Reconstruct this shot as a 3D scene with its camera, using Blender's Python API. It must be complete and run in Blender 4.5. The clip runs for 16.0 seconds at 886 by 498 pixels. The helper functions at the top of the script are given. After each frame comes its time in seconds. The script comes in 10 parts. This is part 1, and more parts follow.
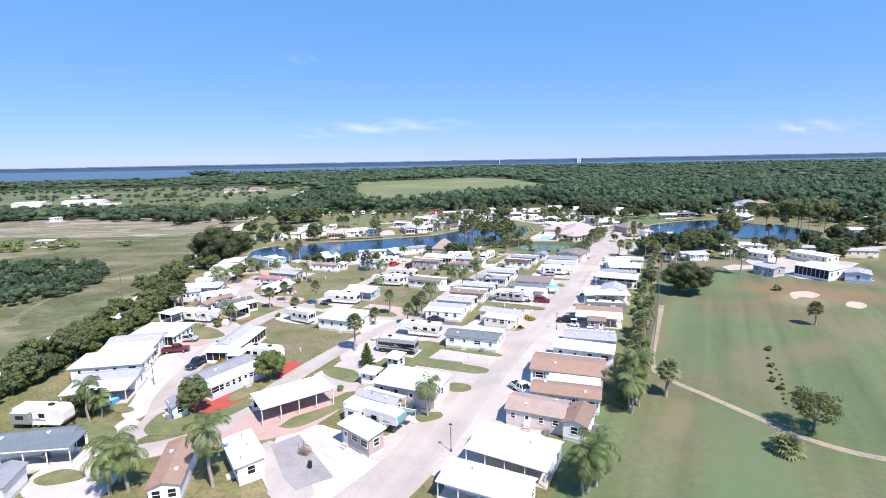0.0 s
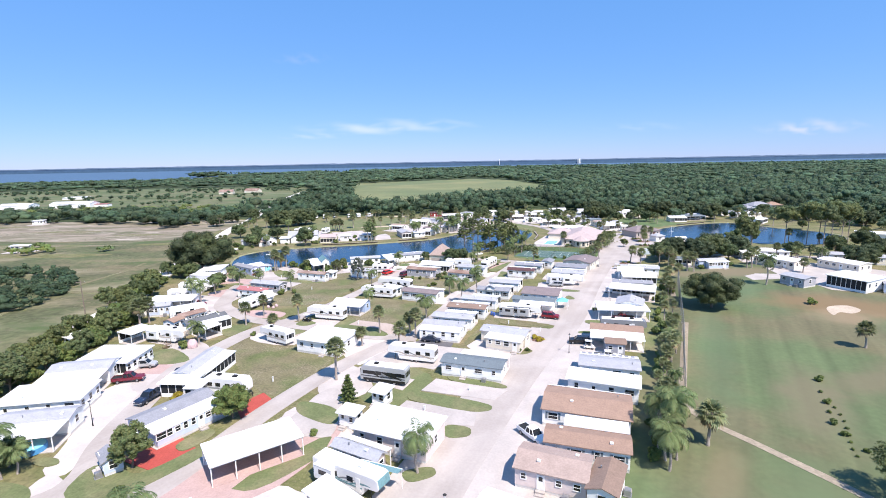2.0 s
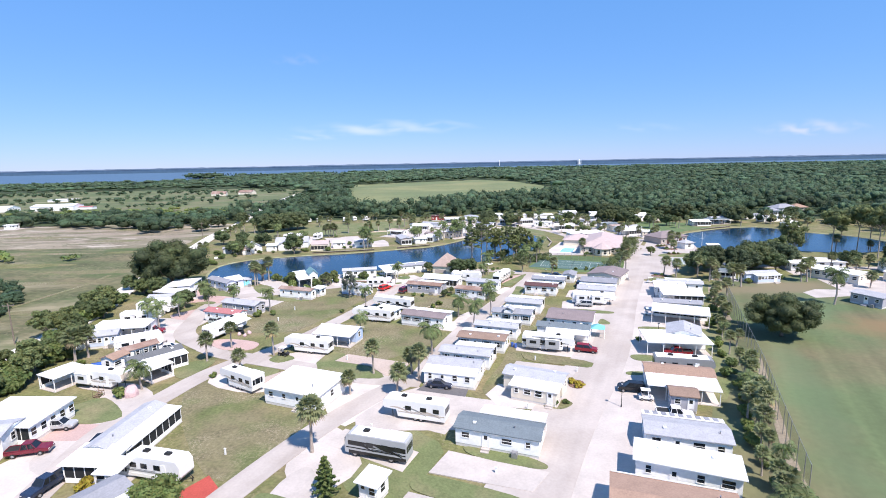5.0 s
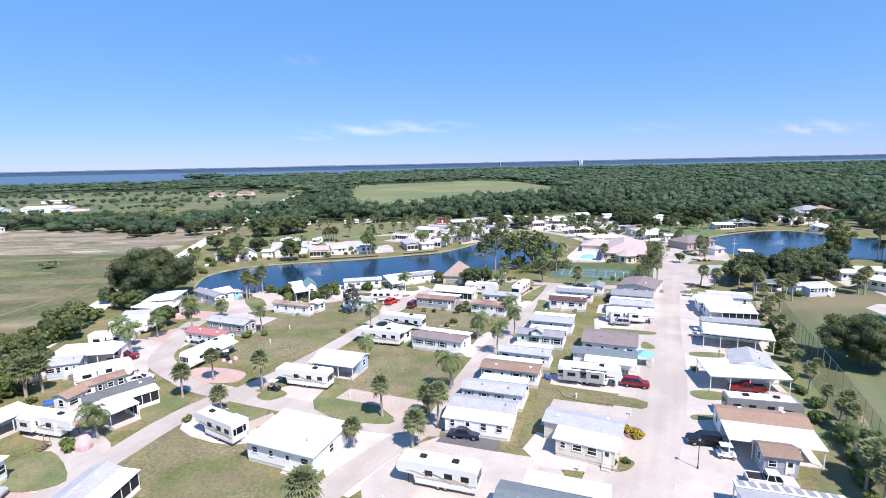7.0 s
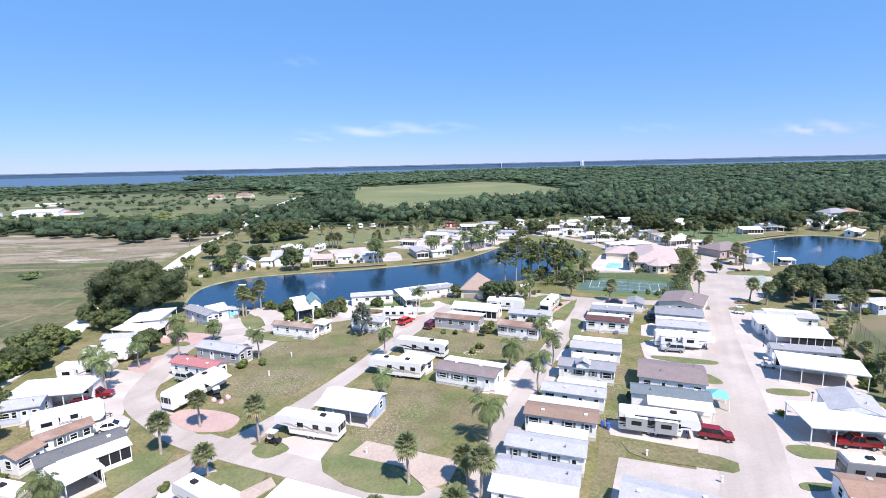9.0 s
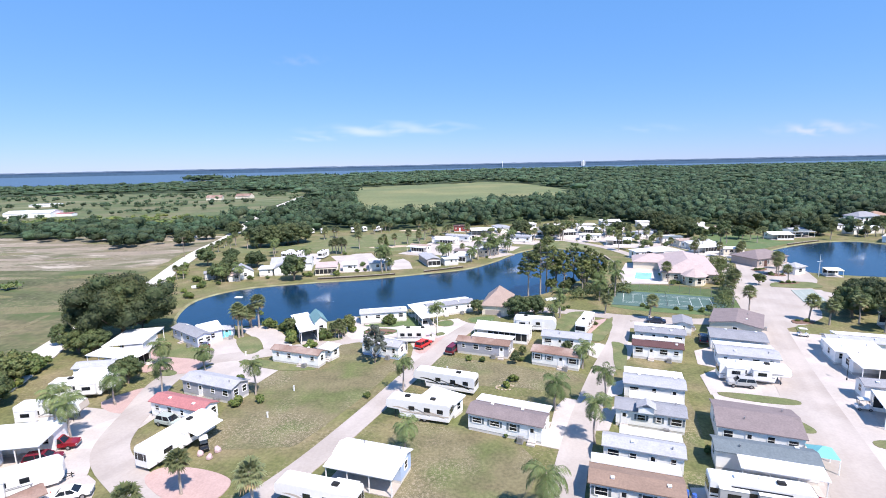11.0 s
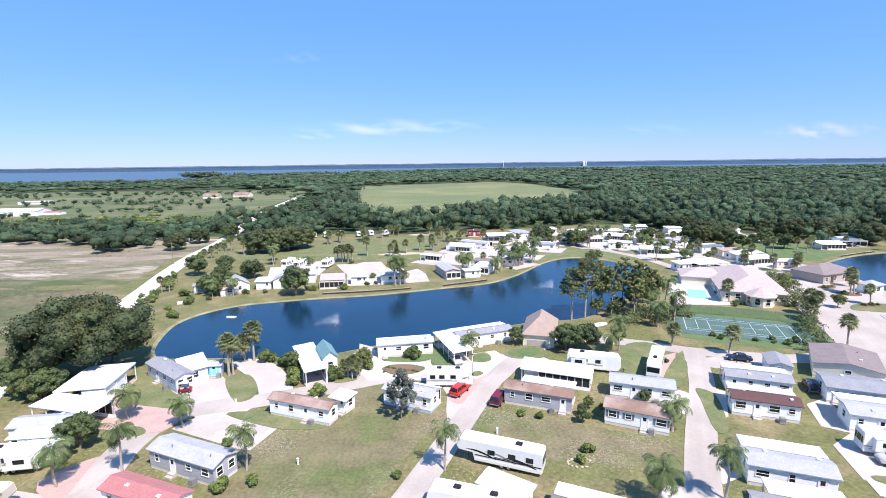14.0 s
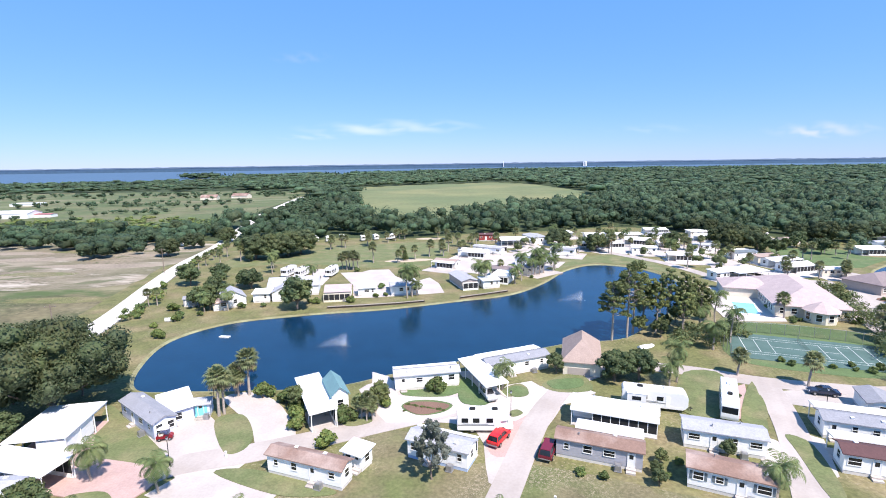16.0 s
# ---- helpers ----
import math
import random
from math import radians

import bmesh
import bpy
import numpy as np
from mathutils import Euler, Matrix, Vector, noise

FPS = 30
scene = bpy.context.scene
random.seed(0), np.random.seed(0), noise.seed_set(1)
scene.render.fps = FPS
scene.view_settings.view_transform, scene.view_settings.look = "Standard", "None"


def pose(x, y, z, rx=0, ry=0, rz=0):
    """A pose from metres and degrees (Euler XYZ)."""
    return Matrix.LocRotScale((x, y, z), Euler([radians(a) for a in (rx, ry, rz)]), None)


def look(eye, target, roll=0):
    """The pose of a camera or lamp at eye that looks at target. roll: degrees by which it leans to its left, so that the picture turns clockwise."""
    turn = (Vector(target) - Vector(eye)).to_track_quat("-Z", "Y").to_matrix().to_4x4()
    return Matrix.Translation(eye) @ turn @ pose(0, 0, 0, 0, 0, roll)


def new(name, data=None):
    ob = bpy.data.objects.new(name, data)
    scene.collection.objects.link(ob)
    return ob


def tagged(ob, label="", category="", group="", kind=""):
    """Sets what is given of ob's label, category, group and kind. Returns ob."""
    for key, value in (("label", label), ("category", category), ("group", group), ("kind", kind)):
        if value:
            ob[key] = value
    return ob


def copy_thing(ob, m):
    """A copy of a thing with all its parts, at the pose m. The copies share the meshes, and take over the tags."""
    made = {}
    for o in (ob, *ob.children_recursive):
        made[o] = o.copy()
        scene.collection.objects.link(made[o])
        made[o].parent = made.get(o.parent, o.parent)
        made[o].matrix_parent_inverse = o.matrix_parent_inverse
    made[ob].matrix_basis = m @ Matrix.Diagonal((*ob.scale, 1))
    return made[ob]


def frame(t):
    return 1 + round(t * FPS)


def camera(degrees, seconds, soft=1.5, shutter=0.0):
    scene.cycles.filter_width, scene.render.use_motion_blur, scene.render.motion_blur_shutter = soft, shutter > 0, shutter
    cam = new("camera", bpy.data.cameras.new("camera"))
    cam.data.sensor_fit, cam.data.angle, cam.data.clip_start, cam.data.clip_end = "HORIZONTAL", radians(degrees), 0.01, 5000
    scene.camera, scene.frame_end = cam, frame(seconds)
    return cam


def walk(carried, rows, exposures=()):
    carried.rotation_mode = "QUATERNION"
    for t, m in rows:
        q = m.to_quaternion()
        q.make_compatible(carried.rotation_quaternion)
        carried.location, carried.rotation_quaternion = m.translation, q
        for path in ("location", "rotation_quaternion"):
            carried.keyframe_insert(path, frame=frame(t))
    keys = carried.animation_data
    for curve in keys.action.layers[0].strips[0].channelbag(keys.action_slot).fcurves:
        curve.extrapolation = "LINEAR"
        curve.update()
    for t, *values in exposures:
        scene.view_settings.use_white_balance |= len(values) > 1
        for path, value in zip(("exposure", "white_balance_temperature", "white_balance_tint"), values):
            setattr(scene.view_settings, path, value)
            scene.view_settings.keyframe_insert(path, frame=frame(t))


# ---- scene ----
cam = camera(84.0, 16.0, soft=0.95)
PATH = [
    (0.0, 0.00, -0.00, 42.00, -10.185, 1.067, -0.000),
    (0.5, 0.32, 3.87, 41.98, -10.163, 1.025, -0.037),
    (1.0, 0.59, 7.75, 41.89, -10.109, 0.994, -0.019),
    (1.5, 0.78, 11.68, 41.74, -10.084, 1.050, 0.005),
    (2.0, 0.92, 15.66, 41.54, -10.071, 1.077, 0.014),
    (2.5, 0.96, 19.72, 41.32, -10.006, 1.047, -0.012),
    (3.0, 0.85, 23.91, 41.09, -9.986, 1.100, 0.006),
    (3.5, 0.54, 28.24, 40.87, -9.973, 1.138, -0.000),
    (4.0, 0.04, 32.64, 40.69, -9.972, 1.136, -0.076),
    (6.5, -3.86, 54.40, 40.02, -9.847, 1.159, -0.048),
    (7.0, -4.90, 58.64, 39.98, -9.865, 1.183, 0.015),
    (7.5, -6.11, 62.79, 40.00, -9.807, 1.274, 0.006),
    (8.0, -7.42, 66.90, 40.10, -9.814, 1.352, -0.023),
    (8.5, -8.79, 70.96, 40.20, -9.797, 1.363, -0.018),
    (9.0, -10.17, 74.95, 40.31, -9.741, 1.307, 0.030),
    (11.5, -16.78, 94.64, 40.93, -9.786, 1.132, 0.017),
    (12.0, -18.09, 98.53, 41.02, -9.829, 0.962, 0.005),
    (12.5, -19.42, 102.38, 41.09, -9.854, 0.843, 0.015),
    (13.0, -20.74, 106.20, 41.14, -9.864, 0.767, 0.011),
    (13.5, -22.02, 110.01, 41.13, -9.884, 0.719, 0.013),
    (14.0, -23.30, 113.87, 41.08, -9.878, 0.726, 0.015),
    (14.5, -24.58, 117.78, 41.00, -9.870, 0.735, -0.008),
    (15.0, -25.90, 121.75, 40.91, -9.878, 0.725, -0.016),
    (15.5, -27.23, 125.78, 40.85, -9.933, 0.720, -0.067),
    (16.0, -28.60, 129.92, 40.86, -9.837, 0.806, -0.050),
]
EXPOSURE, KELVIN, TINT = 0.55, 6650, 16
walk(cam, [(t, pose(x, y, z, 90 + pitch, roll, yaw)) for t, x, y, z, pitch, roll, yaw in PATH], [(0.0, EXPOSURE - 0.02, KELVIN, TINT), (8.0, EXPOSURE - 0.04, KELVIN, TINT), (13.0, EXPOSURE + 0.06, KELVIN, TINT), (16.0, EXPOSURE + 0.11, KELVIN, TINT)])

# ---- daylight ----
SUN_AZ, SUN_EL = 144.0, 56.0
world = bpy.data.worlds.new("world")
scene.world = world
world.use_nodes = True
wn = world.node_tree.nodes
sky = wn.new("ShaderNodeTexSky")
sky.sky_type, sky.sun_disc = "NISHITA", False
sky.sun_elevation, sky.sun_rotation = radians(SUN_EL), radians(SUN_AZ)
sky.air_density, sky.dust_density, sky.ozone_density, sky.altitude = 1.0, 0.0, 4.0, 40
tone = wn.new("ShaderNodeMix")
tone.data_type, tone.inputs["Factor"].default_value, tone.inputs["B"].default_value = "RGBA", 0.6, (0.85, 3.3, 8.3, 1)
world.node_tree.links.new(sky.outputs[0], tone.inputs["A"])
world.node_tree.links.new(tone.outputs["Result"], wn["Background"].inputs[0])
wn["Background"].inputs[1].default_value = 0.096
sun = new("sun", bpy.data.lights.new("sun", "SUN"))
sun.data.energy, sun.data.angle, sun.data.color = 5.0, radians(0.53), (1.0, 0.95, 0.88)
sun_way = Vector((math.sin(radians(SUN_AZ)) * math.cos(radians(SUN_EL)), math.cos(radians(SUN_AZ)) * math.cos(radians(SUN_EL)), math.sin(radians(SUN_EL))))
sun.matrix_world = look(sun_way * 300, (0, 0, 0))

# ---- materials ----
def mat(name, col, rough=0.8, var=0.12, big=0.15, small=3.0, bump=0.0, metal=0.0, spec=0.4, alt=None, each=0.0, alt_scale=0.06, alt_edge=(0.42, 0.6)):
    """A surface with colour varied at two scales, an optional second colour in patches, bump, and a shade of its own for each object."""
    m = bpy.data.materials.new(name)
    m.use_nodes = True
    n, l = m.node_tree.nodes, m.node_tree.links
    b = n["Principled BSDF"]
    b.inputs["Roughness"].default_value = rough
    b.inputs["Metallic"].default_value = metal
    b.inputs["Specular IOR Level"].default_value = spec
    geo = n.new("ShaderNodeNewGeometry")

    def tex(scale, detail=4.0):
        t = n.new("ShaderNodeTexNoise")
        t.inputs["Scale"].default_value, t.inputs["Detail"].default_value = scale, detail
        l.new(geo.outputs["Position"], t.inputs["Vector"])
        return t

    def math_node(op, a, c):
        k = n.new("ShaderNodeMath")
        k.operation = op
        for i, v in enumerate((a, c)):
            if isinstance(v, (int, float)):
                k.inputs[i].default_value = v
            else:
                l.new(v, k.inputs[i])
        return k.outputs[0]

    t1, t2 = tex(big), tex(small, 6.0)
    rgb = n.new("ShaderNodeRGB")
    rgb.outputs[0].default_value = (*col, 1)
    colour = rgb.outputs[0]
    if alt:
        t3 = tex(alt_scale, 7.0)
        ramp = n.new("ShaderNodeMapRange")
        ramp.inputs["From Min"].default_value, ramp.inputs["From Max"].default_value = alt_edge
        l.new(t3.outputs[0], ramp.inputs["Value"])
        mix = n.new("ShaderNodeMix")
        mix.data_type = "RGBA"
        l.new(ramp.outputs[0], mix.inputs["Factor"])
        l.new(colour, mix.inputs["A"])
        mix.inputs["B"].default_value = (*alt, 1)
        colour = mix.outputs["Result"]
    shade = math_node("ADD", math_node("MULTIPLY", t1.outputs[0], var * 3), math_node("MULTIPLY", t2.outputs[0], var * 4.5))
    shade = math_node("MAXIMUM", math_node("ADD", shade, 1 - 3.75 * var), 0.15)
    if each:
        info = n.new("ShaderNodeObjectInfo")
        shade = math_node("MULTIPLY", shade, math_node("ADD", math_node("MULTIPLY", info.outputs["Random"], each * 2), 1 - each))
    hsv = n.new("ShaderNodeHueSaturation")
    l.new(colour, hsv.inputs["Color"])
    l.new(shade, hsv.inputs["Value"])
    l.new(hsv.outputs[0], b.inputs["Base Color"])
    if bump:
        bp = n.new("ShaderNodeBump")
        bp.inputs["Strength"].default_value, bp.inputs["Distance"].default_value = bump, 0.08
        l.new(t2.outputs[0], bp.inputs["Height"])
        l.new(bp.outputs[0], b.inputs["Normal"])
    return m


def ribbed(name, col, pitch, axis="X", depth=0.3, **kw):
    """A surface with straight seams every pitch metres along one axis of its object."""
    m = mat(name, col, **kw)
    n, l = m.node_tree.nodes, m.node_tree.links
    b = n["Principled BSDF"]
    tc = n.new("ShaderNodeTexCoord")
    w = n.new("ShaderNodeTexWave")
    w.wave_type, w.bands_direction, w.wave_profile = "BANDS", axis, "SAW"
    w.inputs["Scale"].default_value = 0.314 / pitch
    l.new(tc.outputs["Object"], w.inputs["Vector"])
    bp = n.new("ShaderNodeBump")
    bp.inputs["Strength"].default_value, bp.inputs["Distance"].default_value = depth, 0.03
    l.new(w.outputs[1], bp.inputs["Height"])
    l.new(bp.outputs[0], b.inputs["Normal"])
    return m


def foliage_mat(name, col, var=0.22, alt=None, through_light=0.28):
    m = mat(name, col, rough=0.6, var=var, big=0.14, small=1.2, spec=0.2, each=0.18, alt=alt or (col[0] * 1.5, col[1] * 1.35, col[2] * 1.1), alt_scale=0.09, alt_edge=(0.4, 0.65))
    n, l = m.node_tree.nodes, m.node_tree.links
    geo = n.new("ShaderNodeNewGeometry")
    hsv = next(k for k in n if k.type == "HUE_SAT")
    k = n.new("ShaderNodeMapRange")
    k.inputs["To Min"].default_value, k.inputs["To Max"].default_value = 0.46, 0.52
    l.new(geo.outputs["Random Per Island"], k.inputs["Value"])
    l.new(k.outputs[0], hsv.inputs["Hue"])
    tl, mx = n.new("ShaderNodeBsdfTranslucent"), n.new("ShaderNodeMixShader")
    mx.inputs[0].default_value = through_light
    l.new(hsv.outputs[0], tl.inputs["Color"])
    l.new(n["Principled BSDF"].outputs[0], mx.inputs[1])
    l.new(tl.outputs[0], mx.inputs[2])
    l.new(mx.outputs[0], n["Material Output"].inputs[0])
    return m


def streaks(m, turn, across, along, col, edge=(0.5, 0.62)):
    """A second colour in long ragged streaks along one way."""
    n, l = m.node_tree.nodes, m.node_tree.links
    geo, mp, rot, t, k, mix = (n.new("ShaderNode" + s) for s in ("NewGeometry", "Mapping", "Mapping", "TexNoise", "MapRange", "Mix"))
    rot.inputs["Rotation"].default_value, mp.inputs["Scale"].default_value = (0, 0, radians(turn)), (across, along, 1)
    l.new(geo.outputs["Position"], rot.inputs["Vector"])
    l.new(rot.outputs[0], mp.inputs["Vector"])
    l.new(mp.outputs[0], t.inputs["Vector"])
    t.inputs["Scale"].default_value, t.inputs["Detail"].default_value, t.inputs["Roughness"].default_value = 1.0, 9.0, 0.62
    k.inputs["From Min"].default_value, k.inputs["From Max"].default_value = edge
    mix.data_type = "RGBA"
    b = n["Principled BSDF"].inputs["Base Color"]
    old = b.links[0].from_socket
    l.new(t.outputs[0], k.inputs["Value"])
    l.new(k.outputs[0], mix.inputs["Factor"])
    l.new(old, mix.inputs["A"])
    mix.inputs["B"].default_value = (*col, 1)
    l.new(mix.outputs["Result"], b)


def mown(m, turn, across, along, amount):
    """Soft mowing and traffic streaks along one way."""
    n, l = m.node_tree.nodes, m.node_tree.links
    geo, mp, rot, t, k, mul = (n.new("ShaderNode" + s) for s in ("NewGeometry", "Mapping", "Mapping", "TexNoise", "MapRange", "Math"))
    rot.inputs["Rotation"].default_value, mp.inputs["Scale"].default_value = (0, 0, radians(turn)), (across, along, 1)
    l.new(geo.outputs["Position"], rot.inputs["Vector"])
    l.new(rot.outputs[0], mp.inputs["Vector"])
    l.new(mp.outputs[0], t.inputs["Vector"])
    t.inputs["Scale"].default_value, t.inputs["Detail"].default_value = 1.0, 3.0
    k.inputs["From Min"].default_value, k.inputs["From Max"].default_value = 0.3, 0.7
    k.inputs["To Min"].default_value, k.inputs["To Max"].default_value = 1 - amount, 1 + amount
    mul.operation = "MULTIPLY"
    hsv = next(q for q in n if q.type == "HUE_SAT")
    old = hsv.inputs["Value"].links[0].from_socket
    l.new(t.outputs[0], k.inputs["Value"])
    l.new(old, mul.inputs[0])
    l.new(k.outputs[0], mul.inputs[1])
    l.new(mul.outputs[0], hsv.inputs["Value"])


def speckle(m, scale, col, patch=0.07):
    """Pale dead tufts and litter, in patches."""
    n, l = m.node_tree.nodes, m.node_tree.links
    geo, t, u, k, q, mul, mix = (n.new("ShaderNode" + s) for s in ("NewGeometry", "TexNoise", "TexNoise", "MapRange", "MapRange", "Math", "Mix"))
    for node, sc, d in ((t, scale, 5.0), (u, patch, 3.0)):
        node.inputs["Scale"].default_value, node.inputs["Detail"].default_value = sc, d
        l.new(geo.outputs["Position"], node.inputs["Vector"])
    k.inputs["From Min"].default_value, k.inputs["From Max"].default_value = 0.54, 0.66
    q.inputs["From Min"].default_value, q.inputs["From Max"].default_value = 0.45, 0.6
    l.new(t.outputs[0], k.inputs["Value"])
    l.new(u.outputs[0], q.inputs["Value"])
    mul.operation, mix.data_type = "MULTIPLY", "RGBA"
    l.new(k.outputs[0], mul.inputs[0])
    l.new(q.outputs[0], mul.inputs[1])
    b = n["Principled BSDF"].inputs["Base Color"]
    old = b.links[0].from_socket
    l.new(mul.outputs[0], mix.inputs["Factor"])
    l.new(old, mix.inputs["A"])
    mix.inputs["B"].default_value = (*col, 1)
    l.new(mix.outputs["Result"], b)


def worn(m, x, y, rx, ry, turn, col, amount=0.8):
    """A soft edged patch of another colour at a place of the ground."""
    n, l = m.node_tree.nodes, m.node_tree.links
    geo, mp, ln, t, ad, k, mix = (n.new("ShaderNode" + s) for s in ("NewGeometry", "Mapping", "VectorMath", "TexNoise", "Math", "MapRange", "Mix"))
    mp.vector_type, ln.operation, ad.operation, mix.data_type = "TEXTURE", "LENGTH", "ADD", "RGBA"
    mp.inputs["Location"].default_value, mp.inputs["Rotation"].default_value, mp.inputs["Scale"].default_value = (x, y, 0), (0, 0, radians(turn)), (rx, ry, 100)
    l.new(geo.outputs["Position"], mp.inputs["Vector"])
    l.new(mp.outputs[0], ln.inputs[0])
    t.inputs["Scale"].default_value, t.inputs["Detail"].default_value = 0.12, 5.0
    l.new(geo.outputs["Position"], t.inputs["Vector"])
    l.new(ln.outputs["Value"], ad.inputs[0])
    l.new(t.outputs[0], ad.inputs[1])
    k.interpolation_type = "SMOOTHSTEP"
    k.inputs["From Min"].default_value, k.inputs["From Max"].default_value = 0.75, 1.6
    k.inputs["To Min"].default_value, k.inputs["To Max"].default_value = amount, 0.0
    l.new(ad.outputs[0], k.inputs["Value"])
    b = n["Principled BSDF"].inputs["Base Color"]
    old = b.links[0].from_socket
    l.new(k.outputs[0], mix.inputs["Factor"])
    l.new(old, mix.inputs["A"])
    mix.inputs["B"].default_value = (*col, 1)
    l.new(mix.outputs["Result"], b)


def crown_relief(m):
    """Leafy relief and a shade of its own for each crown of the joined woods."""
    n, l = m.node_tree.nodes, m.node_tree.links
    geo, t, bp = n.new("ShaderNodeNewGeometry"), n.new("ShaderNodeTexNoise"), n.new("ShaderNodeBump")
    t.inputs["Scale"].default_value, t.inputs["Detail"].default_value, t.inputs["Roughness"].default_value = 0.8, 8.0, 0.7
    l.new(geo.outputs["Position"], t.inputs["Vector"])
    bp.inputs["Strength"].default_value, bp.inputs["Distance"].default_value = 0.8, 1.3
    l.new(t.outputs[0], bp.inputs["Height"])
    l.new(bp.outputs[0], n["Principled BSDF"].inputs["Normal"])
    hsv = next(k for k in n if k.type == "HUE_SAT")
    old = hsv.inputs["Value"].links[0].from_socket
    k, mul = n.new("ShaderNodeMapRange"), n.new("ShaderNodeMath")
    k.inputs["To Min"].default_value, k.inputs["To Max"].default_value = 0.72, 1.2
    mul.operation = "MULTIPLY"
    l.new(geo.outputs["Random Per Island"], k.inputs["Value"])
    l.new(old, mul.inputs[0])
    l.new(k.outputs[0], mul.inputs[1])
    # stands of lighter and darker trees
    u, q, both = n.new("ShaderNodeTexNoise"), n.new("ShaderNodeMapRange"), n.new("ShaderNodeMath")
    u.inputs["Scale"].default_value, u.inputs["Detail"].default_value = 0.016, 4.0
    l.new(geo.outputs["Position"], u.inputs["Vector"])
    q.inputs["From Min"].default_value, q.inputs["From Max"].default_value = 0.34, 0.68
    q.inputs["To Min"].default_value, q.inputs["To Max"].default_value = 0.68, 1.4
    l.new(u.outputs[0], q.inputs["Value"])
    both.operation = "MULTIPLY"
    l.new(mul.outputs[0], both.inputs[0])
    l.new(q.outputs[0], both.inputs[1])
    l.new(both.outputs[0], hsv.inputs["Value"])


M = {}
M["grass"] = mat("grass", (0.133, 0.138, 0.0516), rough=0.95, var=0.3, big=0.25, small=1.6, bump=0.4, alt=(0.215, 0.176, 0.0946), alt_scale=0.11, alt_edge=(0.45, 0.68))
M["lawn"] = mat("lawn", (0.13, 0.155, 0.064), rough=0.95, var=0.2, big=0.4, small=3.0, bump=0.4, alt=(0.212, 0.192, 0.102), alt_scale=0.17, alt_edge=(0.45, 0.72))
M["lush_lawn"] = mat("lush_lawn", (0.098, 0.15, 0.058), rough=0.95, var=0.2, big=0.4, small=3.0, bump=0.4, alt=(0.15, 0.168, 0.08), alt_scale=0.17, alt_edge=(0.5, 0.75))
M["dry_lot"] = mat("dry_lot", (0.168, 0.148, 0.08), rough=0.95, var=0.26, big=0.3, small=2.0, bump=0.4, alt=(0.12, 0.138, 0.0516), alt_scale=0.13, alt_edge=(0.45, 0.65))
M["fairway"] = mat("fairway", (0.102, 0.137, 0.06), rough=0.95, var=0.1, big=0.05, small=0.9, bump=0.2, alt=(0.142, 0.132, 0.07), alt_scale=0.035, alt_edge=(0.45, 0.62))
mown(M["fairway"], 29, 0.3, 0.012, 0.16)
mown(M["fairway"], 29, 0.09, 0.006, 0.14)
for px, py, rx, ry, turn, col, amount in ((113, 146, 30, 15, -25, (0.205, 0.138, 0.07), 0.9), (104, 138, 12, 8, 10, (0.27, 0.2, 0.12), 0.7), (64, 95, 20, 7, 62, (0.165, 0.142, 0.085), 0.75), (80, 101, 16, 6, 30, (0.17, 0.142, 0.085), 0.7), (38, 75, 10, 3.5, 55, (0.19, 0.162, 0.09), 0.7), (47, 66, 16, 8, 60, (0.15, 0.14, 0.08), 0.5), (60, 118, 44, 5, 64, (0.11, 0.16, 0.08), 0.5), (92, 166, 24, 9, 40, (0.1, 0.155, 0.078), 0.5), (104, 190, 30, 9, 5, (0.19, 0.155, 0.095), 0.9), (40, 58, 30, 9, 65, (0.112, 0.165, 0.075), 0.7)):
    worn(M["fairway"], px, py, rx, ry, turn, col, amount)
speckle(M["dry_lot"], 2.0, (0.27, 0.225, 0.15))
speckle(M["dry_lot"], 5.0, (0.34, 0.29, 0.215))
speckle(M["grass"], 2.4, (0.27, 0.23, 0.14))
M["pasture"] = mat("pasture", (0.096, 0.106, 0.046), rough=0.95, var=0.32, big=0.06, small=0.5, bump=0.4, alt=(0.15, 0.13, 0.07), alt_scale=0.03, alt_edge=(0.45, 0.62))
M["far_field"] = mat("far_field", (0.132, 0.162, 0.071), rough=0.95, var=0.14, big=0.02, small=0.2, alt=(0.205, 0.208, 0.093), alt_scale=0.008, alt_edge=(0.42, 0.65))
M["scrub"] = mat("scrub", (0.15, 0.138, 0.082), rough=0.95, var=0.25, big=0.05, small=0.7, bump=0.3, alt=(0.2, 0.165, 0.115), alt_scale=0.03, alt_edge=(0.42, 0.6))
streaks(M["scrub"], -8, 0.02, 0.06, (0.3, 0.255, 0.19), (0.44, 0.62))
streaks(M["scrub"], 14, 0.03, 0.11, (0.44, 0.385, 0.315), (0.54, 0.66))
streaks(M["scrub"], -20, 0.03, 0.08, (0.12, 0.125, 0.065), (0.56, 0.64))
# very dark green: the shade below the trees is painted into the floor
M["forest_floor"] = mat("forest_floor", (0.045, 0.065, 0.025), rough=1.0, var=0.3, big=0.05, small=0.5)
speckle(M["scrub"], 0.4, (0.09, 0.1, 0.05), 0.03)
speckle(M["pasture"], 0.7, (0.2, 0.175, 0.1), 0.04)
mown(M["pasture"], 115, 0.12, 0.01, 0.16)
streaks(M["pasture"], -6, 0.018, 0.05, (0.25, 0.22, 0.135), (0.5, 0.66))
streaks(M["pasture"], 10, 0.025, 0.06, (0.072, 0.104, 0.034), (0.52, 0.64))
M["sand_road"] = mat("sand_road", (0.602, 0.568, 0.516), rough=0.95, var=0.12, big=0.1, small=1.5, bump=0.2)
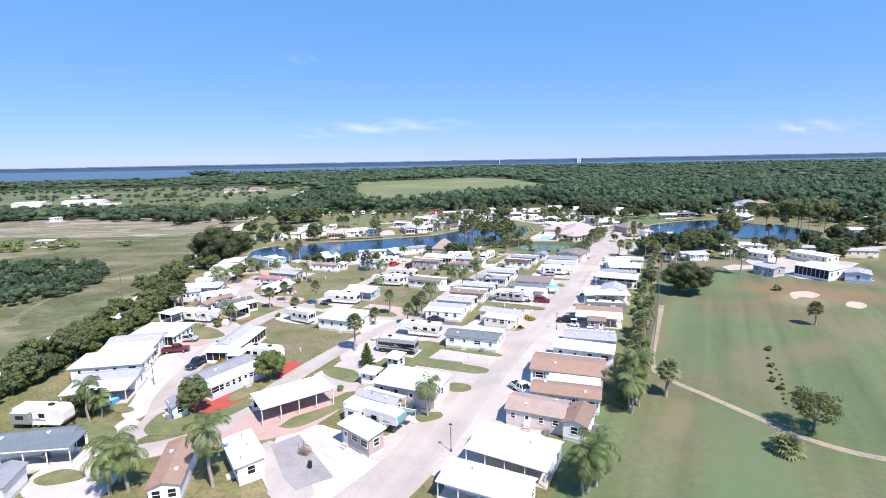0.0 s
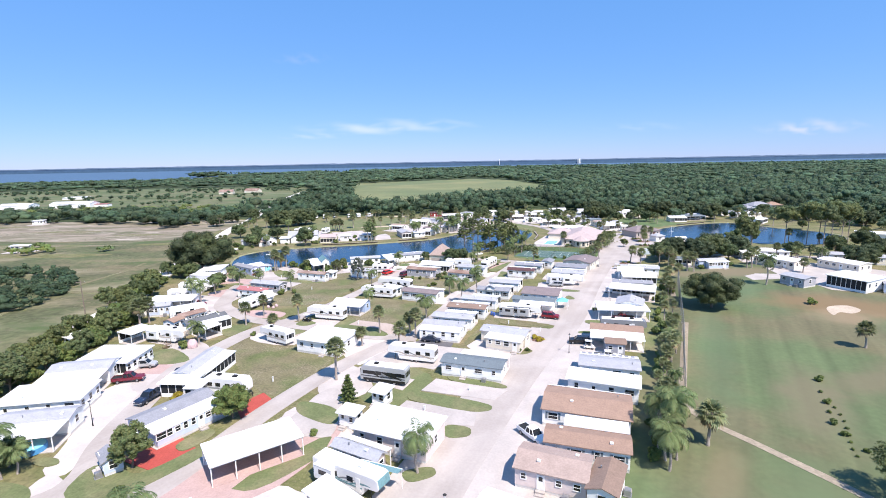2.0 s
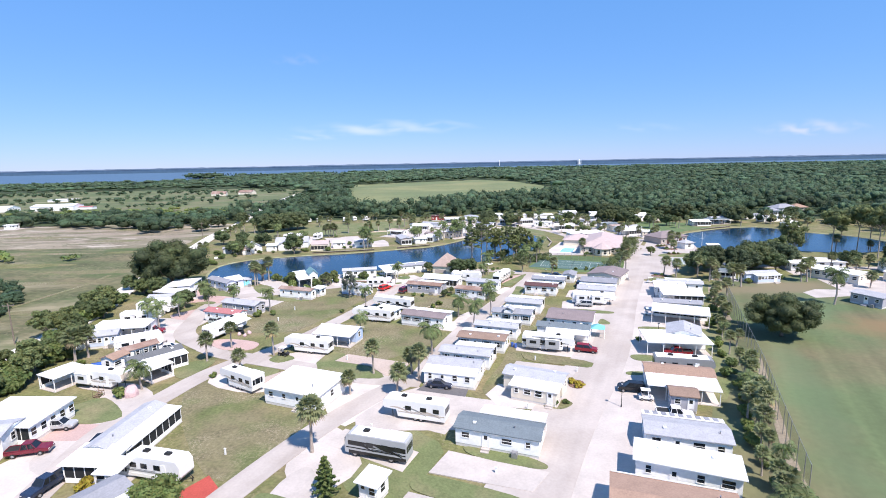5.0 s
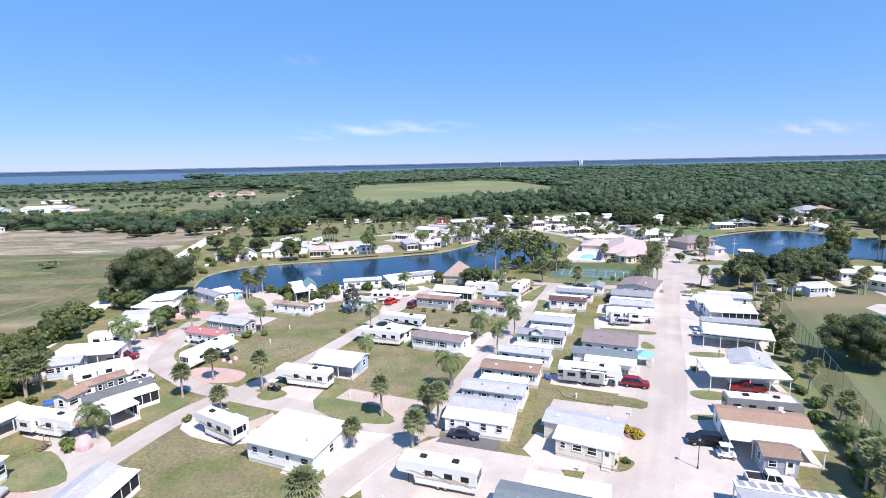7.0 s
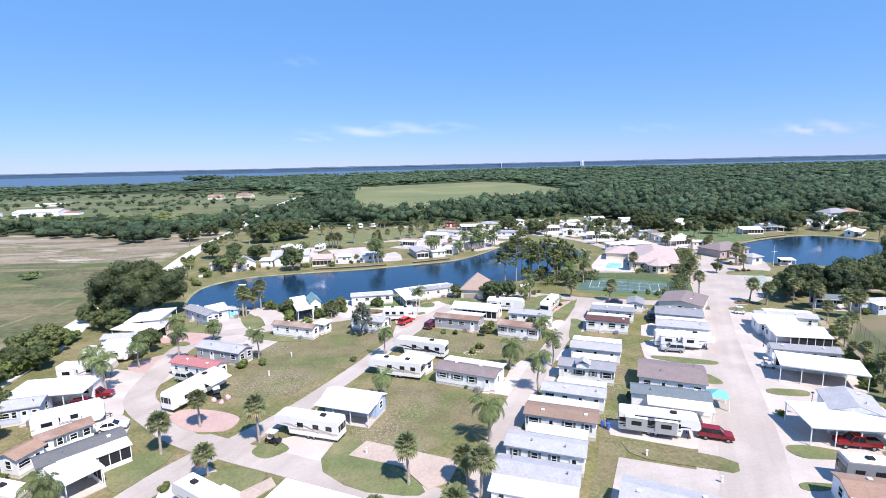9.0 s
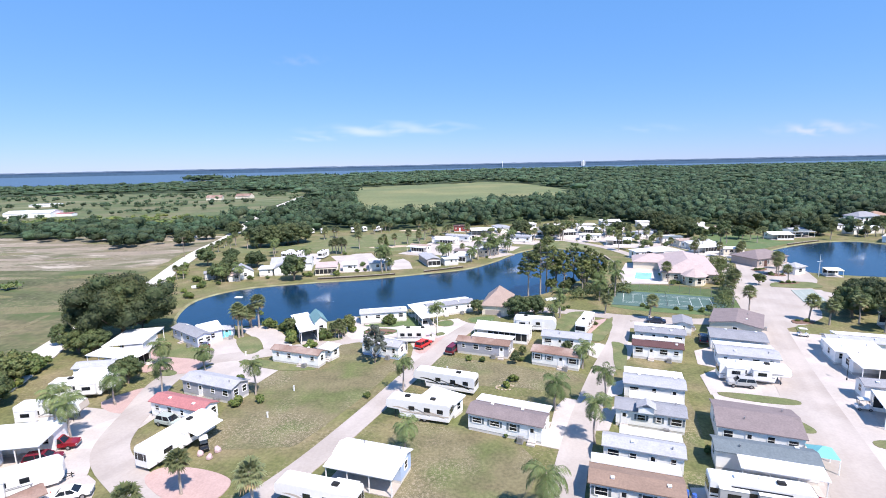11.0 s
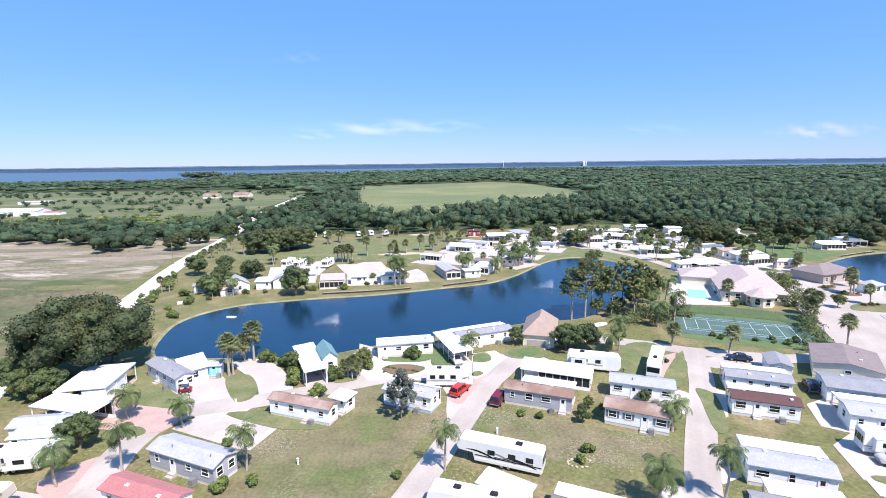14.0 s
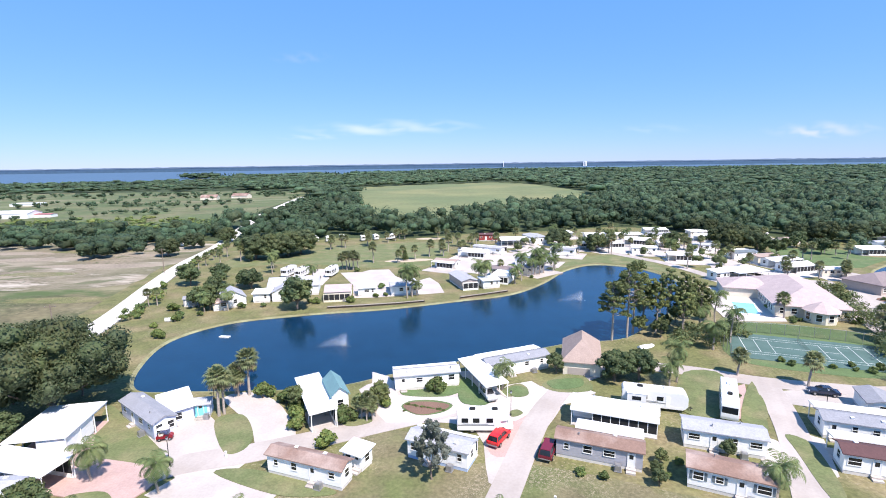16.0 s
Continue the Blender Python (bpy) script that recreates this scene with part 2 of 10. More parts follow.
M["sand"] = mat("sand", (0.473, 0.387, 0.292), rough=0.95, var=0.15, big=0.2, small=2.0, bump=0.2)
M["asphalt"] = mat("asphalt", (0.375, 0.33, 0.298), rough=0.9, var=0.055, big=0.12, small=2.5, bump=0.12, alt=(0.43, 0.384, 0.352), alt_scale=0.1)
mown(M["asphalt"], 25, 0.45, 0.02, 0.07)
M["concrete"] = mat("concrete", (0.442, 0.398, 0.366), rough=0.85, var=0.07, big=0.35, small=3.0, bump=0.1, alt=(0.505, 0.455, 0.42), alt_scale=0.18, each=0.1)
M["pink_paving"] = mat("pink_paving", (0.44, 0.31, 0.28), rough=0.85, var=0.1, big=0.4, small=4.0, bump=0.15)
M["red_paving"] = mat("red_paving", (0.387, 0.0688, 0.0516), rough=0.85, var=0.12, big=0.5, small=4.0, bump=0.15)
M["white_metal"] = ribbed("white_metal", (0.8, 0.8, 0.79), 0.4, "Y", 0.25, rough=0.5, var=0.04, big=0.5, small=1.5, alt=(0.7, 0.7, 0.68), alt_scale=0.5, alt_edge=(0.5, 0.8))
M["white_paint"] = mat("white_paint", (0.84, 0.84, 0.82), rough=0.55, var=0.03, big=0.6, small=3.0)
for key, c in (("white", (0.9, 0.9, 0.88)), ("cream", (0.72, 0.66, 0.55)), ("gray", (0.4, 0.4, 0.44)), ("taupe", (0.42, 0.36, 0.33)), ("blue", (0.42, 0.53, 0.72)), ("sky_blue", (0.55, 0.63, 0.78)), ("lavender", (0.56, 0.6, 0.76)), ("pink_white", (0.7, 0.6, 0.57)), ("turquoise", (0.2, 0.6, 0.65)), ("barn_red", (0.3, 0.055, 0.05))):
    M["siding_" + key] = ribbed("siding_" + key, c, 0.2, "Z", 0.2, rough=0.6, var=0.04, big=0.5, small=2.0)
for key, c in (("gray", (0.4, 0.41, 0.45)), ("light_gray", (0.56, 0.57, 0.61)), ("dark_gray", (0.2, 0.21, 0.22)), ("slate", (0.22, 0.27, 0.3)), ("brown", (0.38, 0.265, 0.205)), ("terracotta", (0.47, 0.315, 0.235)), ("mauve", (0.33, 0.27, 0.27)), ("rust", (0.36, 0.23, 0.18)), ("red", (0.62, 0.25, 0.25)), ("tan", (0.55, 0.42, 0.36)), ("pink_tile", (0.68, 0.55, 0.53)), ("maroon", (0.16, 0.08, 0.08)), ("teal", (0.22, 0.42, 0.45))):
    M["roof_" + key] = ribbed("roof_" + key, tuple(0.65 * k for k in c), 0.25, "Y", 0.5, rough=0.85, var=0.13, big=0.6, small=4.0, each=0.05, **({"alt": (0.4, 0.31, 0.27), "alt_scale": 0.22, "alt_edge": (0.45, 0.7)} if key == "rust" else {}))
M["glass"] = mat("glass", (0.015, 0.018, 0.022), rough=0.08, var=0.1, spec=0.6)
M["screen"] = mat("screen", (0.02, 0.022, 0.025), rough=0.7, var=0.15, small=2.0)
M["metal_gray"] = mat("metal_gray", (0.35, 0.35, 0.36), rough=0.45, metal=0.6, var=0.08)
M["black"] = mat("black", (0.02, 0.02, 0.02), rough=0.7, var=0.1)
M["wood"] = mat("wood", (0.22, 0.15, 0.1), rough=0.85, var=0.2, small=6.0, bump=0.2)
M["old_timber"] = mat("old_timber", (0.12, 0.095, 0.075), rough=0.9, var=0.25, small=5.0, bump=0.2)
M["gray_timber"] = mat("gray_timber", (0.3, 0.26, 0.22), rough=0.9, var=0.2, small=5.0, bump=0.2)
M["dark_wood"] = mat("dark_wood", (0.1, 0.05, 0.04), rough=0.8, var=0.2, small=6.0)
M["skirt"] = mat("skirt", (0.62, 0.6, 0.57), rough=0.8, var=0.08, small=3.0)
M["mulch"] = mat("mulch", (0.19, 0.115, 0.085), rough=1.0, var=0.25, small=5.0, bump=0.4)
M["leaf_oak"] = foliage_mat("leaf_oak", (0.085, 0.124, 0.06))
M["leaf_live"] = foliage_mat("leaf_live", (0.078, 0.11, 0.058))
M["leaf_wood"] = foliage_mat("leaf_wood", (0.068, 0.122, 0.068), alt=(0.112, 0.168, 0.09))
crown_relief(M["leaf_wood"])
M["leaf_light"] = foliage_mat("leaf_light", (0.115, 0.155, 0.072))
M["leaf_bright"] = foliage_mat("leaf_bright", (0.2, 0.255, 0.11), through_light=0.45)
M["leaf_shrub"] = foliage_mat("leaf_shrub", (0.12, 0.175, 0.064))
M["leaf_palm"] = foliage_mat("leaf_palm", (0.19, 0.23, 0.11), alt=(0.25, 0.285, 0.15), through_light=0.4)
M["leaf_queen"] = foliage_mat("leaf_queen", (0.125, 0.185, 0.076), alt=(0.185, 0.24, 0.1))
M["leaf_pine"] = foliage_mat("leaf_pine", (0.15, 0.192, 0.085), through_light=0.35)
M["leaf_dry"] = foliage_mat("leaf_dry", (0.206, 0.181, 0.112))
M["leaf_yellow"] = foliage_mat("leaf_yellow", (0.258, 0.241, 0.043))
M["bark"] = mat("bark", (0.2, 0.16, 0.13), rough=0.95, var=0.25, big=1.0, small=8.0, bump=0.5)
M["bark_pale"] = mat("bark_pale", (0.36, 0.31, 0.27), rough=0.95, var=0.25, big=1.0, small=8.0, bump=0.5)

M["meadow"] = mat("meadow", (0.1, 0.128, 0.052), rough=0.95, var=0.2, big=0.03, small=0.3, alt=(0.16, 0.155, 0.08), alt_scale=0.02, alt_edge=(0.45, 0.62))
streaks(M["meadow"], 4, 0.005, 0.03, (0.055, 0.085, 0.03), (0.55, 0.66))
streaks(M["meadow"], -5, 0.004, 0.03, (0.24, 0.225, 0.13), (0.58, 0.68))

# pond and lagoon water
def water_mat(name, col, ripple, scale, gloss=0.06):
    m = mat(name, col, rough=gloss, var=0.15, big=0.03, small=0.2, spec=0.5)
    n, l = m.node_tree.nodes, m.node_tree.links
    t = n.new("ShaderNodeTexNoise")
    t.inputs["Scale"].default_value, t.inputs["Detail"].default_value = scale, 4
    g = n.new("ShaderNodeNewGeometry")
    l.new(g.outputs["Position"], t.inputs["Vector"])
    bp = n.new("ShaderNodeBump")
    bp.inputs["Strength"].default_value, bp.inputs["Distance"].default_value = ripple, 0.1
    l.new(t.outputs[0], bp.inputs["Height"])
    l.new(bp.outputs[0], n["Principled BSDF"].inputs["Normal"])
    return m


M["pond"] = water_mat("pond", (0.003, 0.026, 0.06), 0.3, 1.5, 0.13)
M["lagoon"] = water_mat("lagoon", (0.075, 0.135, 0.21), 0.5, 0.2, 0.7)
M["lagoon"].node_tree.nodes["Principled BSDF"].inputs["Specular IOR Level"].default_value = 0.15


# ---- mesh helpers ----
def mesh_object(name, bm, material, parent=None, label="", at=None):
    me = bpy.data.meshes.new(name)
    bm.to_mesh(me)
    bm.free()
    me.materials.append(material)
    ob = new(name, me)
    if parent:
        ob.parent = parent
    if at is not None:
        ob.matrix_basis = at
    if label:
        tagged(ob, label)
    return ob


def part(name, bm, material, parent, label=""):
    return mesh_object(name, bm, material, parent, label)


def share(name, me, parent, at, label=""):
    """One more object on a mesh that is already there."""
    ob = new(name, me)
    ob.parent = parent
    ob.matrix_basis = at
    if label:
        tagged(ob, label)
    return ob


def thing(name, x, y, rot, label, category, group="", z=0.0):
    ob = new(name)
    ob.matrix_basis = pose(x, y, z, 0, 0, rot)
    return tagged(ob, label, category, group)


def box(bm, x0, x1, y0, y1, z0, z1):
    v = [bm.verts.new(p) for p in ((x0, y0, z0), (x1, y0, z0), (x1, y1, z0), (x0, y1, z0), (x0, y0, z1), (x1, y0, z1), (x1, y1, z1), (x0, y1, z1))]
    for f in ((3, 2, 1, 0), (4, 5, 6, 7), (0, 1, 5, 4), (1, 2, 6, 5), (2, 3, 7, 6), (3, 0, 4, 7)):
        bm.faces.new([v[i] for i in f])
    return v


def boxes(*specs, bevel=0.0):
    bm = bmesh.new()
    for s in specs:
        box(bm, *s)
    if bevel:
        bmesh.ops.bevel(bm, geom=bm.edges[:], offset=bevel, segments=2, affect="EDGES")
    return bm


def prism(profile, x0, x1, bm=None):
    """A profile of (y, z) points carried along x."""
    bm = bm or bmesh.new()
    a = [bm.verts.new((x0, y, z)) for y, z in profile]
    b = [bm.verts.new((x1, y, z)) for y, z in profile]
    k = len(profile)
    bm.faces.new(a[::-1])
    bm.faces.new(b)
    for i in range(k):
        bm.faces.new((a[i], a[(i + 1) % k], b[(i + 1) % k], b[i]))
    bmesh.ops.recalc_face_normals(bm, faces=bm.faces[:])
    return bm


def side_prism(profile, y0, y1, bevel=0.0):
    """A profile of (x, z) points carried across y."""
    bm = bmesh.new()
    a = [bm.verts.new((x, y0, z)) for x, z in profile]
    b = [bm.verts.new((x, y1, z)) for x, z in profile]
    k = len(profile)
    bm.faces.new(a)
    bm.faces.new(b[::-1])
    for i in range(k):
        bm.faces.new((a[i], b[i], b[(i + 1) % k], a[(i + 1) % k]))
    bmesh.ops.recalc_face_normals(bm, faces=bm.faces[:])
    if bevel:
        bmesh.ops.bevel(bm, geom=bm.edges[:], offset=bevel, segments=2, affect="EDGES")
    return bm


def tube(bm, p, q, r0, r1=None, k=8):
    p, q = Vector(p), Vector(q)
    r1 = r0 if r1 is None else r1
    turn = (q - p).to_track_quat("Z", "Y").to_matrix()
    rings = []
    for c, r in ((p, r0), (q, r1)):
        rings.append([bm.verts.new(c + turn @ Vector((r * math.cos(6.2832 * i / k), r * math.sin(6.2832 * i / k), 0))) for i in range(k)])
    for i in range(k):
        bm.faces.new((rings[0][i], rings[0][(i + 1) % k], rings[1][(i + 1) % k], rings[1][i]))
    bm.faces.new(rings[0][::-1])
    bm.faces.new(rings[1])


def smooth_loop(pts, n=6, closed=True):
    """A soft curve through the points."""
    out, k = [], len(pts)
    for i in range(k if closed else k - 1):
        p = [Vector(pts[(i + j) % k] if closed else pts[min(max(i + j, 0), k - 1)]) for j in (-1, 0, 1, 2)]
        for s in range(n):
            t = s / n
            out.append(0.5 * (2 * p[1] + (p[2] - p[0]) * t + (2 * p[0] - 5 * p[1] + 4 * p[2] - p[3]) * t * t + (3 * p[1] - p[0] - 3 * p[2] + p[3]) * t ** 3))
    if not closed:
        out.append(Vector(pts[-1]))
    return out


def sheet(name, pts, z, material, label, category, soft=0, thick=0.3, kind="structure"):
    """A flat area of ground with a real edge."""
    pts = smooth_loop(pts, soft) if soft > 0 else [Vector(p) for p in pts]
    for _ in range(-soft):
        pts = [a.lerp(b, k) for a, b in zip(pts, pts[1:] + pts[:1]) for k in (0.22, 0.78)]
    bm = bmesh.new()
    top = [bm.verts.new((p.x, p.y, z)) for p in pts]
    low = [bm.verts.new((p.x, p.y, z - thick)) for p in pts]
    f = bm.faces.new(top)
    if f.normal_update() or f.normal.z < 0:
        f.normal_flip()
    for i in range(len(pts)):
        bm.faces.new((top[i], top[i - 1], low[i - 1], low[i]))
    bmesh.ops.triangulate(bm, faces=[f])
    return tagged(mesh_object(name, bm, material), label, category, kind=kind)


def ribbon(name, pts, width, z, material, label, category="road"):
    c = smooth_loop(pts, 6, closed=False)
    left, right = [], []
    for i, p in enumerate(c):
        d = (c[min(i + 1, len(c) - 1)] - c[max(i - 1, 0)]).normalized()
        n = Vector((-d.y, d.x)) * width / 2
        left.append(p + n)
        right.append(p - n)
    bm = bmesh.new()
    rows = [[bm.verts.new((p.x, p.y, zz)) for p in side] for side, zz in ((left, z - 0.3), (left, z), (right, z), (right, z - 0.3))]
    for a, b in zip(rows, rows[1:]):
        for i in range(len(c) - 1):
            bm.faces.new((a[i], b[i], b[i + 1], a[i + 1]))
    bmesh.ops.recalc_face_normals(bm, faces=bm.faces[:])
    ob = mesh_object(name, bm, material)
    if ob.data.polygons[len(c)].normal.z < 0:
        ob.data.flip_normals()
    return tagged(ob, label, category, kind="structure")


def cards_mesh(name, v, f, material):
    me = bpy.data.meshes.new(name)
    v, f = np.asarray(v, dtype=np.float32), np.asarray(f, dtype=np.int32)
    me.vertices.add(len(v))
    me.vertices.foreach_set("co", v.ravel())
    me.loops.add(f.size)
    me.loops.foreach_set("vertex_index", f.ravel())
    me.polygons.add(len(f))
    me.polygons.foreach_set("loop_start", np.arange(0, f.size, f.shape[1], dtype=np.int32))
    me.update(calc_edges=True)
    me.materials.append(material)
    return me


rng = np.random.default_rng(7)


def leaf_cards(centres, normals, size, stretch=1.5):
    """Small leaf clumps: a bent four-cornered card for each centre."""
    k = len(centres)
    up = rng.normal(size=(k, 3))
    u = np.cross(normals, up)
    u /= np.linalg.norm(u, axis=1, keepdims=True) + 1e-9
    w = np.cross(normals, u)
    s = (size * rng.uniform(0.6, 1.3, k))[:, None]
    a, b = u * s * stretch / 2, w * s / 2
    v = np.stack([centres - a, centres - b + normals * s * 0.15, centres + a, centres + b + normals * s * 0.15], 1).reshape(-1, 3)
    return v, np.arange(4 * k).reshape(k, 4)


def clump_points(clumps, n, shell=0.7):
    """n points in the shells of the ellipsoids (x, y, z, rx, ry, rz), with their outward ways."""
    c = np.array(clumps, dtype=float)
    wt = (c[:, 3] * c[:, 4] * c[:, 5]) ** (2 / 3)
    i = rng.choice(len(c), n, p=wt / wt.sum())
    d = rng.normal(size=(n, 3))
    d /= np.linalg.norm(d, axis=1, keepdims=True)
    r = rng.uniform(shell, 1.05, n)[:, None]
    nrm = d + rng.normal(scale=0.5, size=(n, 3))
    nrm /= np.linalg.norm(nrm, axis=1, keepdims=True)
    return c[i, :3] + d * r * c[i, 3:], nrm


def round_mass(n):
    """A ball of quads: a cube cut n by n on each side and rounded."""
    v, f, seen = [], [], {}
    for axis in range(3):
        for sgn in (-1, 1):
            grid = {}
            for i in range(n + 1):
                for j in range(n + 1):
                    p = [0.0, 0.0, 0.0]
                    p[axis], p[(axis + 1) % 3], p[(axis + 2) % 3] = sgn, 2 * i / n - 1, 2 * j / n - 1
                    key = tuple(round(q, 3) for q in p)
                    if key not in seen:
                        seen[key] = len(v)
                        v.append(Vector(p).normalized())
                    grid[i, j] = seen[key]
            for i in range(n):
                for j in range(n):
                    q = (grid[i, j], grid[i + 1, j], grid[i + 1, j + 1], grid[i, j + 1])
                    f.append(q if sgn > 0 else q[::-1])
    return np.array(v), np.array(f)


ROUND = {n: round_mass(n) for n in (2, 3)}


def lobed_crown(name, clumps, leaves, leaf, material):
    """A dense crown: rounded uneven lobes clad in leaf clumps that face outwards."""
    c = np.array(clumps, dtype=float)
    tv, tf = ROUND[3]
    wob = rng.uniform(0.7, 1.0, (len(c), len(tv), 1))
    w = (c[:, None, :3] + tv[None] * wob * c[:, None, 3:] * 0.86).reshape(-1, 3)
    g = (tf[None] + np.arange(len(c))[:, None, None] * len(tv)).reshape(-1, 4)
    wt = c[:, 3] * c[:, 4]
    i = rng.choice(len(c), leaves, p=wt / wt.sum())
    d = rng.normal(size=(leaves, 3))
    d[:, 2] += 0.25
    d /= np.linalg.norm(d, axis=1, keepdims=True)
    p = c[i, :3] + d * rng.uniform(0.78, 1.12, leaves)[:, None] * c[i, 3:]
    nrm = d + rng.normal(scale=0.42, size=d.shape)
    nrm /= np.linalg.norm(nrm, axis=1, keepdims=True)
    v, f = leaf_cards(p, nrm, leaf)
    me = cards_mesh(name, np.concatenate([v, w]), np.concatenate([f, g + len(v)]), M[material])
    me.polygons.foreach_set("use_smooth", np.arange(len(f) + len(g)) >= len(f))
    return me


def inside(pts, poly):
    """Which of the points (k, 2) lie in the polygon."""
    poly = np.array(poly, dtype=float)
    x, y = pts[:, 0], pts[:, 1]
    r = np.zeros(len(pts), bool)
    for (x0, y0), (x1, y1) in zip(poly, np.roll(poly, -1, 0)):
        r ^= ((y0 > y) != (y1 > y)) & (x < (x1 - x0) * (y - y0) / (y1 - y0 + 1e-12) + x0)
    return r

# ---- ground, ponds, roads ----
POND_A = [(-87, 216), (-93, 227), (-95, 243), (-86, 256), (-66, 263), (-46, 267), (-26, 274), (-8, 281), (5, 295), (18, 315), (32, 325), (46, 318), (52, 302), (50, 288), (41, 268), (27, 253), (14, 240), (0, 237), (-12, 232), (-24, 228), (-38, 222), (-50, 216), (-64, 215), (-76, 215)]
POND_B = [(113, 265), (117, 284), (125, 303), (146, 318), (168, 327), (184, 327), (191, 315), (196, 301), (206, 288), (207, 266), (192, 250), (170, 243), (150, 250), (129, 255)]
FIELD = [(-178, 1030), (-140, 790), (-95, 520), (-79, 487), (-34, 472), (20, 550), (110, 590), (165, 700), (160, 900), (135, 1080), (80, 1180), (-60, 1110)]
SHORE = [(-5000, 1350), (-1500, 1330), (-1000, 1450), (-820, 1560), (-900, 1900), (-760, 2250), (-420, 2560), (-60, 2850), (300, 3200), (700, 3150), (1500, 2800), (2500, 2600), (5000, 2500)]


def ground_with_ponds():
    """The ground as one sheet to the horizon, with sloping banks round both ponds."""
    bm = bmesh.new()
    edges = []

    def loop(pts, z=0.0):
        v = [bm.verts.new((p[0], p[1], z)) for p in pts]
        return v, [bm.edges.new((v[i], v[i - 1])) for i in range(len(v))]

    edges += loop([(-5000, -800), (5000, -800), (5000, 4800), (-5000, 4800)])[1]
    for p in (POND_A, POND_B):
        c = smooth_loop(p, 6)
        v, e = loop(c)
        edges += e
    bmesh.ops.triangle_fill(bm, edges=edges, use_beauty=True)
    for f in bm.faces:
        if f.normal.z < 0:
            f.normal_flip()
    return tagged(mesh_object("ground", bm, M["grass"]), "patchy green and straw coloured grass ground", "ground", kind="structure")


def bank(name, pond, label):
    c = smooth_loop(pond, 6)
    mid = sum(c, Vector((0, 0))) / len(c)
    bm = bmesh.new()
    rows = []
    for inset, z in ((-0.05, 0.0), (0.4, -0.08), (0.9, -0.4), (2.2, -1.3)):
        row = []
        for i, p in enumerate(c):
            d = (c[(i + 1) % len(c)] - c[i - 1]).normalized()
            row.append(bm.verts.new((p.x + d.y * inset, p.y - d.x * inset, z)))
        rows.append(row)
    for a, b in zip(rows, rows[1:]):
        for i in range(len(c)):
            bm.faces.new((a[i - 1], a[i], b[i], b[i - 1]))
    bmesh.ops.recalc_face_normals(bm, faces=bm.faces[:])
    return tagged(mesh_object(name, bm, M["bank"]), label, "bank", kind="structure")


M["bank"] = mat("bank", (0.206, 0.189, 0.0946), rough=0.95, var=0.2, big=0.3, small=3.0, bump=0.3, alt=(0.25, 0.25, 0.14), alt_scale=0.2)
ground_with_ponds()
bank("pond_bank", POND_A, "straw coloured grassy bank sloping into the pond")
bank("pond_bank_b", POND_B, "grassy bank sloping into the second pond")
for name, pond in (("pond_water", POND_A), ("pond_water_b", POND_B)):
    c = smooth_loop(pond, 6)
    bm = bmesh.new()
    mid = sum(c, Vector((0, 0))) / len(c)
    f = bm.faces.new([bm.verts.new((p.x, p.y, -0.32)) for p in c])
    f.normal_update()
    if f.normal.z < 0:
        f.normal_flip()
    bmesh.ops.triangulate(bm, faces=[f])
    tagged(mesh_object(name, bm, M["pond"]), "deep blue pond water with faint ripples", "water", kind="structure")

# wide areas
M["pink_soil"] = mat("pink_soil", (0.27, 0.225, 0.17), rough=0.95, var=0.2, big=0.1, small=1.0, bump=0.3)
M["dark_asphalt"] = mat("dark_asphalt", (0.12, 0.115, 0.12), rough=0.9, var=0.12, small=3.0)
sheet("pasture", [(-700, -300), (-96, -300), (-96, 60), (-97, 130), (-100, 176), (-112, 205), (-131, 258), (-146, 330), (-700, 345)], 0.02, M["pasture"], "wide pasture of green and straw coloured grass", "pasture")
sheet("scrubland", [(-700, 330), (-260, 300), (-150, 296), (-146, 330), (-152, 392), (-320, 405), (-700, 420)], 0.03, M["scrub"], "bare sandy scrubland with pale patches", "scrubland", soft=4)
for k, (x, y, a, b, key) in enumerate(((-175, 335, 26, 5, "pink_soil"), (-215, 352, 34, 4, "pink_soil"), (-200, 372, 30, 4, "dry_lot"), (-250, 340, 30, 5, "dry_lot"), (-170, 360, 16, 3, "pink_soil"), (-260, 368, 40, 5, "pink_soil"), (-300, 345, 34, 5, "pink_soil"), (-190, 320, 20, 4, "dry_lot"), (-230, 322, 30, 4, "pink_soil"), (-168, 384, 12, 3, "dry_lot"), (-330, 372, 40, 5, "dry_lot"))):
    rr = random.Random(k)
    sheet("soil_patch", [(x + a * math.cos(q * 0.628) * rr.uniform(0.6, 1.2), y + b * math.sin(q * 0.628) * rr.uniform(0.6, 1.2)) for q in range(10)], 0.05 + 0.004 * k, M[key], "uneven patch of bare soil in the scrubland", "soil", soft=3)
for k, (x, y, a, b, key) in enumerate(((-140, 235, 30, 4, "dry_lot"), (-190, 250, 40, 5, "grass"), (-170, 215, 36, 4, "dry_lot"), (-150, 280, 20, 4, "grass"), (-230, 280, 50, 5, "dry_lot"), (-130, 130, 18, 5, "dry_lot"), (-125, 95, 14, 6, "grass"), (-140, 160, 20, 4, "grass"), (-115, 178, 12, 3, "dry_lot"), (-210, 300, 40, 4, "scrub"))):
    rr = random.Random(k + 50)
    sheet("pasture_patch", [(x + a * math.cos(q * 0.628) * rr.uniform(0.6, 1.2), y + b * math.sin(q * 0.628) * rr.uniform(0.6, 1.2)) for q in range(10)], 0.03 + 0.004 * k, M[key], "patch of drier or greener grass in the pasture", "grass patch", soft=3)
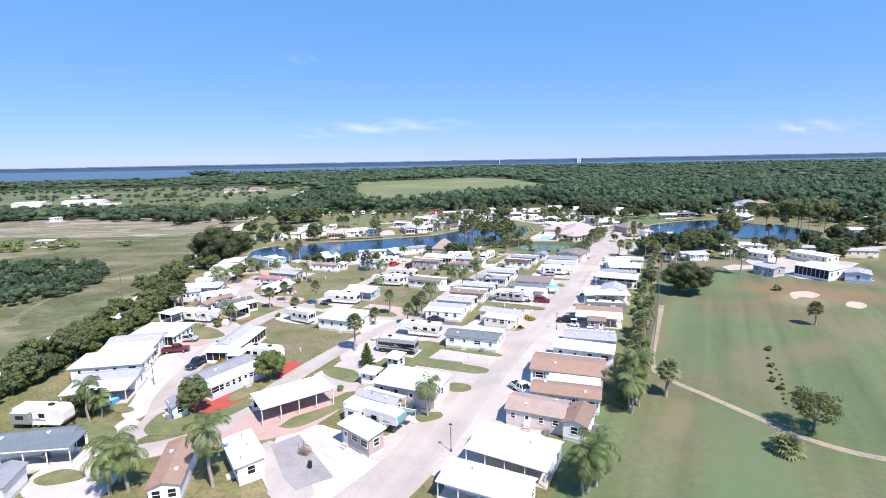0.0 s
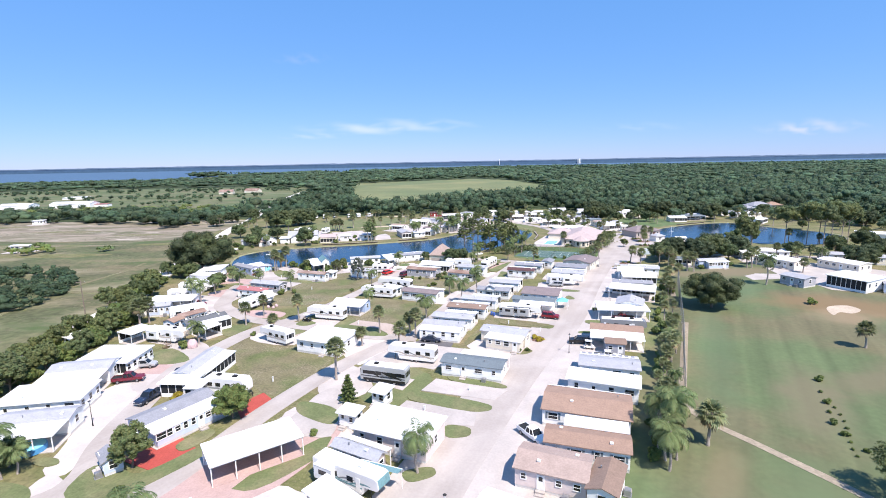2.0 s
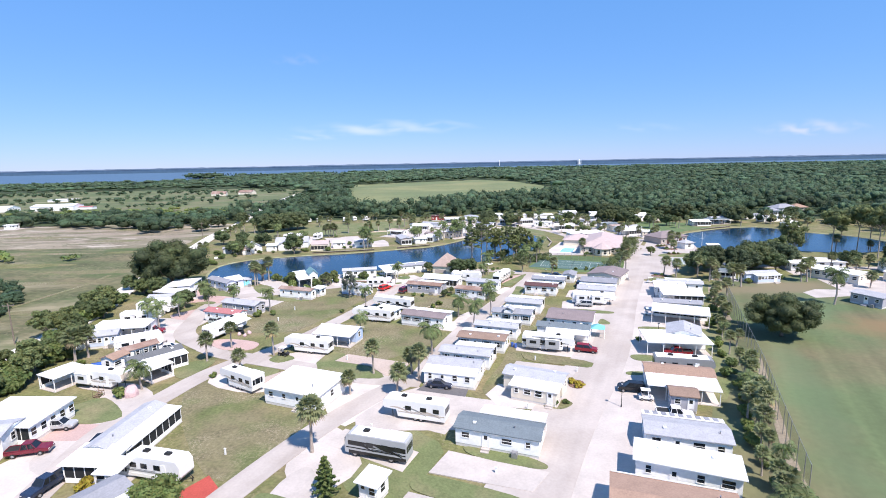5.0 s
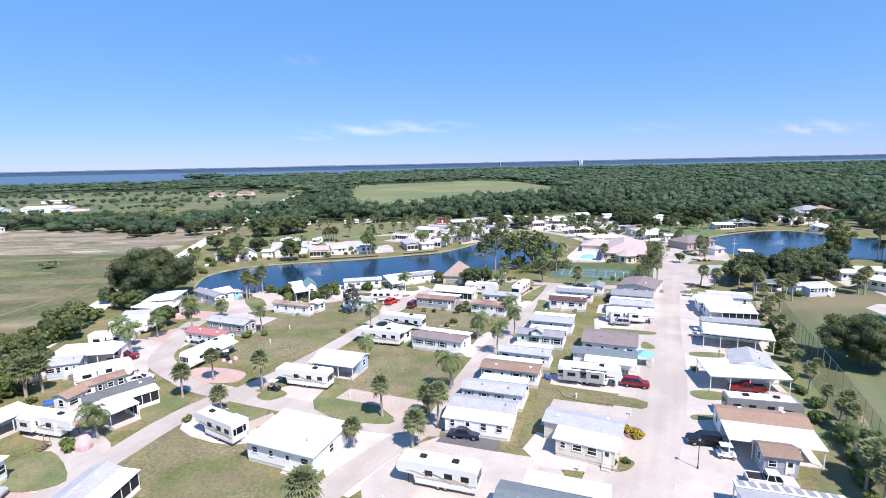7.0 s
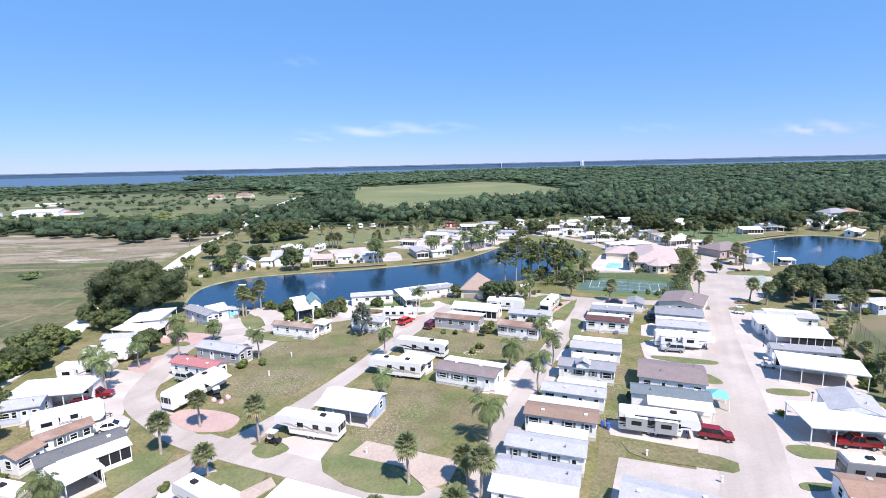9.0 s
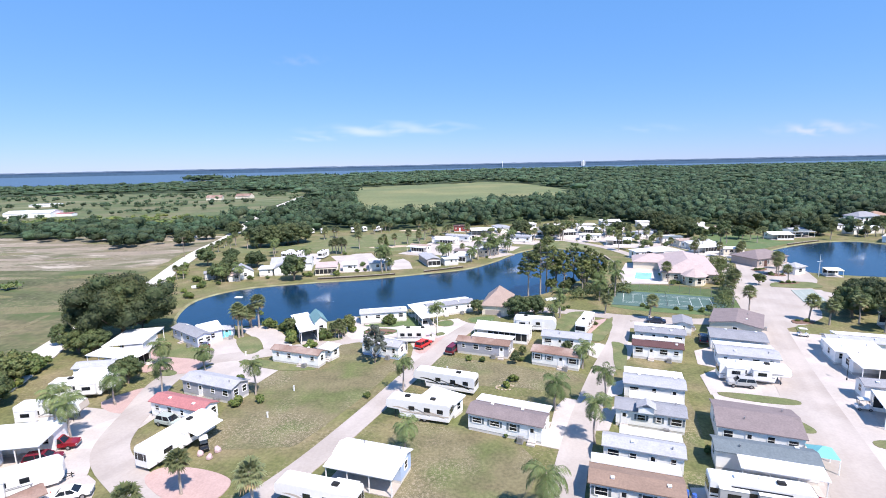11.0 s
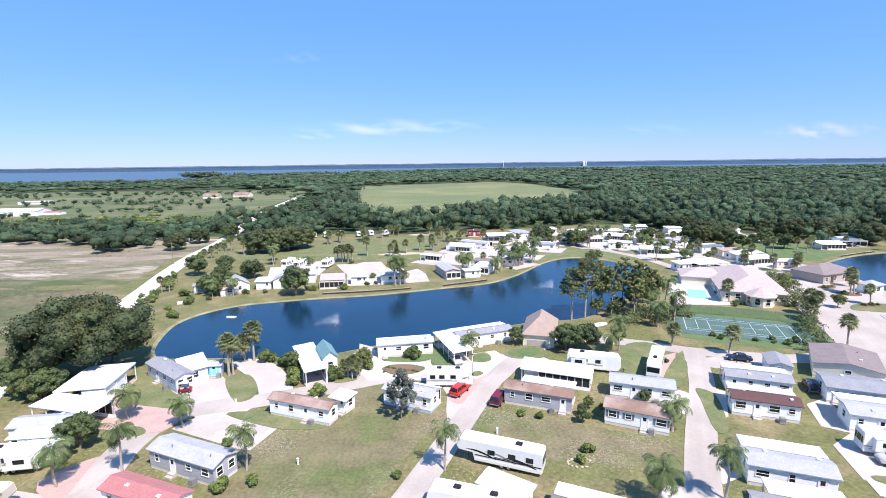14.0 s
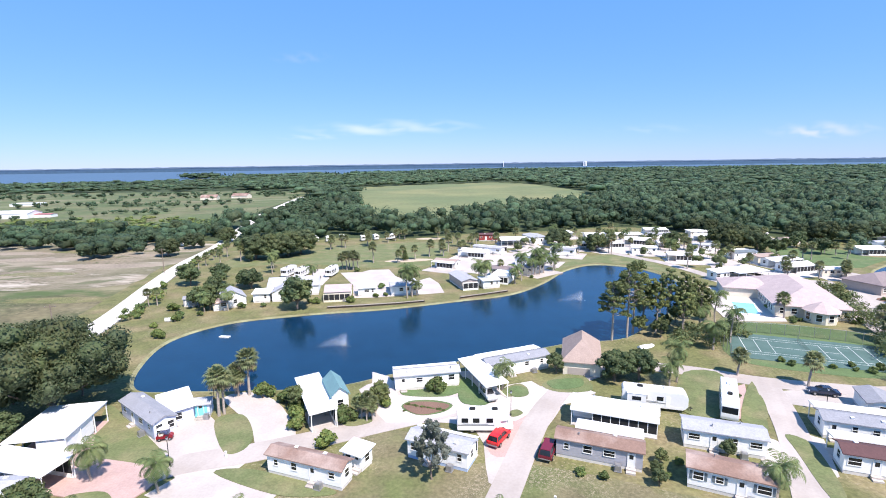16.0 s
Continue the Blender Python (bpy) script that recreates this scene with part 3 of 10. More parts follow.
ribbon("field_path", [(-112, 105), (-122.5, 133.8), (-127.6, 149.0), (-131.9, 170.0), (-131.4, 193.2), (-129.6, 211.2), (-131, 228)], 1.8, 0.075, M["dry_lot"], "faint worn path across the pasture", "path")
sheet("golf_lot", [(106.0, 184.2), (112, 187.5), (119.0, 186.2), (122, 200), (134, 208), (150, 200), (160, 186), (150, 178), (141, 172), (130, 160), (121, 164), (121, 175), (115.5, 179.2), (105.4, 178.3)], 0.05, M["concrete"], "pale concrete lot beside the golf homes", "yard")
sheet("woodland_floor", [(-900, 400), (-160, 402), (-136, 402), (-107, 390), (-91, 408), (-46, 402), (-11, 418), (36, 424), (73, 438), (91, 434), (124, 388), (147, 390), (160, 370), (200, 380), (250, 354), (330, 330), (420, 300), (900, 300), (3000, 600), (4800, 2400), (2500, 2550), (1500, 2750), (700, 3100), (300, 3150), (-700, 2200), (-850, 1500), (-3000, 1300), (-3000, 700)], 0.03, M["forest_floor"], "woodland floor with tree shade put into its dark colour", "ground")
sheet("far_field", FIELD, 0.3, M["far_field"], "mown light green field among the woods", "field", soft=4)
sheet("left_meadow", [(-900, 540), (-600, 490), (-300, 465), (-190, 484), (-200, 600), (-214, 760), (-240, 900), (-420, 960), (-900, 930)], 0.3, M["meadow"], "meadow with scattered trees beyond the first woods", "meadow", soft=4)
sheet("lagoon", SHORE + [(5000, 4790), (-5000, 4790)], 0.2, M["lagoon"], "broad blue lagoon water", "water")
sheet("fairway", [(-36, -160), (-14, -60), (2, 16), (14, 60), (22, 80), (33, 100), (50, 130), (73, 174), (96, 205), (118, 204), (150, 186), (260, 190), (320, 20), (320, -160)], 0.014, M["fairway"], "mown golf fairway with brown worn streaks", "fairway")
sheet("bunker", [(104.5, 144.6), (107.5, 147.3), (112.4, 147.6), (112.9, 143.6), (108.4, 140.6), (106.0, 141.9), (102.6, 139.8)], 0.05, M["sand"], "pale sand bunker in the fairway", "bunker", soft=5)
sheet("bunker_b", [(113.2, 134.2), (116.2, 136.4), (118.4, 135.0), (117.2, 131.8), (113.4, 129.6), (111.6, 131.6)], 0.05, M["sand"], "second sand bunker in the fairway", "bunker", soft=5)
M["path_sand"] = mat("path_sand", (0.31, 0.258, 0.189), rough=0.95, var=0.2, big=0.2, small=2.0, bump=0.2)
ribbon("golf_path", [(62, 136), (50, 112), (42, 95), (42.5, 88), (46, 81.5), (50, 74), (54, 67), (61, 62), (75, 58), (110, 54)], 1.4, 0.06, M["path_sand"], "narrow sandy golf cart path", "path")

# roads
ribbon("sand_track", [(-96, -40), (-95, 60), (-95, 110), (-97, 150), (-101.5, 178), (-106, 193), (-109.5, 206), (-121, 262), (-131, 300), (-139.5, 338), (-148, 394), (-184, 555), (-214, 780)], 6.5, 0.35, M["sand_road"], "straight white sand track along the pasture")
MAIN = [(-95, -110), (-70, -50), (-46, 5), (-30, 30), (-16, 48), (-6, 62), (4, 84), (17, 111), (33, 140), (51, 181), (68, 217), (77, 240), (86, 268), (98, 292)]
ribbon("main_road", MAIN, 8.0, 0.1, M["asphalt"], "pale worn main road through the park")
ribbon("lane_a", [(-66, 60), (-52, 70), (-49, 76), (-52, 86), (-54, 101), (-55, 113), (-52, 124), (-49, 133), (-44, 141)], 4.6, 0.09, M["asphalt"], "pale narrow lane between the homes")
ribbon("lane_b", [(-49, 66), (-40, 70), (-35, 80), (-30, 94), (-23, 109), (-16, 120), (-9, 128), (-2, 133)], 4.4, 0.085, M["asphalt"], "pale narrow lane between the homes")
ribbon("lane_cross", [(-56, 148), (-50, 144), (-41, 140), (-31, 136), (-17, 130), (-6, 128)], 4.6, 0.095, M["asphalt"], "pale narrow cross lane")
ribbon("lane_west", [(-50, 145), (-58, 150), (-66, 158), (-69, 170), (-71, 182), (-68, 191), (-57, 195), (-47, 199), (-38, 203), (-28, 207), (-18, 210), (-7, 214)], 5.0, 0.085, M["asphalt"], "pale curving lane between the homes")
ribbon("lane_middle", [(-43, 141), (-36, 152), (-29, 167), (-22, 184), (-14, 203), (-8, 213)], 4.0, 0.1, M["asphalt"], "straight pale lane beside the empty lots")
ribbon("lane_east", [(-6, 131), (-1, 146), (5, 161), (14, 180), (24, 199), (30, 214)], 4.4, 0.09, M["asphalt"], "pale narrow lane between the homes")
ribbon("ring_road", [(-10, 212), (-3, 219), (8, 224), (20, 221), (30, 216), (40, 213), (52, 211), (66, 216)], 4.6, 0.08, M["asphalt"], "pale lane along the pond and tennis court")
for k, (key, pts) in enumerate((("concrete", [(-68.5, 315), (-60.1, 316.1), (-57.7, 319.4), (-50.3, 319.9), (-46.6, 308), (-40, 297.5), (-34, 304.9), (-30.5, 296.1), (-28.6, 283.4), (-34, 282), (-50.9, 278.5), (-57, 278.6), (-60, 295)]), ("concrete", [(-27, 316), (-24, 331), (-26, 340), (-13, 336.5), (-5, 344), (2, 349), (8, 368), (18, 372), (22, 362), (17, 348), (11, 329), (2, 316), (-4, 313), (-9, 304), (-12, 303), (-16, 310)]), ("concrete", [(19.3, 374), (24, 390), (33.4, 370.3), (52.5, 377.5), (60, 383), (64, 366), (58.5, 358), (53, 345), (42.5, 346), (36, 356)]), ("concrete", [(62, 352), (64, 372), (82, 376), (90, 366), (84, 345)]), ("concrete", [(84.6, 345), (89, 334), (93, 309), (95.5, 306), (92, 295), (78, 288), (66, 289), (68, 300), (72, 309), (80, 330)]), ("concrete", [(-70.8, 295), (-70.8, 306.5), (-76, 322), (-81, 322), (-76, 300)]), ("concrete", [(-88, 297), (-76, 299), (-77, 311), (-90, 312)]), ("sand", [(-44, 398), (-40, 402), (-31, 402), (-28, 398), (-36, 396)]), ("sand", [(-54, 336), (-46, 341), (-36, 341), (-34, 338), (-46, 334)]))):
    sheet("yard_slab" if key == "concrete" else "sand_patch", pts, 0.05 + 0.004 * k, M[key], "white concrete yard beyond the pond" if key == "concrete" else "bare pale sand patch on the green", "yard" if key == "concrete" else "sand", soft=0 if key == "concrete" else 4)
sheet("north_green", [(-119, 328), (-124, 345), (-112, 352), (-95, 362), (-80, 378), (-60, 384), (-30, 388), (-26, 360), (-32, 328), (-60, 324), (-88, 334), (-108, 330)], 0.035, M["lawn"], "open green lawn beyond the pond side homes", "lawn", soft=3)
sheet("pond_end_lawn", [(13, 317), (21, 334), (32, 340), (41.8, 344), (51, 341.5), (57, 330), (56, 316), (54, 306), (48, 321), (33, 328.5), (17, 318), (10, 304)], 0.03, M["lawn"], "mown lawn round the far end of the pond", "lawn", soft=-1)
sheet("oak_lawn", [(116, 342), (123, 357), (130.4, 362), (134, 350), (144.6, 358), (152, 345), (148, 331), (158, 329), (144, 321), (126, 309), (118, 318), (117, 330)], 0.03, M["lush_lawn"], "green lawn with scattered oaks beside the second pond", "lawn", soft=-1)
ribbon("north_road", [(84, 262), (70, 285), (62, 320), (52, 340), (40, 356), (20, 360), (2, 356)], 4.5, 0.07, M["asphalt"], "pale lane among the homes beyond the pond")
ribbon("east_road", [(90, 272), (100, 232), (130, 218), (180, 214), (240, 230)], 5.0, 0.07, M["asphalt"], "pale lane among the homes beyond the golf course")

for k, pts in enumerate(([(-62.5, 74.9), (-59, 75.6), (-54.6, 74.3), (-52.7, 72.2), (-51.7, 68.5), (-56.9, 68.6)], [(-59.1, 79.7), (-58.5, 81.1), (-55.8, 80.8), (-54.6, 79.5), (-56.1, 78.6)], [(-40.8, 83.6), (-37.3, 88.6), (-35.3, 86.8), (-38.1, 81.5)])):
    sheet("lawn", pts, 0.165 + 0.004 * k, M["lawn"], "small mown lawn between pale paving", "lawn", soft=-2)
sheet("lawn", [(-83.2, 201.4), (-81.6, 204.7), (-77.7, 199.9), (-72.6, 197.6), (-69.4, 193.2), (-72.7, 191.6), (-79.3, 193.4)], 0.06, M["lush_lawn"], "mown green lawn beside the lavender home", "lawn", soft=-1)
sheet("lawn", [(-46, 203.2), (-40.8, 205.4), (-40.3, 203), (-43.9, 201.6)], 0.162, M["lawn"], "narrow lawn edge under the palms", "lawn", soft=-2)
sheet("lawn", [(-18.1, 203.8), (-15.6, 205.2), (-16.6, 206.7), (-18.1, 206)], 0.162, M["lawn"], "small lawn corner at the lane", "lawn", soft=-2)
sheet("club_lawn", [(30, 227), (38, 246), (46, 251), (58, 248), (72, 240), (70, 228), (64, 217), (52, 216), (36, 222)], 0.03, M["lush_lawn"], "mown green lawn round the club house and court", "lawn", soft=-1)
# pale yard between the pond homes, with lawn islands
sheet("pond_yard", [(-43.2, 222.6), (-39.6, 220.3), (-37.1, 212.3), (-25.7, 211.2), (-20.6, 209.1), (-17.3, 215.8), (-12.4, 217.4), (-10.4, 214.0), (-3.4, 214.6), (-1.7, 212.3), (-7.2, 208.7), (-14.9, 205.2), (-17.5, 202.8), (-26.7, 205.7), (-33.4, 202.9), (-38.2, 202.8), (-41.1, 207.5)], 0.095, M["concrete"], "broad white concrete yard before the pond homes", "yard")
sheet("lawn", [(-36.7, 207.9), (-35.0, 210.3), (-30.6, 210.4), (-26.9, 208.6), (-29.0, 205.8), (-33.2, 204.7)], 0.150, M["lush_lawn"], "mown green lawn island in the yard", "lawn", soft=-2)
sheet("lawn", [(-37.3, 214.8), (-34.0, 214.0), (-26.2, 216.4), (-25.6, 213.4), (-29.0, 211.3), (-36.4, 211.9)], 0.153, M["lush_lawn"], "mown green lawn island in the yard", "lawn", soft=-2)
sheet("lawn", [(-26.7, 209.2), (-25.8, 218.8), (-24.3, 219.8), (-20.6, 209.1), (-22.7, 207.8)], 0.156, M["lush_lawn"], "mown green lawn island in the yard", "lawn", soft=-2)
sheet("lawn", [(-17.9, 213.5), (-15.7, 215.7), (-13.6, 214.5), (-13.7, 211.6), (-16.4, 210.6)], 0.159, M["lush_lawn"], "mown green lawn island in the yard", "lawn", soft=-2)
sheet("lawn", [(-10.1, 217.5), (-2.3, 218.9), (-3.0, 214.6), (-8.9, 213.3)], 0.162, M["lush_lawn"], "mown green lawn island in the yard", "lawn", soft=-2)
sheet("lane_yard", [(-24.4, 93.9), (-22.7, 100.1), (-20.2, 102.6), (-18.0, 98.9), (-17.0, 92.1), (-16.8, 87.6), (-17.3, 84.8), (-23.9, 85.9), (-25.8, 89.0)], 0.16, M["concrete"], "white concrete yard beside the lane", "yard", soft=-1)

# ---- paving and lawns ----
sheet("driveway", [(-26.7, 70.2), (-21.4, 73.9), (-17.4, 72.1), (-9.0, 70.2), (-4.9, 74.6), (-5.4, 56.0), (-22.8, 56.4)], 0.030, M["concrete"], "pale concrete driveway slab", "driveway", soft=3)
sheet("driveway", [(-64.7, 97.1), (-63.2, 106.2), (-59.0, 109.5), (-52.9, 87.6), (-52.0, 77.1), (-56.0, 78.1), (-58.1, 85.5)], 0.031, M["concrete"], "pale concrete driveway slab", "driveway", soft=3)
sheet("driveway", [(-59.6, 68.9), (-55.2, 71.9), (-54.4, 77.1), (-49.8, 73.4), (-44.9, 57.0), (-55.4, 57.2), (-57.8, 62.0), (-56.3, 67.3)], 0.032, M["concrete"], "pale concrete driveway slab", "driveway", soft=3)
sheet("driveway", [(-31.1, 68.1), (-28.6, 68.3), (-26.1, 68.7), (-17.1, 56.8), (-22.7, 56.2), (-24.7, 59.9)], 0.033, M["concrete"], "white concrete slab beside a small home", "driveway", soft=3)
sheet("driveway", [(-28.8, 86.2), (-23.4, 95.3), (-13.4, 86.1), (-15.6, 83.4), (-20.2, 85.9)], 0.034, M["concrete"], "pale concrete driveway slab", "driveway", soft=3)
sheet("driveway", [(-2.6, 75.1), (-1.7, 83.4), (1.0, 90.9), (6.3, 87.7), (-1.6, 74.0)], 0.034, M["concrete"], "pale concrete driveway slab", "driveway", soft=3)
sheet("driveway", [(-26.8, 87.1), (-25.7, 95.0), (-16.4, 89.2), (-14.3, 83.2), (-26.0, 83.5)], 0.035, M["concrete"], "pale concrete driveway slab", "driveway", soft=3)
sheet("driveway", [(-23.7, 104.0), (-19.4, 113.1), (-13.1, 102.7), (-18.3, 95.5), (-20.8, 97.1)], 0.036, M["concrete"], "pale concrete driveway slab", "driveway", soft=3)
sheet("driveway", [(11.7, 108.6), (15.7, 117.7), (19.8, 113.8), (12.7, 102.7), (8.6, 102.8)], 0.039, M["concrete"], "pale concrete driveway slab", "driveway", soft=0)
sheet("driveway", [(18.5, 124.4), (22.7, 133.1), (26.8, 127.0), (19.3, 116.7)], 0.040, M["concrete"], "pale concrete driveway slab", "driveway", soft=0)
sheet("driveway", [(-12.9, 115.2), (-11.2, 123.5), (0.9, 114.6), (-1.7, 109.7)], 0.041, M["concrete"], "pale concrete driveway slab", "driveway", soft=0)
sheet("driveway", [(-19.3, 107.7), (-17.1, 111.9), (-5.4, 105.2), (-7.4, 100.7)], 0.042, M["concrete"], "pale concrete driveway slab", "driveway", soft=0)
sheet("driveway", [(-22.6, 121.5), (-20.2, 131.9), (-10.8, 125.8), (-17.3, 112.6)], 0.043, M["concrete"], "pale concrete driveway slab", "driveway", soft=3)
sheet("driveway", [(-46.8, 129.4), (-45.9, 138.1), (-34.2, 128.6), (-36.6, 124.6)], 0.043, M["concrete"], "pale concrete driveway slab", "driveway", soft=3)
sheet("driveway", [(-61.4, 112.5), (-64.0, 128.3), (-56.7, 125.0), (-54.3, 107.0), (-55.4, 101.5), (-60.2, 104.4)], 0.044, M["concrete"], "pale concrete driveway slab", "driveway", soft=3)
sheet("driveway", [(-64.3, 110.0), (-62.4, 114.9), (-56.4, 114.6), (-57.5, 109.8)], 0.045, M["pink_paving"], "pink paved driveway", "driveway", soft=0)
sheet("driveway", [(-70.9, 128.6), (-61.1, 129.7), (-53.5, 123.4), (-54.9, 115.7), (-63.4, 125.3)], 0.046, M["concrete"], "pale concrete driveway slab", "driveway", soft=3)
sheet("driveway", [(-40.2, 138.9), (-32.1, 144.9), (-25.4, 141.5), (-25.7, 136.6), (-33.0, 136.4)], 0.047, M["concrete"], "pale concrete driveway slab", "driveway", soft=3)
sheet("driveway", [(-64.6, 150.5), (-67.2, 157.2), (-65.0, 164.6), (-64.5, 170.4), (-67.8, 167.6), (-78.9, 171.2), (-82.8, 165.6), (-81.5, 157.9), (-68.1, 150.7)], 0.049, M["concrete"], "pale concrete driveway slab", "driveway", soft=3)
sheet("driveway", [(-72.3, 147.0), (-64.7, 151.6), (-60.5, 145.6), (-61.9, 141.4)], 0.050, M["concrete"], "pale concrete driveway slab", "driveway", soft=3)
sheet("driveway", [(-67.0, 186.0), (-62.6, 193.0), (-49.5, 187.5), (-52.1, 179.8), (-54.2, 180.3)], 0.051, M["concrete"], "pale concrete driveway slab", "driveway", soft=0)
sheet("driveway", [(-77.8, 173.1), (-72.4, 179.4), (-70.6, 174.6), (-71.6, 168.7)], 0.052, M["pink_paving"], "pale pink paved driveway", "driveway", soft=3)
sheet("driveway", [(-74.3, 163.1), (-67.7, 170.1), (-65.2, 160.6), (-68.3, 158.4), (-73.4, 158.5)], 0.052, M["concrete"], "pale concrete driveway slab", "driveway", soft=3)
sheet("driveway", [(-85.3, 196.4), (-84.9, 200.3), (-71.5, 195.1), (-67.8, 191.2), (-69.7, 184.0), (-78.7, 188.6)], 0.053, M["pink_paving"], "pink paved drive by the pond homes", "driveway", soft=3)
sheet("driveway", [(-74.5, 199.5), (-66.6, 191.3), (-60.8, 186.4), (-56.3, 193.7), (-57.9, 196.8), (-60.7, 195.4), (-66.4, 204.4), (-71.6, 208.2), (-73.0, 204.5)], 0.054, M["concrete"], "pale concrete driveway slab", "driveway", soft=3)
sheet("driveway", [(-68.5, 212.3), (-63.7, 214.3), (-56.8, 208.8), (-51.0, 197.4), (-55.1, 193.6), (-58.4, 199.9), (-62.1, 205.1)], 0.055, M["concrete"], "pale concrete driveway slab", "driveway", soft=3)
sheet("driveway", [(-92.5, 195.5), (-85.3, 197.0), (-81.5, 194.8), (-68.0, 191.8), (-66.7, 188.0), (-68.4, 184.3), (-77.7, 185.8), (-85, 188)], 0.156, M["pink_paving"], "pink paved drive by the pond homes", "driveway", soft=-1)
sheet("lawn", [(-77.3, 186.0), (-72.6, 187.0), (-70.1, 185.0), (-71.3, 183.6), (-75.8, 184.3)], 0.17, M["lawn"], "small lawn island with a palm", "lawn", soft=-2)
sheet("driveway", [(2.5, 167.9), (5.0, 171.3), (7.3, 170.2), (3.3, 162.1), (0.4, 155.6), (-2.8, 157.0), (0.4, 161.8)], 0.074, M["concrete"], "pale concrete drive beside a home", "driveway")
sheet("driveway", [(-48.8, 200.5), (-41.1, 208.0), (-44.6, 214.9), (-39.3, 219.1), (-36.2, 213.1), (-31.5, 210.6), (-25.4, 214.3), (-21.2, 208.8), (-17.4, 211.9), (-8.5, 211.2), (-10.5, 204.7), (-19.9, 190.5), (-23.2, 187.6), (-24.2, 200.7), (-36.7, 203.1), (-44.8, 198.3)], 0.057, M["concrete"], "pale concrete driveway slab", "driveway", soft=3)
sheet("driveway", [(-18.5, 204.0), (-12.8, 204.8), (-17.1, 195.8), (-21.5, 193.1), (-22.7, 197.5)], 0.058, M["pink_paving"], "pinkish paved parking bay", "driveway", soft=3)
sheet("driveway", [(21.9, 212.9), (26.6, 215.1), (20.3, 202.6), (17.9, 202.7)], 0.059, M["pink_paving"], "pinkish paved strip beside a motor home", "driveway", soft=0)
sheet("driveway", [(18.1, 197.2), (20.3, 195.0), (18.8, 187.0), (14.5, 191.0)], 0.060, M["concrete"], "pale concrete driveway slab", "driveway", soft=3)
sheet("driveway", [(25.1, 210.6), (39.3, 212.4), (45.4, 207.0), (42.2, 203.3), (32.5, 206.0)], 0.061, M["concrete"], "pale concrete driveway slab", "driveway", soft=3)
sheet("driveway", [(24.6, 198.9), (27.0, 196.5), (22.5, 187.9), (18.2, 185.7)], 0.061, M["concrete"], "pale concrete driveway slab", "driveway", soft=0)
sheet("driveway", [(13.3, 175.9), (18.1, 178.3), (15.4, 172.4), (12.1, 170.9)], 0.062, M["concrete"], "pale concrete driveway slab", "driveway", soft=0)
sheet("driveway", [(8.8, 166.8), (13.2, 168.1), (9.1, 160.4), (5.1, 160.5)], 0.063, M["concrete"], "pale concrete driveway slab", "driveway", soft=0)
sheet("driveway", [(37.8, 191.6), (43.4, 194.1), (38.4, 182.3), (35.0, 184.6)], 0.064, M["concrete"], "pale concrete driveway slab", "driveway", soft=0)
sheet("driveway", [(32.8, 179.4), (42.7, 185.4), (52.6, 177.4), (45.8, 169.6), (30.6, 171.5)], 0.065, M["concrete"], "pale concrete driveway slab", "driveway", soft=0)
sheet("driveway", [(30.9, 171.5), (38.5, 169.8), (42.6, 166.0), (38.6, 162.2), (29.4, 166.3)], 0.066, M["concrete"], "pale concrete driveway slab", "driveway", soft=0)
sheet("driveway", [(13.1, 136.9), (23.3, 133.4), (25.9, 131.6), (23.9, 128.2), (9.2, 128.6)], 0.067, M["concrete"], "pale concrete driveway slab", "driveway", soft=0)
sheet("driveway", [(13.8, 142.6), (24.0, 138.5), (29.5, 137.7), (31.6, 142.7), (29.1, 146.1), (14.7, 146.7)], 0.068, M["concrete"], "pale concrete driveway slab", "driveway", soft=0)
sheet("driveway", [(41.9, 168.9), (36.3, 154.3), (35.8, 148.5), (31.7, 147.7), (34.5, 156.6)], 0.069, M["concrete"], "pale concrete driveway slab", "driveway", soft=0)
sheet("driveway", [(88.6, 261.7), (94.2, 248.8), (89.3, 228.1), (80.9, 212.1), (66.9, 204.7), (59.5, 205.2)], 0.070, M["asphalt"], "broad concrete parking area", "driveway", soft=3)
sheet("driveway", [(112.9, 304.5), (120.5, 287.4), (109.0, 251.4), (89.8, 234.6), (81.3, 244.6)], 0.071, M["asphalt"], "pale parking area at the office", "driveway", soft=3)
sheet("driveway", [(-15.6, 112.2), (-11.2, 122.1), (-4.4, 126.0), (1.9, 121.7), (9.5, 118.6), (6.2, 111.6)], 0.071, M["concrete"], "pale concrete driveway slab", "driveway", soft=3)
sheet("driveway", [(-6.8, 124.5), (-5.0, 127.4), (2.6, 124.4), (1.9, 121.6)], 0.082, M["dark_asphalt"], "dark asphalt parking pad", "driveway", soft=0)
sheet("driveway", [(5.5, 122.3), (8.3, 126.6), (17.1, 121.2), (21.1, 122.5), (19.2, 115.5), (7.4, 117.9)], 0.073, M["concrete"], "pale concrete driveway slab", "driveway", soft=0)
sheet("driveway", [(-2.5, 60.4), (7.4, 82.4), (20.4, 109.3), (36.4, 138.3), (54.5, 179.4), (65.4, 202.4), (76.4, 197.1), (65.6, 174.4), (47.4, 133.0), (31.2, 103.6), (18.5, 77.2), (8.6, 55.4)], 0.074, M["concrete"], "pale concrete drives along the road", "driveway", soft=0)
sheet("driveway", [(-9.5, 63.6), (0.6, 85.6), (13.6, 112.7), (29.6, 141.7), (47.5, 182.6), (58.6, 205.6), (56.1, 206.8), (45.1, 183.7), (27.2, 142.8), (11.2, 114.0), (-1.9, 86.8), (-11.9, 64.7)], 0.075, M["concrete"], "pale concrete apron along the road", "driveway", soft=0)
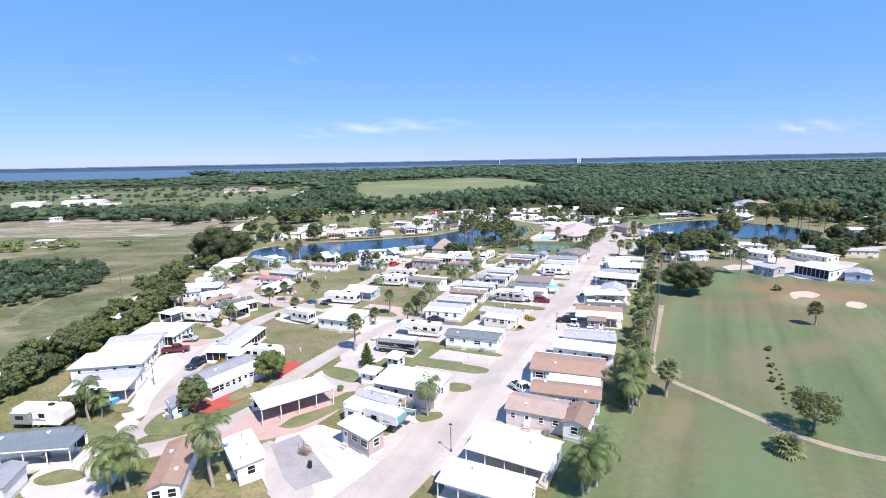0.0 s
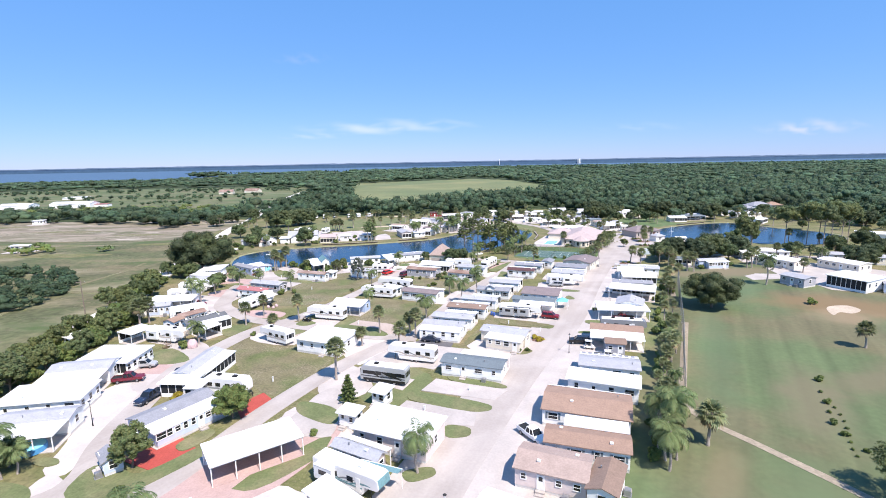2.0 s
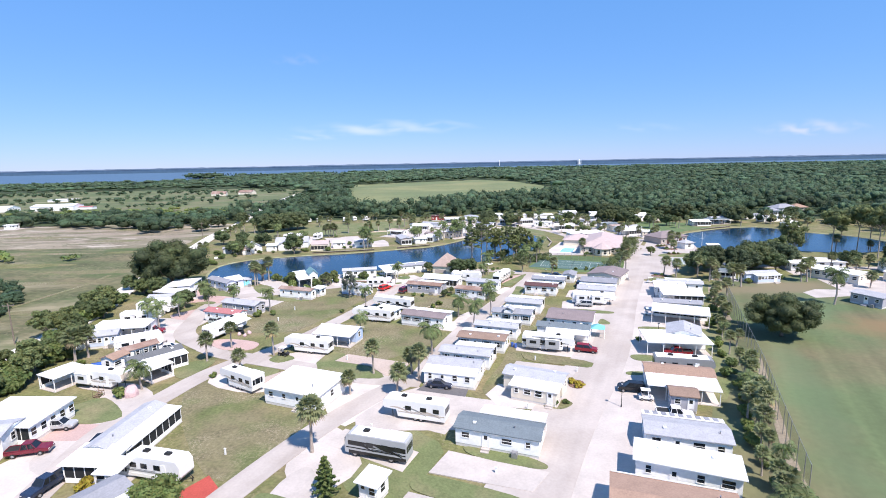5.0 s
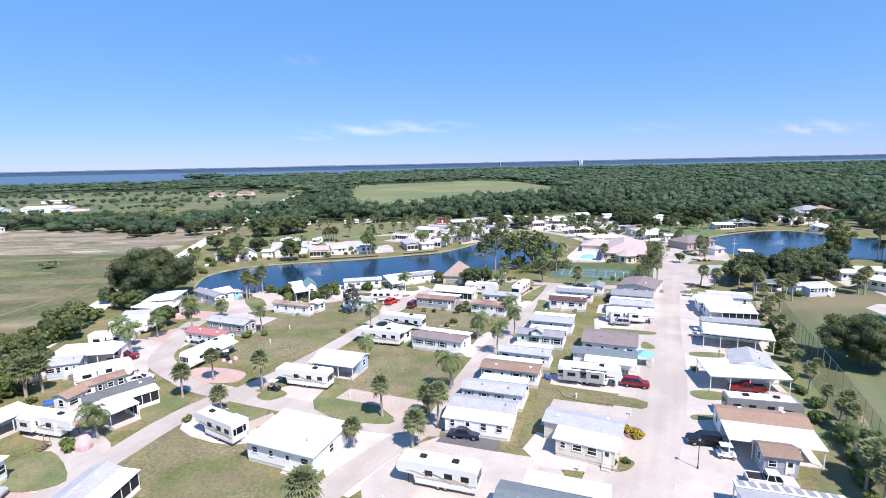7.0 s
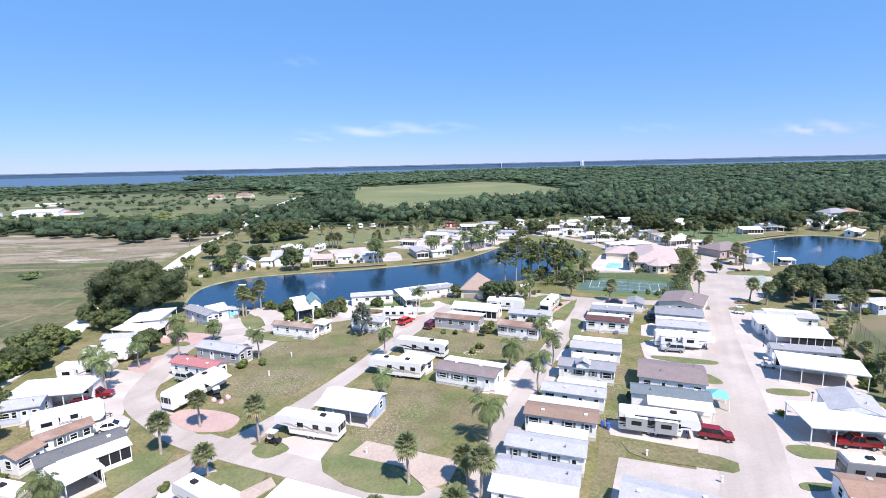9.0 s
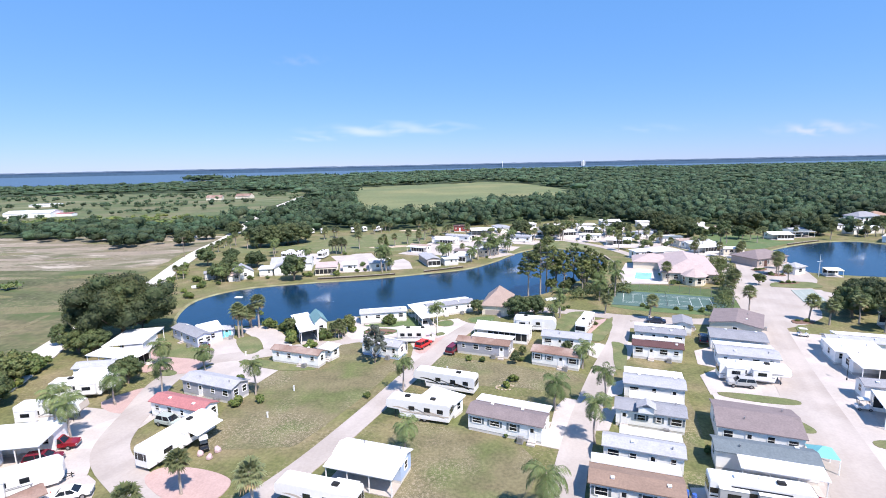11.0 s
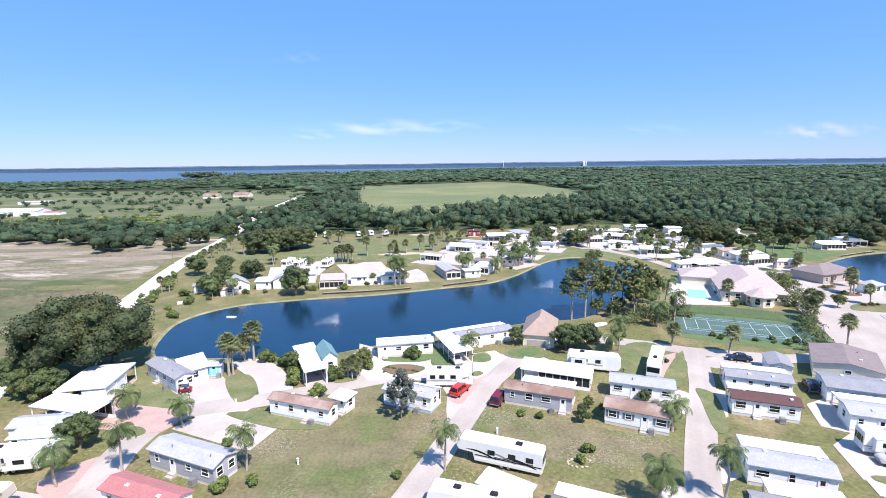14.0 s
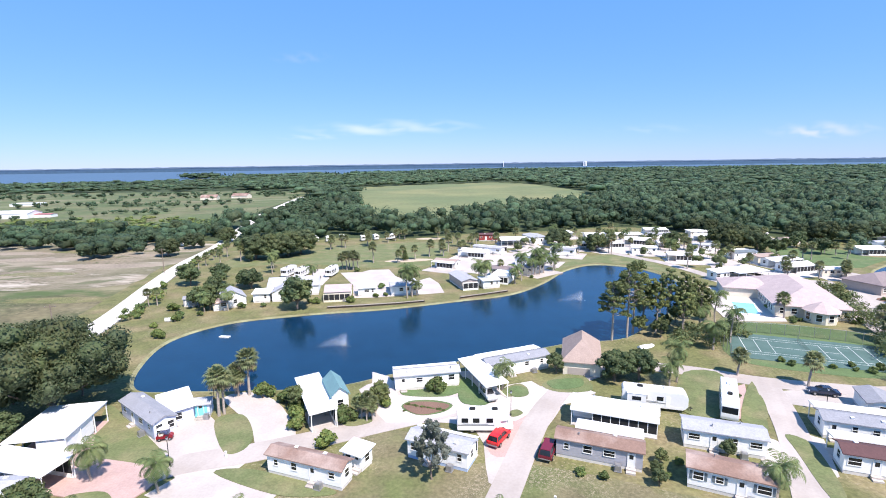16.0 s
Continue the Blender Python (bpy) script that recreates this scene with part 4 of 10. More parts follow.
sheet("driveway", [(-45.8, 79.9), (-42.0, 87.1), (-35.7, 82.0), (-38.5, 76.6)], 0.076, M["red_paving"], "bright red painted paving", "driveway", soft=0)
sheet("driveway", [(-36.4, 95.9), (-33.1, 100.7), (-28.3, 95.5), (-32.1, 89.2)], 0.077, M["red_paving"], "bright red painted paving", "driveway", soft=0)
sheet("driveway", [(-49.6, 77.9), (-50.7, 84.5), (-48.4, 85.1), (-46.6, 77.4)], 0.078, M["red_paving"], "bright red painted paving", "driveway", soft=0)
sheet("driveway", [(-39.6, 68.0), (-37.0, 75.7), (-33.6, 79.3), (-18.6, 88.6), (-16.0, 86.2), (-21.4, 73.9), (-29.8, 69.2)], 0.079, M["pink_paving"], "pink paved carport drive", "driveway", soft=3)
sheet("lawn", [(-57.3, 138.3), (-51.0, 140.5), (-50.1, 137.5), (-52.2, 131.6), (-55.2, 133.2)], 0.104, M["lawn"], "green lawn island with a kerbed edge", "lawn", soft=4)
sheet("lawn", [(-44.4, 133.6), (-39.2, 136.1), (-34.6, 134.1), (-37.8, 130.0)], 0.105, M["lawn"], "green lawn island with a kerbed edge", "lawn", soft=4)
sheet("lawn", [(-38.8, 140.1), (-37.0, 143.0), (-33.5, 140.6), (-36.1, 138.2)], 0.106, M["lawn"], "green lawn island with a kerbed edge", "lawn", soft=4)
sheet("lawn", [(-49.9, 145.9), (-46.5, 149.2), (-45.2, 147.4), (-47.3, 145.0)], 0.107, M["lawn"], "green lawn island with a kerbed edge", "lawn", soft=4)
sheet("lawn", [(-54.4, 178.6), (-49.2, 186.0), (-37.3, 201.1), (-26.5, 187.5), (-36.7, 160.8), (-41.5, 157.6), (-52.2, 157.8), (-53.2, 162.9)], 0.020, M["dry_lot"], "empty grass lot with dry patches", "lawn", soft=4)
sheet("lawn", [(-34.9, 189.7), (-18.3, 191.6), (1.7, 184.5), (12.2, 180.0), (8.3, 171.6), (-0.5, 175.2), (-13.9, 177.9), (-21.5, 185.1)], 0.021, M["dry_lot"], "empty grass lot with dry patches", "lawn", soft=4)
sheet("lawn", [(-50.4, 129.6), (-45, 129.2), (-33.2, 123.6), (-23.7, 115.6), (-30.8, 99.5), (-43.7, 114.1)], 0.022, M["dry_lot"], "empty grass lot with dry patches", "lawn", soft=4)
sheet("lawn", [(-26.8, 148.4), (-17.6, 173.3), (-3.8, 154.0), (-9.6, 142.2), (-20.5, 137.8)], 0.022, M["dry_lot"], "empty grass lot with dry patches", "lawn", soft=4)
sheet("lawn", [(-66.4, 204.4), (-62.5, 206.1), (-58.4, 199.9), (-58.3, 195.7), (-61.1, 195.4)], 0.112, M["lawn"], "green lawn island with a kerbed edge", "lawn", soft=4)
sheet("lawn", [(-81.4, 197.4), (-87.6, 209.7), (-81.6, 205.7), (-67.9, 193.5), (-69.0, 191.3), (-76.7, 192.4)], 0.113, M["lawn"], "green lawn island with a kerbed edge", "lawn", soft=4)
sheet("lawn", [(-60.2, 190.4), (-54.9, 191.0), (-43.1, 186.5), (-45.0, 185.3), (-50.8, 185.9)], 0.114, M["lawn"], "green lawn island with a kerbed edge", "lawn", soft=4)
sheet("lawn", [(-43.7, 203.8), (-37.3, 200.2), (-34.7, 194.8), (-21.9, 189.3), (-23.8, 184.3), (-44.8, 184.7), (-39.1, 190.9)], 0.025, M["dry_lot"], "empty grass lot with dry patches", "lawn", soft=4)
sheet("lawn", [(-26.4, 214.4), (-25.1, 221.8), (-20.5, 210.9), (-22.7, 208.9)], 0.116, M["lawn"], "green lawn island with a kerbed edge", "lawn", soft=4)
sheet("lawn", [(-18.2, 214.1), (-14.7, 216.4), (-13.7, 212.9), (-17.5, 211.2)], 0.117, M["lawn"], "green lawn island with a kerbed edge", "lawn", soft=4)
sheet("lawn", [(-10.5, 216.2), (-2.9, 221.0), (-1.8, 213.6), (-8.2, 212.7)], 0.118, M["lawn"], "green lawn island with a kerbed edge", "lawn", soft=4)
sheet("lawn", [(17.9, 220.4), (24.7, 218.8), (15.0, 203.1), (10.5, 207.0)], 0.119, M["lawn"], "green lawn island with a kerbed edge", "lawn", soft=4)
sheet("lawn", [(-56.8, 60.7), (-54.6, 62.9), (-50.8, 62.0), (-50.5, 60.5), (-54.2, 59.4)], 0.120, M["lawn"], "green lawn island with a kerbed edge", "lawn", soft=4)
sheet("lawn", [(-55.1, 116.9), (-62.5, 123.8), (-66.1, 121.2), (-66.9, 120.0), (-60.7, 114.8)], 0.126, M["lawn"], "green lawn island with a kerbed edge", "lawn", soft=4)
sheet("lawn", [(38.9, 163.6), (40.1, 159.8), (39.4, 158.2), (36.4, 158.8)], 0.130, M["lawn"], "green lawn island with a kerbed edge", "lawn", soft=-2)
sheet("lawn", [(19.2, 182.5), (26.2, 171.3), (15.7, 141.4), (9.2, 124.6), (5.1, 124.7), (12.3, 143.3)], 0.034, M["dry_lot"], "straw coloured grass strip between home rows", "lawn", soft=4)
sheet("lawn", [(28.5, 216.0), (18.2, 202.2), (20.6, 199.1)], 0.132, M["lawn"], "green lawn island with a kerbed edge", "lawn", soft=4)
sheet("lawn", [(26.6, 210.6), (23.0, 202.9), (19.8, 202.1), (23.1, 208.2)], 0.133, M["lawn"], "green lawn island with a kerbed edge", "lawn", soft=4)
sheet("lawn", [(22.3, 197.9), (24.3, 194.9), (20.3, 184.0), (18.1, 183.8), (20.9, 193.5)], 0.134, M["lawn"], "green lawn island with a kerbed edge", "lawn", soft=4)
M["lot_slab"] = mat("lot_slab", (0.43, 0.35, 0.3), rough=0.9, var=0.1, big=0.3, small=2.5, bump=0.1)
M["gravel"] = mat("gravel", (0.3, 0.28, 0.28), rough=0.95, var=0.2, big=0.4, small=6.0, bump=0.3)
sheet("driveway", [(-3.9, 100.4), (-1.2, 105.3), (12.0, 99.9), (9.1, 96.1)], 0.137, M["concrete"], "pale concrete driveway slab", "driveway")
sheet("driveway", [(-7.6, 94.1), (-6.3, 96.6), (5.8, 91.8), (5.0, 87.6), (0, 88.6)], 0.138, M["concrete"], "pale concrete driveway slab", "driveway")
sheet("driveway", [(-24.5, 138.6), (-22.5, 142.2), (-8.8, 136.7), (-10.3, 132.3), (-13.0, 130.7), (-16.7, 135.7)], 0.132, M["lot_slab"], "weathered pinkish lot slab", "driveway")
sheet("driveway", [(-57.0, 150.4), (-55.9, 153.2), (-51.0, 152.9), (-46.6, 151.4), (-44.0, 149.6), (-44.6, 145.6), (-50.8, 145.6)], 0.126, M["pink_paving"], "pink brick paving round a palm", "driveway", soft=-2)
sheet("lawn", [(-25.6, 95.2), (-24.9, 97.3), (-18.0, 94.4), (-16.8, 89.3), (-18.6, 88.7), (-24.2, 92.2)], 0.178, M["lawn"], "rounded green lawn beside the lane", "lawn", soft=-2)
sheet("lawn", [(-16.6, 105.0), (-12.0, 110.7), (-7.2, 112.2), (-1.3, 106.4), (-3.9, 100.4), (-7.6, 94.6), (-10.4, 94.2), (-15.2, 98.0)], 0.028, M["lawn"], "green lawn round a motor home", "lawn", soft=-1)
sheet("lawn", [(-6.5, 98.3), (-4.8, 100.5), (8.6, 94.8), (8.4, 92.4), (4.7, 92.0), (-5.5, 96.4)], 0.15, M["lawn"], "long lawn strip between two slabs", "lawn", soft=-2)
sheet("lawn", [(0.5, 106.8), (8.2, 104.5), (12.4, 101.5), (11.4, 100.2), (1.7, 103.9)], 0.153, M["lawn"], "narrow lawn and bed before a home", "lawn", soft=-2)
sheet("lawn", [(0.2, 88.5), (4.6, 87.4), (4.4, 84.6), (0.3, 84.2)], 0.156, M["lawn"], "small lawn corner at the road", "lawn", soft=-2)
sheet("lawn", [(-5.9, 76.4), (-1.2, 77.5), (-0.6, 75.3), (-4.5, 73.6)], 0.158, M["lawn"], "small lawn corner under a palm", "lawn", soft=-2)
sheet("lawn", [(-28.2, 73.5), (-19.4, 84.6), (-16.9, 86.4), (-17.3, 80.6), (-22.0, 74.8), (-24.9, 72.6)], 0.084, M["lawn"], "green lawn strip beside the long carport", "lawn", soft=-1)
sheet("lawn", [(-49.3, 71.6), (-50.0, 79.3), (-45.6, 78.6), (-42.0, 76.4), (-39.2, 79.2), (-36.4, 83.7), (-34.1, 81.4), (-38.4, 75.2), (-41.8, 70.9)], 0.121, M["lawn"], "green lawn between two lanes", "lawn", soft=-2)
sheet("lawn", [(-28.6, 136.0), (-26.8, 144.1), (-22.4, 142.3), (-24.4, 138.5), (-16.8, 135.6), (-13.0, 130.6), (-14.4, 129.4), (-22.4, 130.8)], 0.118, M["lawn"], "lawn with palms beside the lot slab", "lawn", soft=-1)
sheet("lawn", [(14.6, 141.6), (19.6, 139.6), (28.7, 135.6), (27.2, 132.5), (23.7, 133.9), (15.0, 136.8)], 0.127, M["dry_lot"], "straw coloured grass strip at the road", "lawn", soft=-1)
sheet("lawn", [(37.2, 138.9), (40.0, 138.9), (44.3, 137.1), (43.2, 135.2), (37.8, 135.5), (36.6, 137.1)], 0.128, M["lawn"], "green lawn island before a carport", "lawn", soft=-2)
sheet("lawn", [(33.4, 130.9), (38.7, 130.1), (35.5, 128.9), (32.7, 129.2)], 0.131, M["lawn"], "narrow lawn island at the road", "lawn", soft=-2)
sheet("lawn", [(45.7, 156.6), (52.7, 155.4), (51.3, 152.8), (44.8, 154.2)], 0.129, M["lawn"], "green lawn island before a carport", "lawn", soft=-2)
sheet("lawn", [(32.2, 172.8), (44.4, 168.8), (43.1, 166.6), (36.8, 168.2), (31.8, 170.8)], 0.133, M["lawn"], "lawn strip between a camper and a home", "lawn", soft=-2)
sheet("lawn", [(21.6, 128.0), (24.4, 126.8), (22.8, 123.5), (20.6, 124.6)], 0.135, M["mulch"], "mulched bed with yellow shrubs at the road", "planting bed", soft=-2)
sheet("lawn", [(15.0, 119.4), (17.8, 120.2), (20.4, 118.6), (17.7, 116.3), (14.7, 117.4)], 0.139, M["dry_lot"], "rounded planting island at the road", "lawn", soft=-2)
sheet("gravel_yard", [(-27.0, 68.1), (-23.4, 71.0), (-15.6, 60.2), (-20.0, 57.6), (-22.4, 60.2), (-25.8, 66.2)], 0.05, M["gravel"], "gray gravel strip beside a white slab", "yard")
sheet("driveway", [(-37.3, 130.5), (-33.8, 133.9), (-32.6, 132.2), (-35.7, 128.2)], 0.14, M["lot_slab"], "narrow pinkish paved strip beside a building", "driveway")
sheet("lawn", [(47, 118), (60, 146), (76, 181), (84, 194), (80, 197), (70, 178), (56, 148), (42, 121)], 0.03, M["lawn"], "green lawn strip behind the homes", "lawn", soft=-1)
ribbon("back_path", [(70, 160), (74.8, 172.8), (79.0, 184.9), (84.2, 194.8)], 1.5, 0.05, M["path_sand"], "narrow pale path behind the homes", "path")

# ---- homes ----
CACHE = {}


def cached(key, build, material):
    if key not in CACHE:
        me = bpy.data.meshes.new(key[0])
        bm = build()
        bm.to_mesh(me)
        bm.free()
        me.materials.append(material)
        CACHE[key] = me
    return CACHE[key]


def window(parent, x, y, z, w, h, face, shutters=False):
    """A trimmed window on a wall; face: the degrees its outside is turned from -y."""
    if parent.location.y > 480:
        return None
    t = 0.1

    def rim():
        return boxes((-w / 2 - t, w / 2 + t, -0.06, 0.03, h / 2, h / 2 + t), (-w / 2 - t, w / 2 + t, -0.08, 0.03, -h / 2 - t, -h / 2), (-w / 2 - t, -w / 2, -0.06, 0.03, -h / 2, h / 2), (w / 2, w / 2 + t, -0.06, 0.03, -h / 2, h / 2), (-w / 2, w / 2, -0.045, 0.0, -0.03, 0.03))

    m = pose(x, y, z, 0, 0, face)
    win = share("window", cached(("window_frame", w, h), rim, M["white_paint"]), parent, m)
    share("pane", cached(("pane", w, h), lambda: boxes((-w / 2, w / 2, -0.025, -0.005, -h / 2, h / 2)), M["glass"]), win, Matrix())
    if shutters:
        for s in (-1, 1):
            share("shutter", cached(("shutter", h), lambda: boxes((-0.16, 0.16, -0.06, 0.0, -h / 2 - 0.05, h / 2 + 0.05), bevel=0.01), M["roof_slate"]), win, pose(s * (w / 2 + t + 0.18), 0, 0))
    return win


def door(parent, x, y, z, face, material="white_paint", w=0.85, h=2.0):
    d = share("door", cached(("door", material, w, h), lambda: boxes((-w / 2, w / 2, -0.06, 0.02, 0, h), (-w / 2 - 0.08, -w / 2, -0.08, 0.02, 0, h + 0.08), (w / 2, w / 2 + 0.08, -0.08, 0.02, 0, h + 0.08)), M[material]), parent, pose(x, y, z, 0, 0, face))
    if parent.location.y < 230:
        share("door_window", cached(("door_window",), lambda: boxes((-0.25, 0.25, -0.075, -0.055, 1.2, 1.8)), M["glass"]), d, Matrix())
    return d


def gable_roof(parent, x0, x1, y0, y1, z, rise, material, over=0.3, name="roof"):
    """A ridge roof along x with a real thickness."""
    ya, yb, ym, t = y0 - over, y1 + over, (y0 + y1) / 2, 0.14
    za = z - rise * over / ((y1 - y0) / 2)
    return part(name, prism([(ya, za), (ym, z + rise), (yb, za), (yb, za + t), (ym, z + rise + t), (ya, za + t)], x0 - over, x1 + over), M[material], parent)


def flat_roof(parent, x0, x1, y0, y1, z0, z1, material="white_metal", name="patio_roof", over=0.15):
    """A thin metal roof that falls from z0 at y0 to z1 at y1, with a gutter lip."""
    ob = part(name, prism([(y0 - over, z0), (y1 + over, z1), (y1 + over, z1 + 0.16), (y0 - over, z0 + 0.16)], x0 - over, x1 + over), M[material], parent)
    part("gutter", prism([(y0 - over - 0.1, z0 + 0.02), (y0 - over - 0.003, z0 + 0.02), (y0 - over - 0.003, z0 + 0.15), (y0 - over - 0.1, z0 + 0.15)], x0 - over, x1 + over), M["white_paint"], parent)
    return ob


def post(parent, x, y, h):
    share("post", cached(("post", round(h, 1)), lambda: boxes((-0.06, 0.06, -0.06, 0.06, 0, round(h, 1)), (-0.1, 0.1, -0.1, 0.1, 0, 0.06)), M["white_paint"]), parent, pose(x, y, 0.05))


def roof_vent(parent, x, y, z, kind=0):
    if kind == 0:
        share("vent", cached(("vent",), lambda: boxes((-0.2, 0.2, -0.2, 0.2, 0, 0.16), (-0.24, 0.24, -0.24, 0.24, 0.16, 0.24), bevel=0.02), M["white_paint"]), parent, pose(x, y, z))
    else:
        def pipe():
            bm = bmesh.new()
            tube(bm, (0, 0, 0), (0, 0, 0.35), 0.07)
            tube(bm, (0, 0, 0.35), (0, 0, 0.42), 0.12, 0.1)
            return bm
        share("vent_pipe", cached(("vent_pipe",), pipe, M["metal_gray"]), parent, pose(x, y, z))


def ac_unit(parent, x, y, rot=0):
    share("air_conditioner", cached(("ac",), lambda: boxes((-0.4, 0.4, -0.4, 0.4, 0.1, 0.85), (-0.5, 0.5, -0.5, 0.5, 0, 0.1), (-0.3, 0.3, -0.3, 0.3, 0.85, 0.9), bevel=0.02), M["metal_gray"]), parent, pose(x, y, 0.05, 0, 0, rot))


def screen_wall(parent, x0, x1, y, z1, face=0.0):
    """A knee wall, dark screens and white uprights along x."""
    k = max(2, round((x1 - x0) / 1.4))
    w = (x1 - x0) / k
    part("knee_wall", boxes((x0, x1, y - 0.05, y + 0.05, 0.05, 0.75)), M["siding_white"], parent)
    for i in range(k):
        share("screen", cached(("screen", round(w, 2), round(z1, 1)), lambda: boxes((0.06, w - 0.06, -0.02, 0.02, 0.76, z1 - 0.12)), M["screen"]), parent, pose(x0 + i * w, y, 0))
    part("screen_frame", boxes((x0, x1, y - 0.04, y + 0.04, z1 - 0.12, z1), *[(x0 + i * w - 0.055, x0 + i * w + 0.055, y - 0.045, y + 0.045, 0.752, z1 - 0.122) for i in range(k + 1)]), M["white_paint"], parent)


def body(parent, x0, x1, y0, y1, h, wall, gable=0.0, skirt="skirt", name="wall"):
    ym = (y0 + y1) / 2
    prof = [(y0, 0.5), (y1, 0.5), (y1, h)] + ([(ym, h + gable)] if gable else []) + [(y0, h)]
    part(name, prism(prof, x0, x1), M[wall], parent)
    if skirt:
        part("skirting", boxes((x0 + 0.04, x1 - 0.04, y0 + 0.04, y1 - 0.04, 0.0, 0.498)), M[skirt], parent)


def windows_along(parent, x0, x1, y, face, h, n, seed, shutters=False, with_door=True):
    r = random.Random(seed)
    step = (x1 - x0) / (n + (1 if with_door else 0))
    slots = list(range(n + (1 if with_door else 0)))
    d = r.choice(slots) if with_door else -1
    for i in slots:
        x = x0 + step * (i + 0.5)
        if i == d:
            door(parent, x, y, 0.5, face)
            if parent.location.y < 230:
                part("step", boxes((x - 0.6, x + 0.6, min(y, y + (-1.0 if face == 0 else 1.0)), max(y, y + (-1.0 if face == 0 else 1.0)), 0, 0.24), (x - 0.6, x + 0.6, min(y, y + (-0.55 if face == 0 else 0.55)), max(y, y + (-0.55 if face == 0 else 0.55)), 0.242, 0.46)), M["concrete"], parent)
        else:
            w = r.choice((0.6, 0.8, 1.1, 1.4))
            window(parent, x, y, h * 0.5 + 0.46, w, r.choice((0.8, 1.0)), face, shutters)


def end_windows(parent, x, y0, y1, h, face, n=1):
    for i in range(n):
        window(parent, x, y0 + (y1 - y0) * (i + 0.5) / n, h * 0.5 + 0.42, 0.9, 1.1, face)


def home(x, y, rot, L, W, style="combo", roof="gray", wall="white", h=2.9, split=0.52, rise=0.55, patio="screen", label="", shutters=False, vents=2, nwin=3, end=1, skirt="skirt", band=False, floor="concrete", panel="", name="mobile_home", category="mobile home"):
    """A park home. Its back is +y. combo: ridge roof in front and a flat patio roof behind;
    combo_far: the patio in front; gable; flat; port: a roof on posts."""
    seed = round(abs(x) * 31 + abs(y) * 17)
    r = random.Random(seed)
    a, b, c, d = -L / 2, L / 2, -W / 2, W / 2
    if style in ("combo", "combo_far", "gable"):
        a, b, c, d = a + 0.25, b - 0.25, c + 0.2, d - 0.2
    ob = thing(name, x, y, rot, label or f"{wall.replace('_', ' ')} mobile home with {roof.replace('_', ' ')} roof and patio", category, "homes of the park")
    rm = "white_metal" if roof == "white" else "roof_" + roof
    wm = "siding_" + wall
    if style in ("combo", "combo_far", "gable"):
        if style == "combo":
            y0, y1 = c, c + W * split
        elif style == "combo_far":
            y0, y1 = d - W * split, d
        else:
            y0, y1 = c, d
        body(ob, a, b, y0, y1, h, wm, gable=rise, skirt=skirt)
        gable_roof(ob, a, b, y0, y1, h, rise, rm)
        ym = (y0 + y1) / 2
        for i in range(vents):
            vy = y0 + (y1 - y0) * r.choice((0.25, 0.3, 0.75))
            vz = h + rise * (1 - abs(vy - ym) / ((y1 - y0) / 2)) + 0.1
            roof_vent(ob, a + L * (i + r.uniform(0.3, 0.7)) / vents, vy, vz, r.choice((0, 0, 1)))
        front_open = style != "combo_far"
        if front_open:
            windows_along(ob, a, b, y0, 0, h, nwin, seed, shutters)
        end_windows(ob, a, y0, y1, h, -90, end)
        end_windows(ob, b, y0, y1, h, 90, end)
        if style != "gable":
            p0, p1 = (y1, d) if style == "combo" else (c, y0)
            za, zb = (h + 0.16, h - 0.14) if style == "combo" else (h - 0.35, h - 0.1)
            hh = min(za, zb)
            xa = a + (0 if r.random() < 0.6 else L * 0.2)
            flat_roof(ob, xa, b, p0 + (0.32 if style == "combo" else 0.1), p1 - (0.32 if style == "combo_far" else 0.1), za, zb)
            part("patio_floor", boxes((xa, b, p0 + 0.005, p1 - 0.005, 0, 0.14)), M["concrete"], ob)
            yo = p1 - 0.1 if style == "combo" else p0 + 0.1
            if patio == "screen":
                screen_wall(ob, xa + L * 0.25, b - 0.1, yo, hh)
                for px in (xa + 0.1, xa + L * 0.25):
                    post(ob, px, yo, hh - 0.05)
            elif patio == "room":
                body(ob, xa + 0.3, b - 0.3, p0 + 0.006, p1 - 0.2, hh - 0.02, wm, name="room_wall")
                if style == "combo_far":
                    windows_along(ob, xa + 0.3, b - 0.3, p0 + 0.006, 0, h, nwin, seed + 2)
            else:
                k = max(2, round((b - xa) / 3))
                for i in range(k + 1):
                    post(ob, xa + 0.1 + (b - xa - 0.2) * i / k, yo, hh - 0.05)
        ac_unit(ob, a + L * 0.7, (c - 0.6) if style != "combo_far" else d + 0.6)
        if panel:
            part("garage_door", boxes((-0.95, 0.95, y0 - 0.07, y0 - 0.01, 0.2, 2.15)), M[panel], ob)
    elif style == "flat":
        body(ob, a + 0.3, b - 0.3, c + 0.3, d - 0.3, h, wm)
        flat_roof(ob, a, b, c, d, h, h + 0.3, rm if roof != "gray" else "white_metal", name="roof", over=0.1)
        if band:
            screen_wall(ob, a + 0.4, b - 0.4, c + 0.24, h - 0.05)
        else:
            windows_along(ob, a + 0.3, b - 0.3, c + 0.3, 0, h, nwin, seed, shutters)
        end_windows(ob, a + 0.3, c, d, h, -90, end)
        end_windows(ob, b - 0.3, c, d, h, 90, end)
        for i in range(vents):
            roof_vent(ob, a + L * (i + 0.5) / vents, r.uniform(c * 0.5, d * 0.5), h + 0.3, r.choice((0, 1)))
    elif style == "port":
        flat_roof(ob, a, b, c, d, h, h + 0.2, rm if roof == "slate" else "white_metal", name="roof", over=0.05)
        part("floor_slab", boxes((a, b, c, d, 0, 0.12)), M[floor], ob)
        k = max(2, round(L / 3.2))
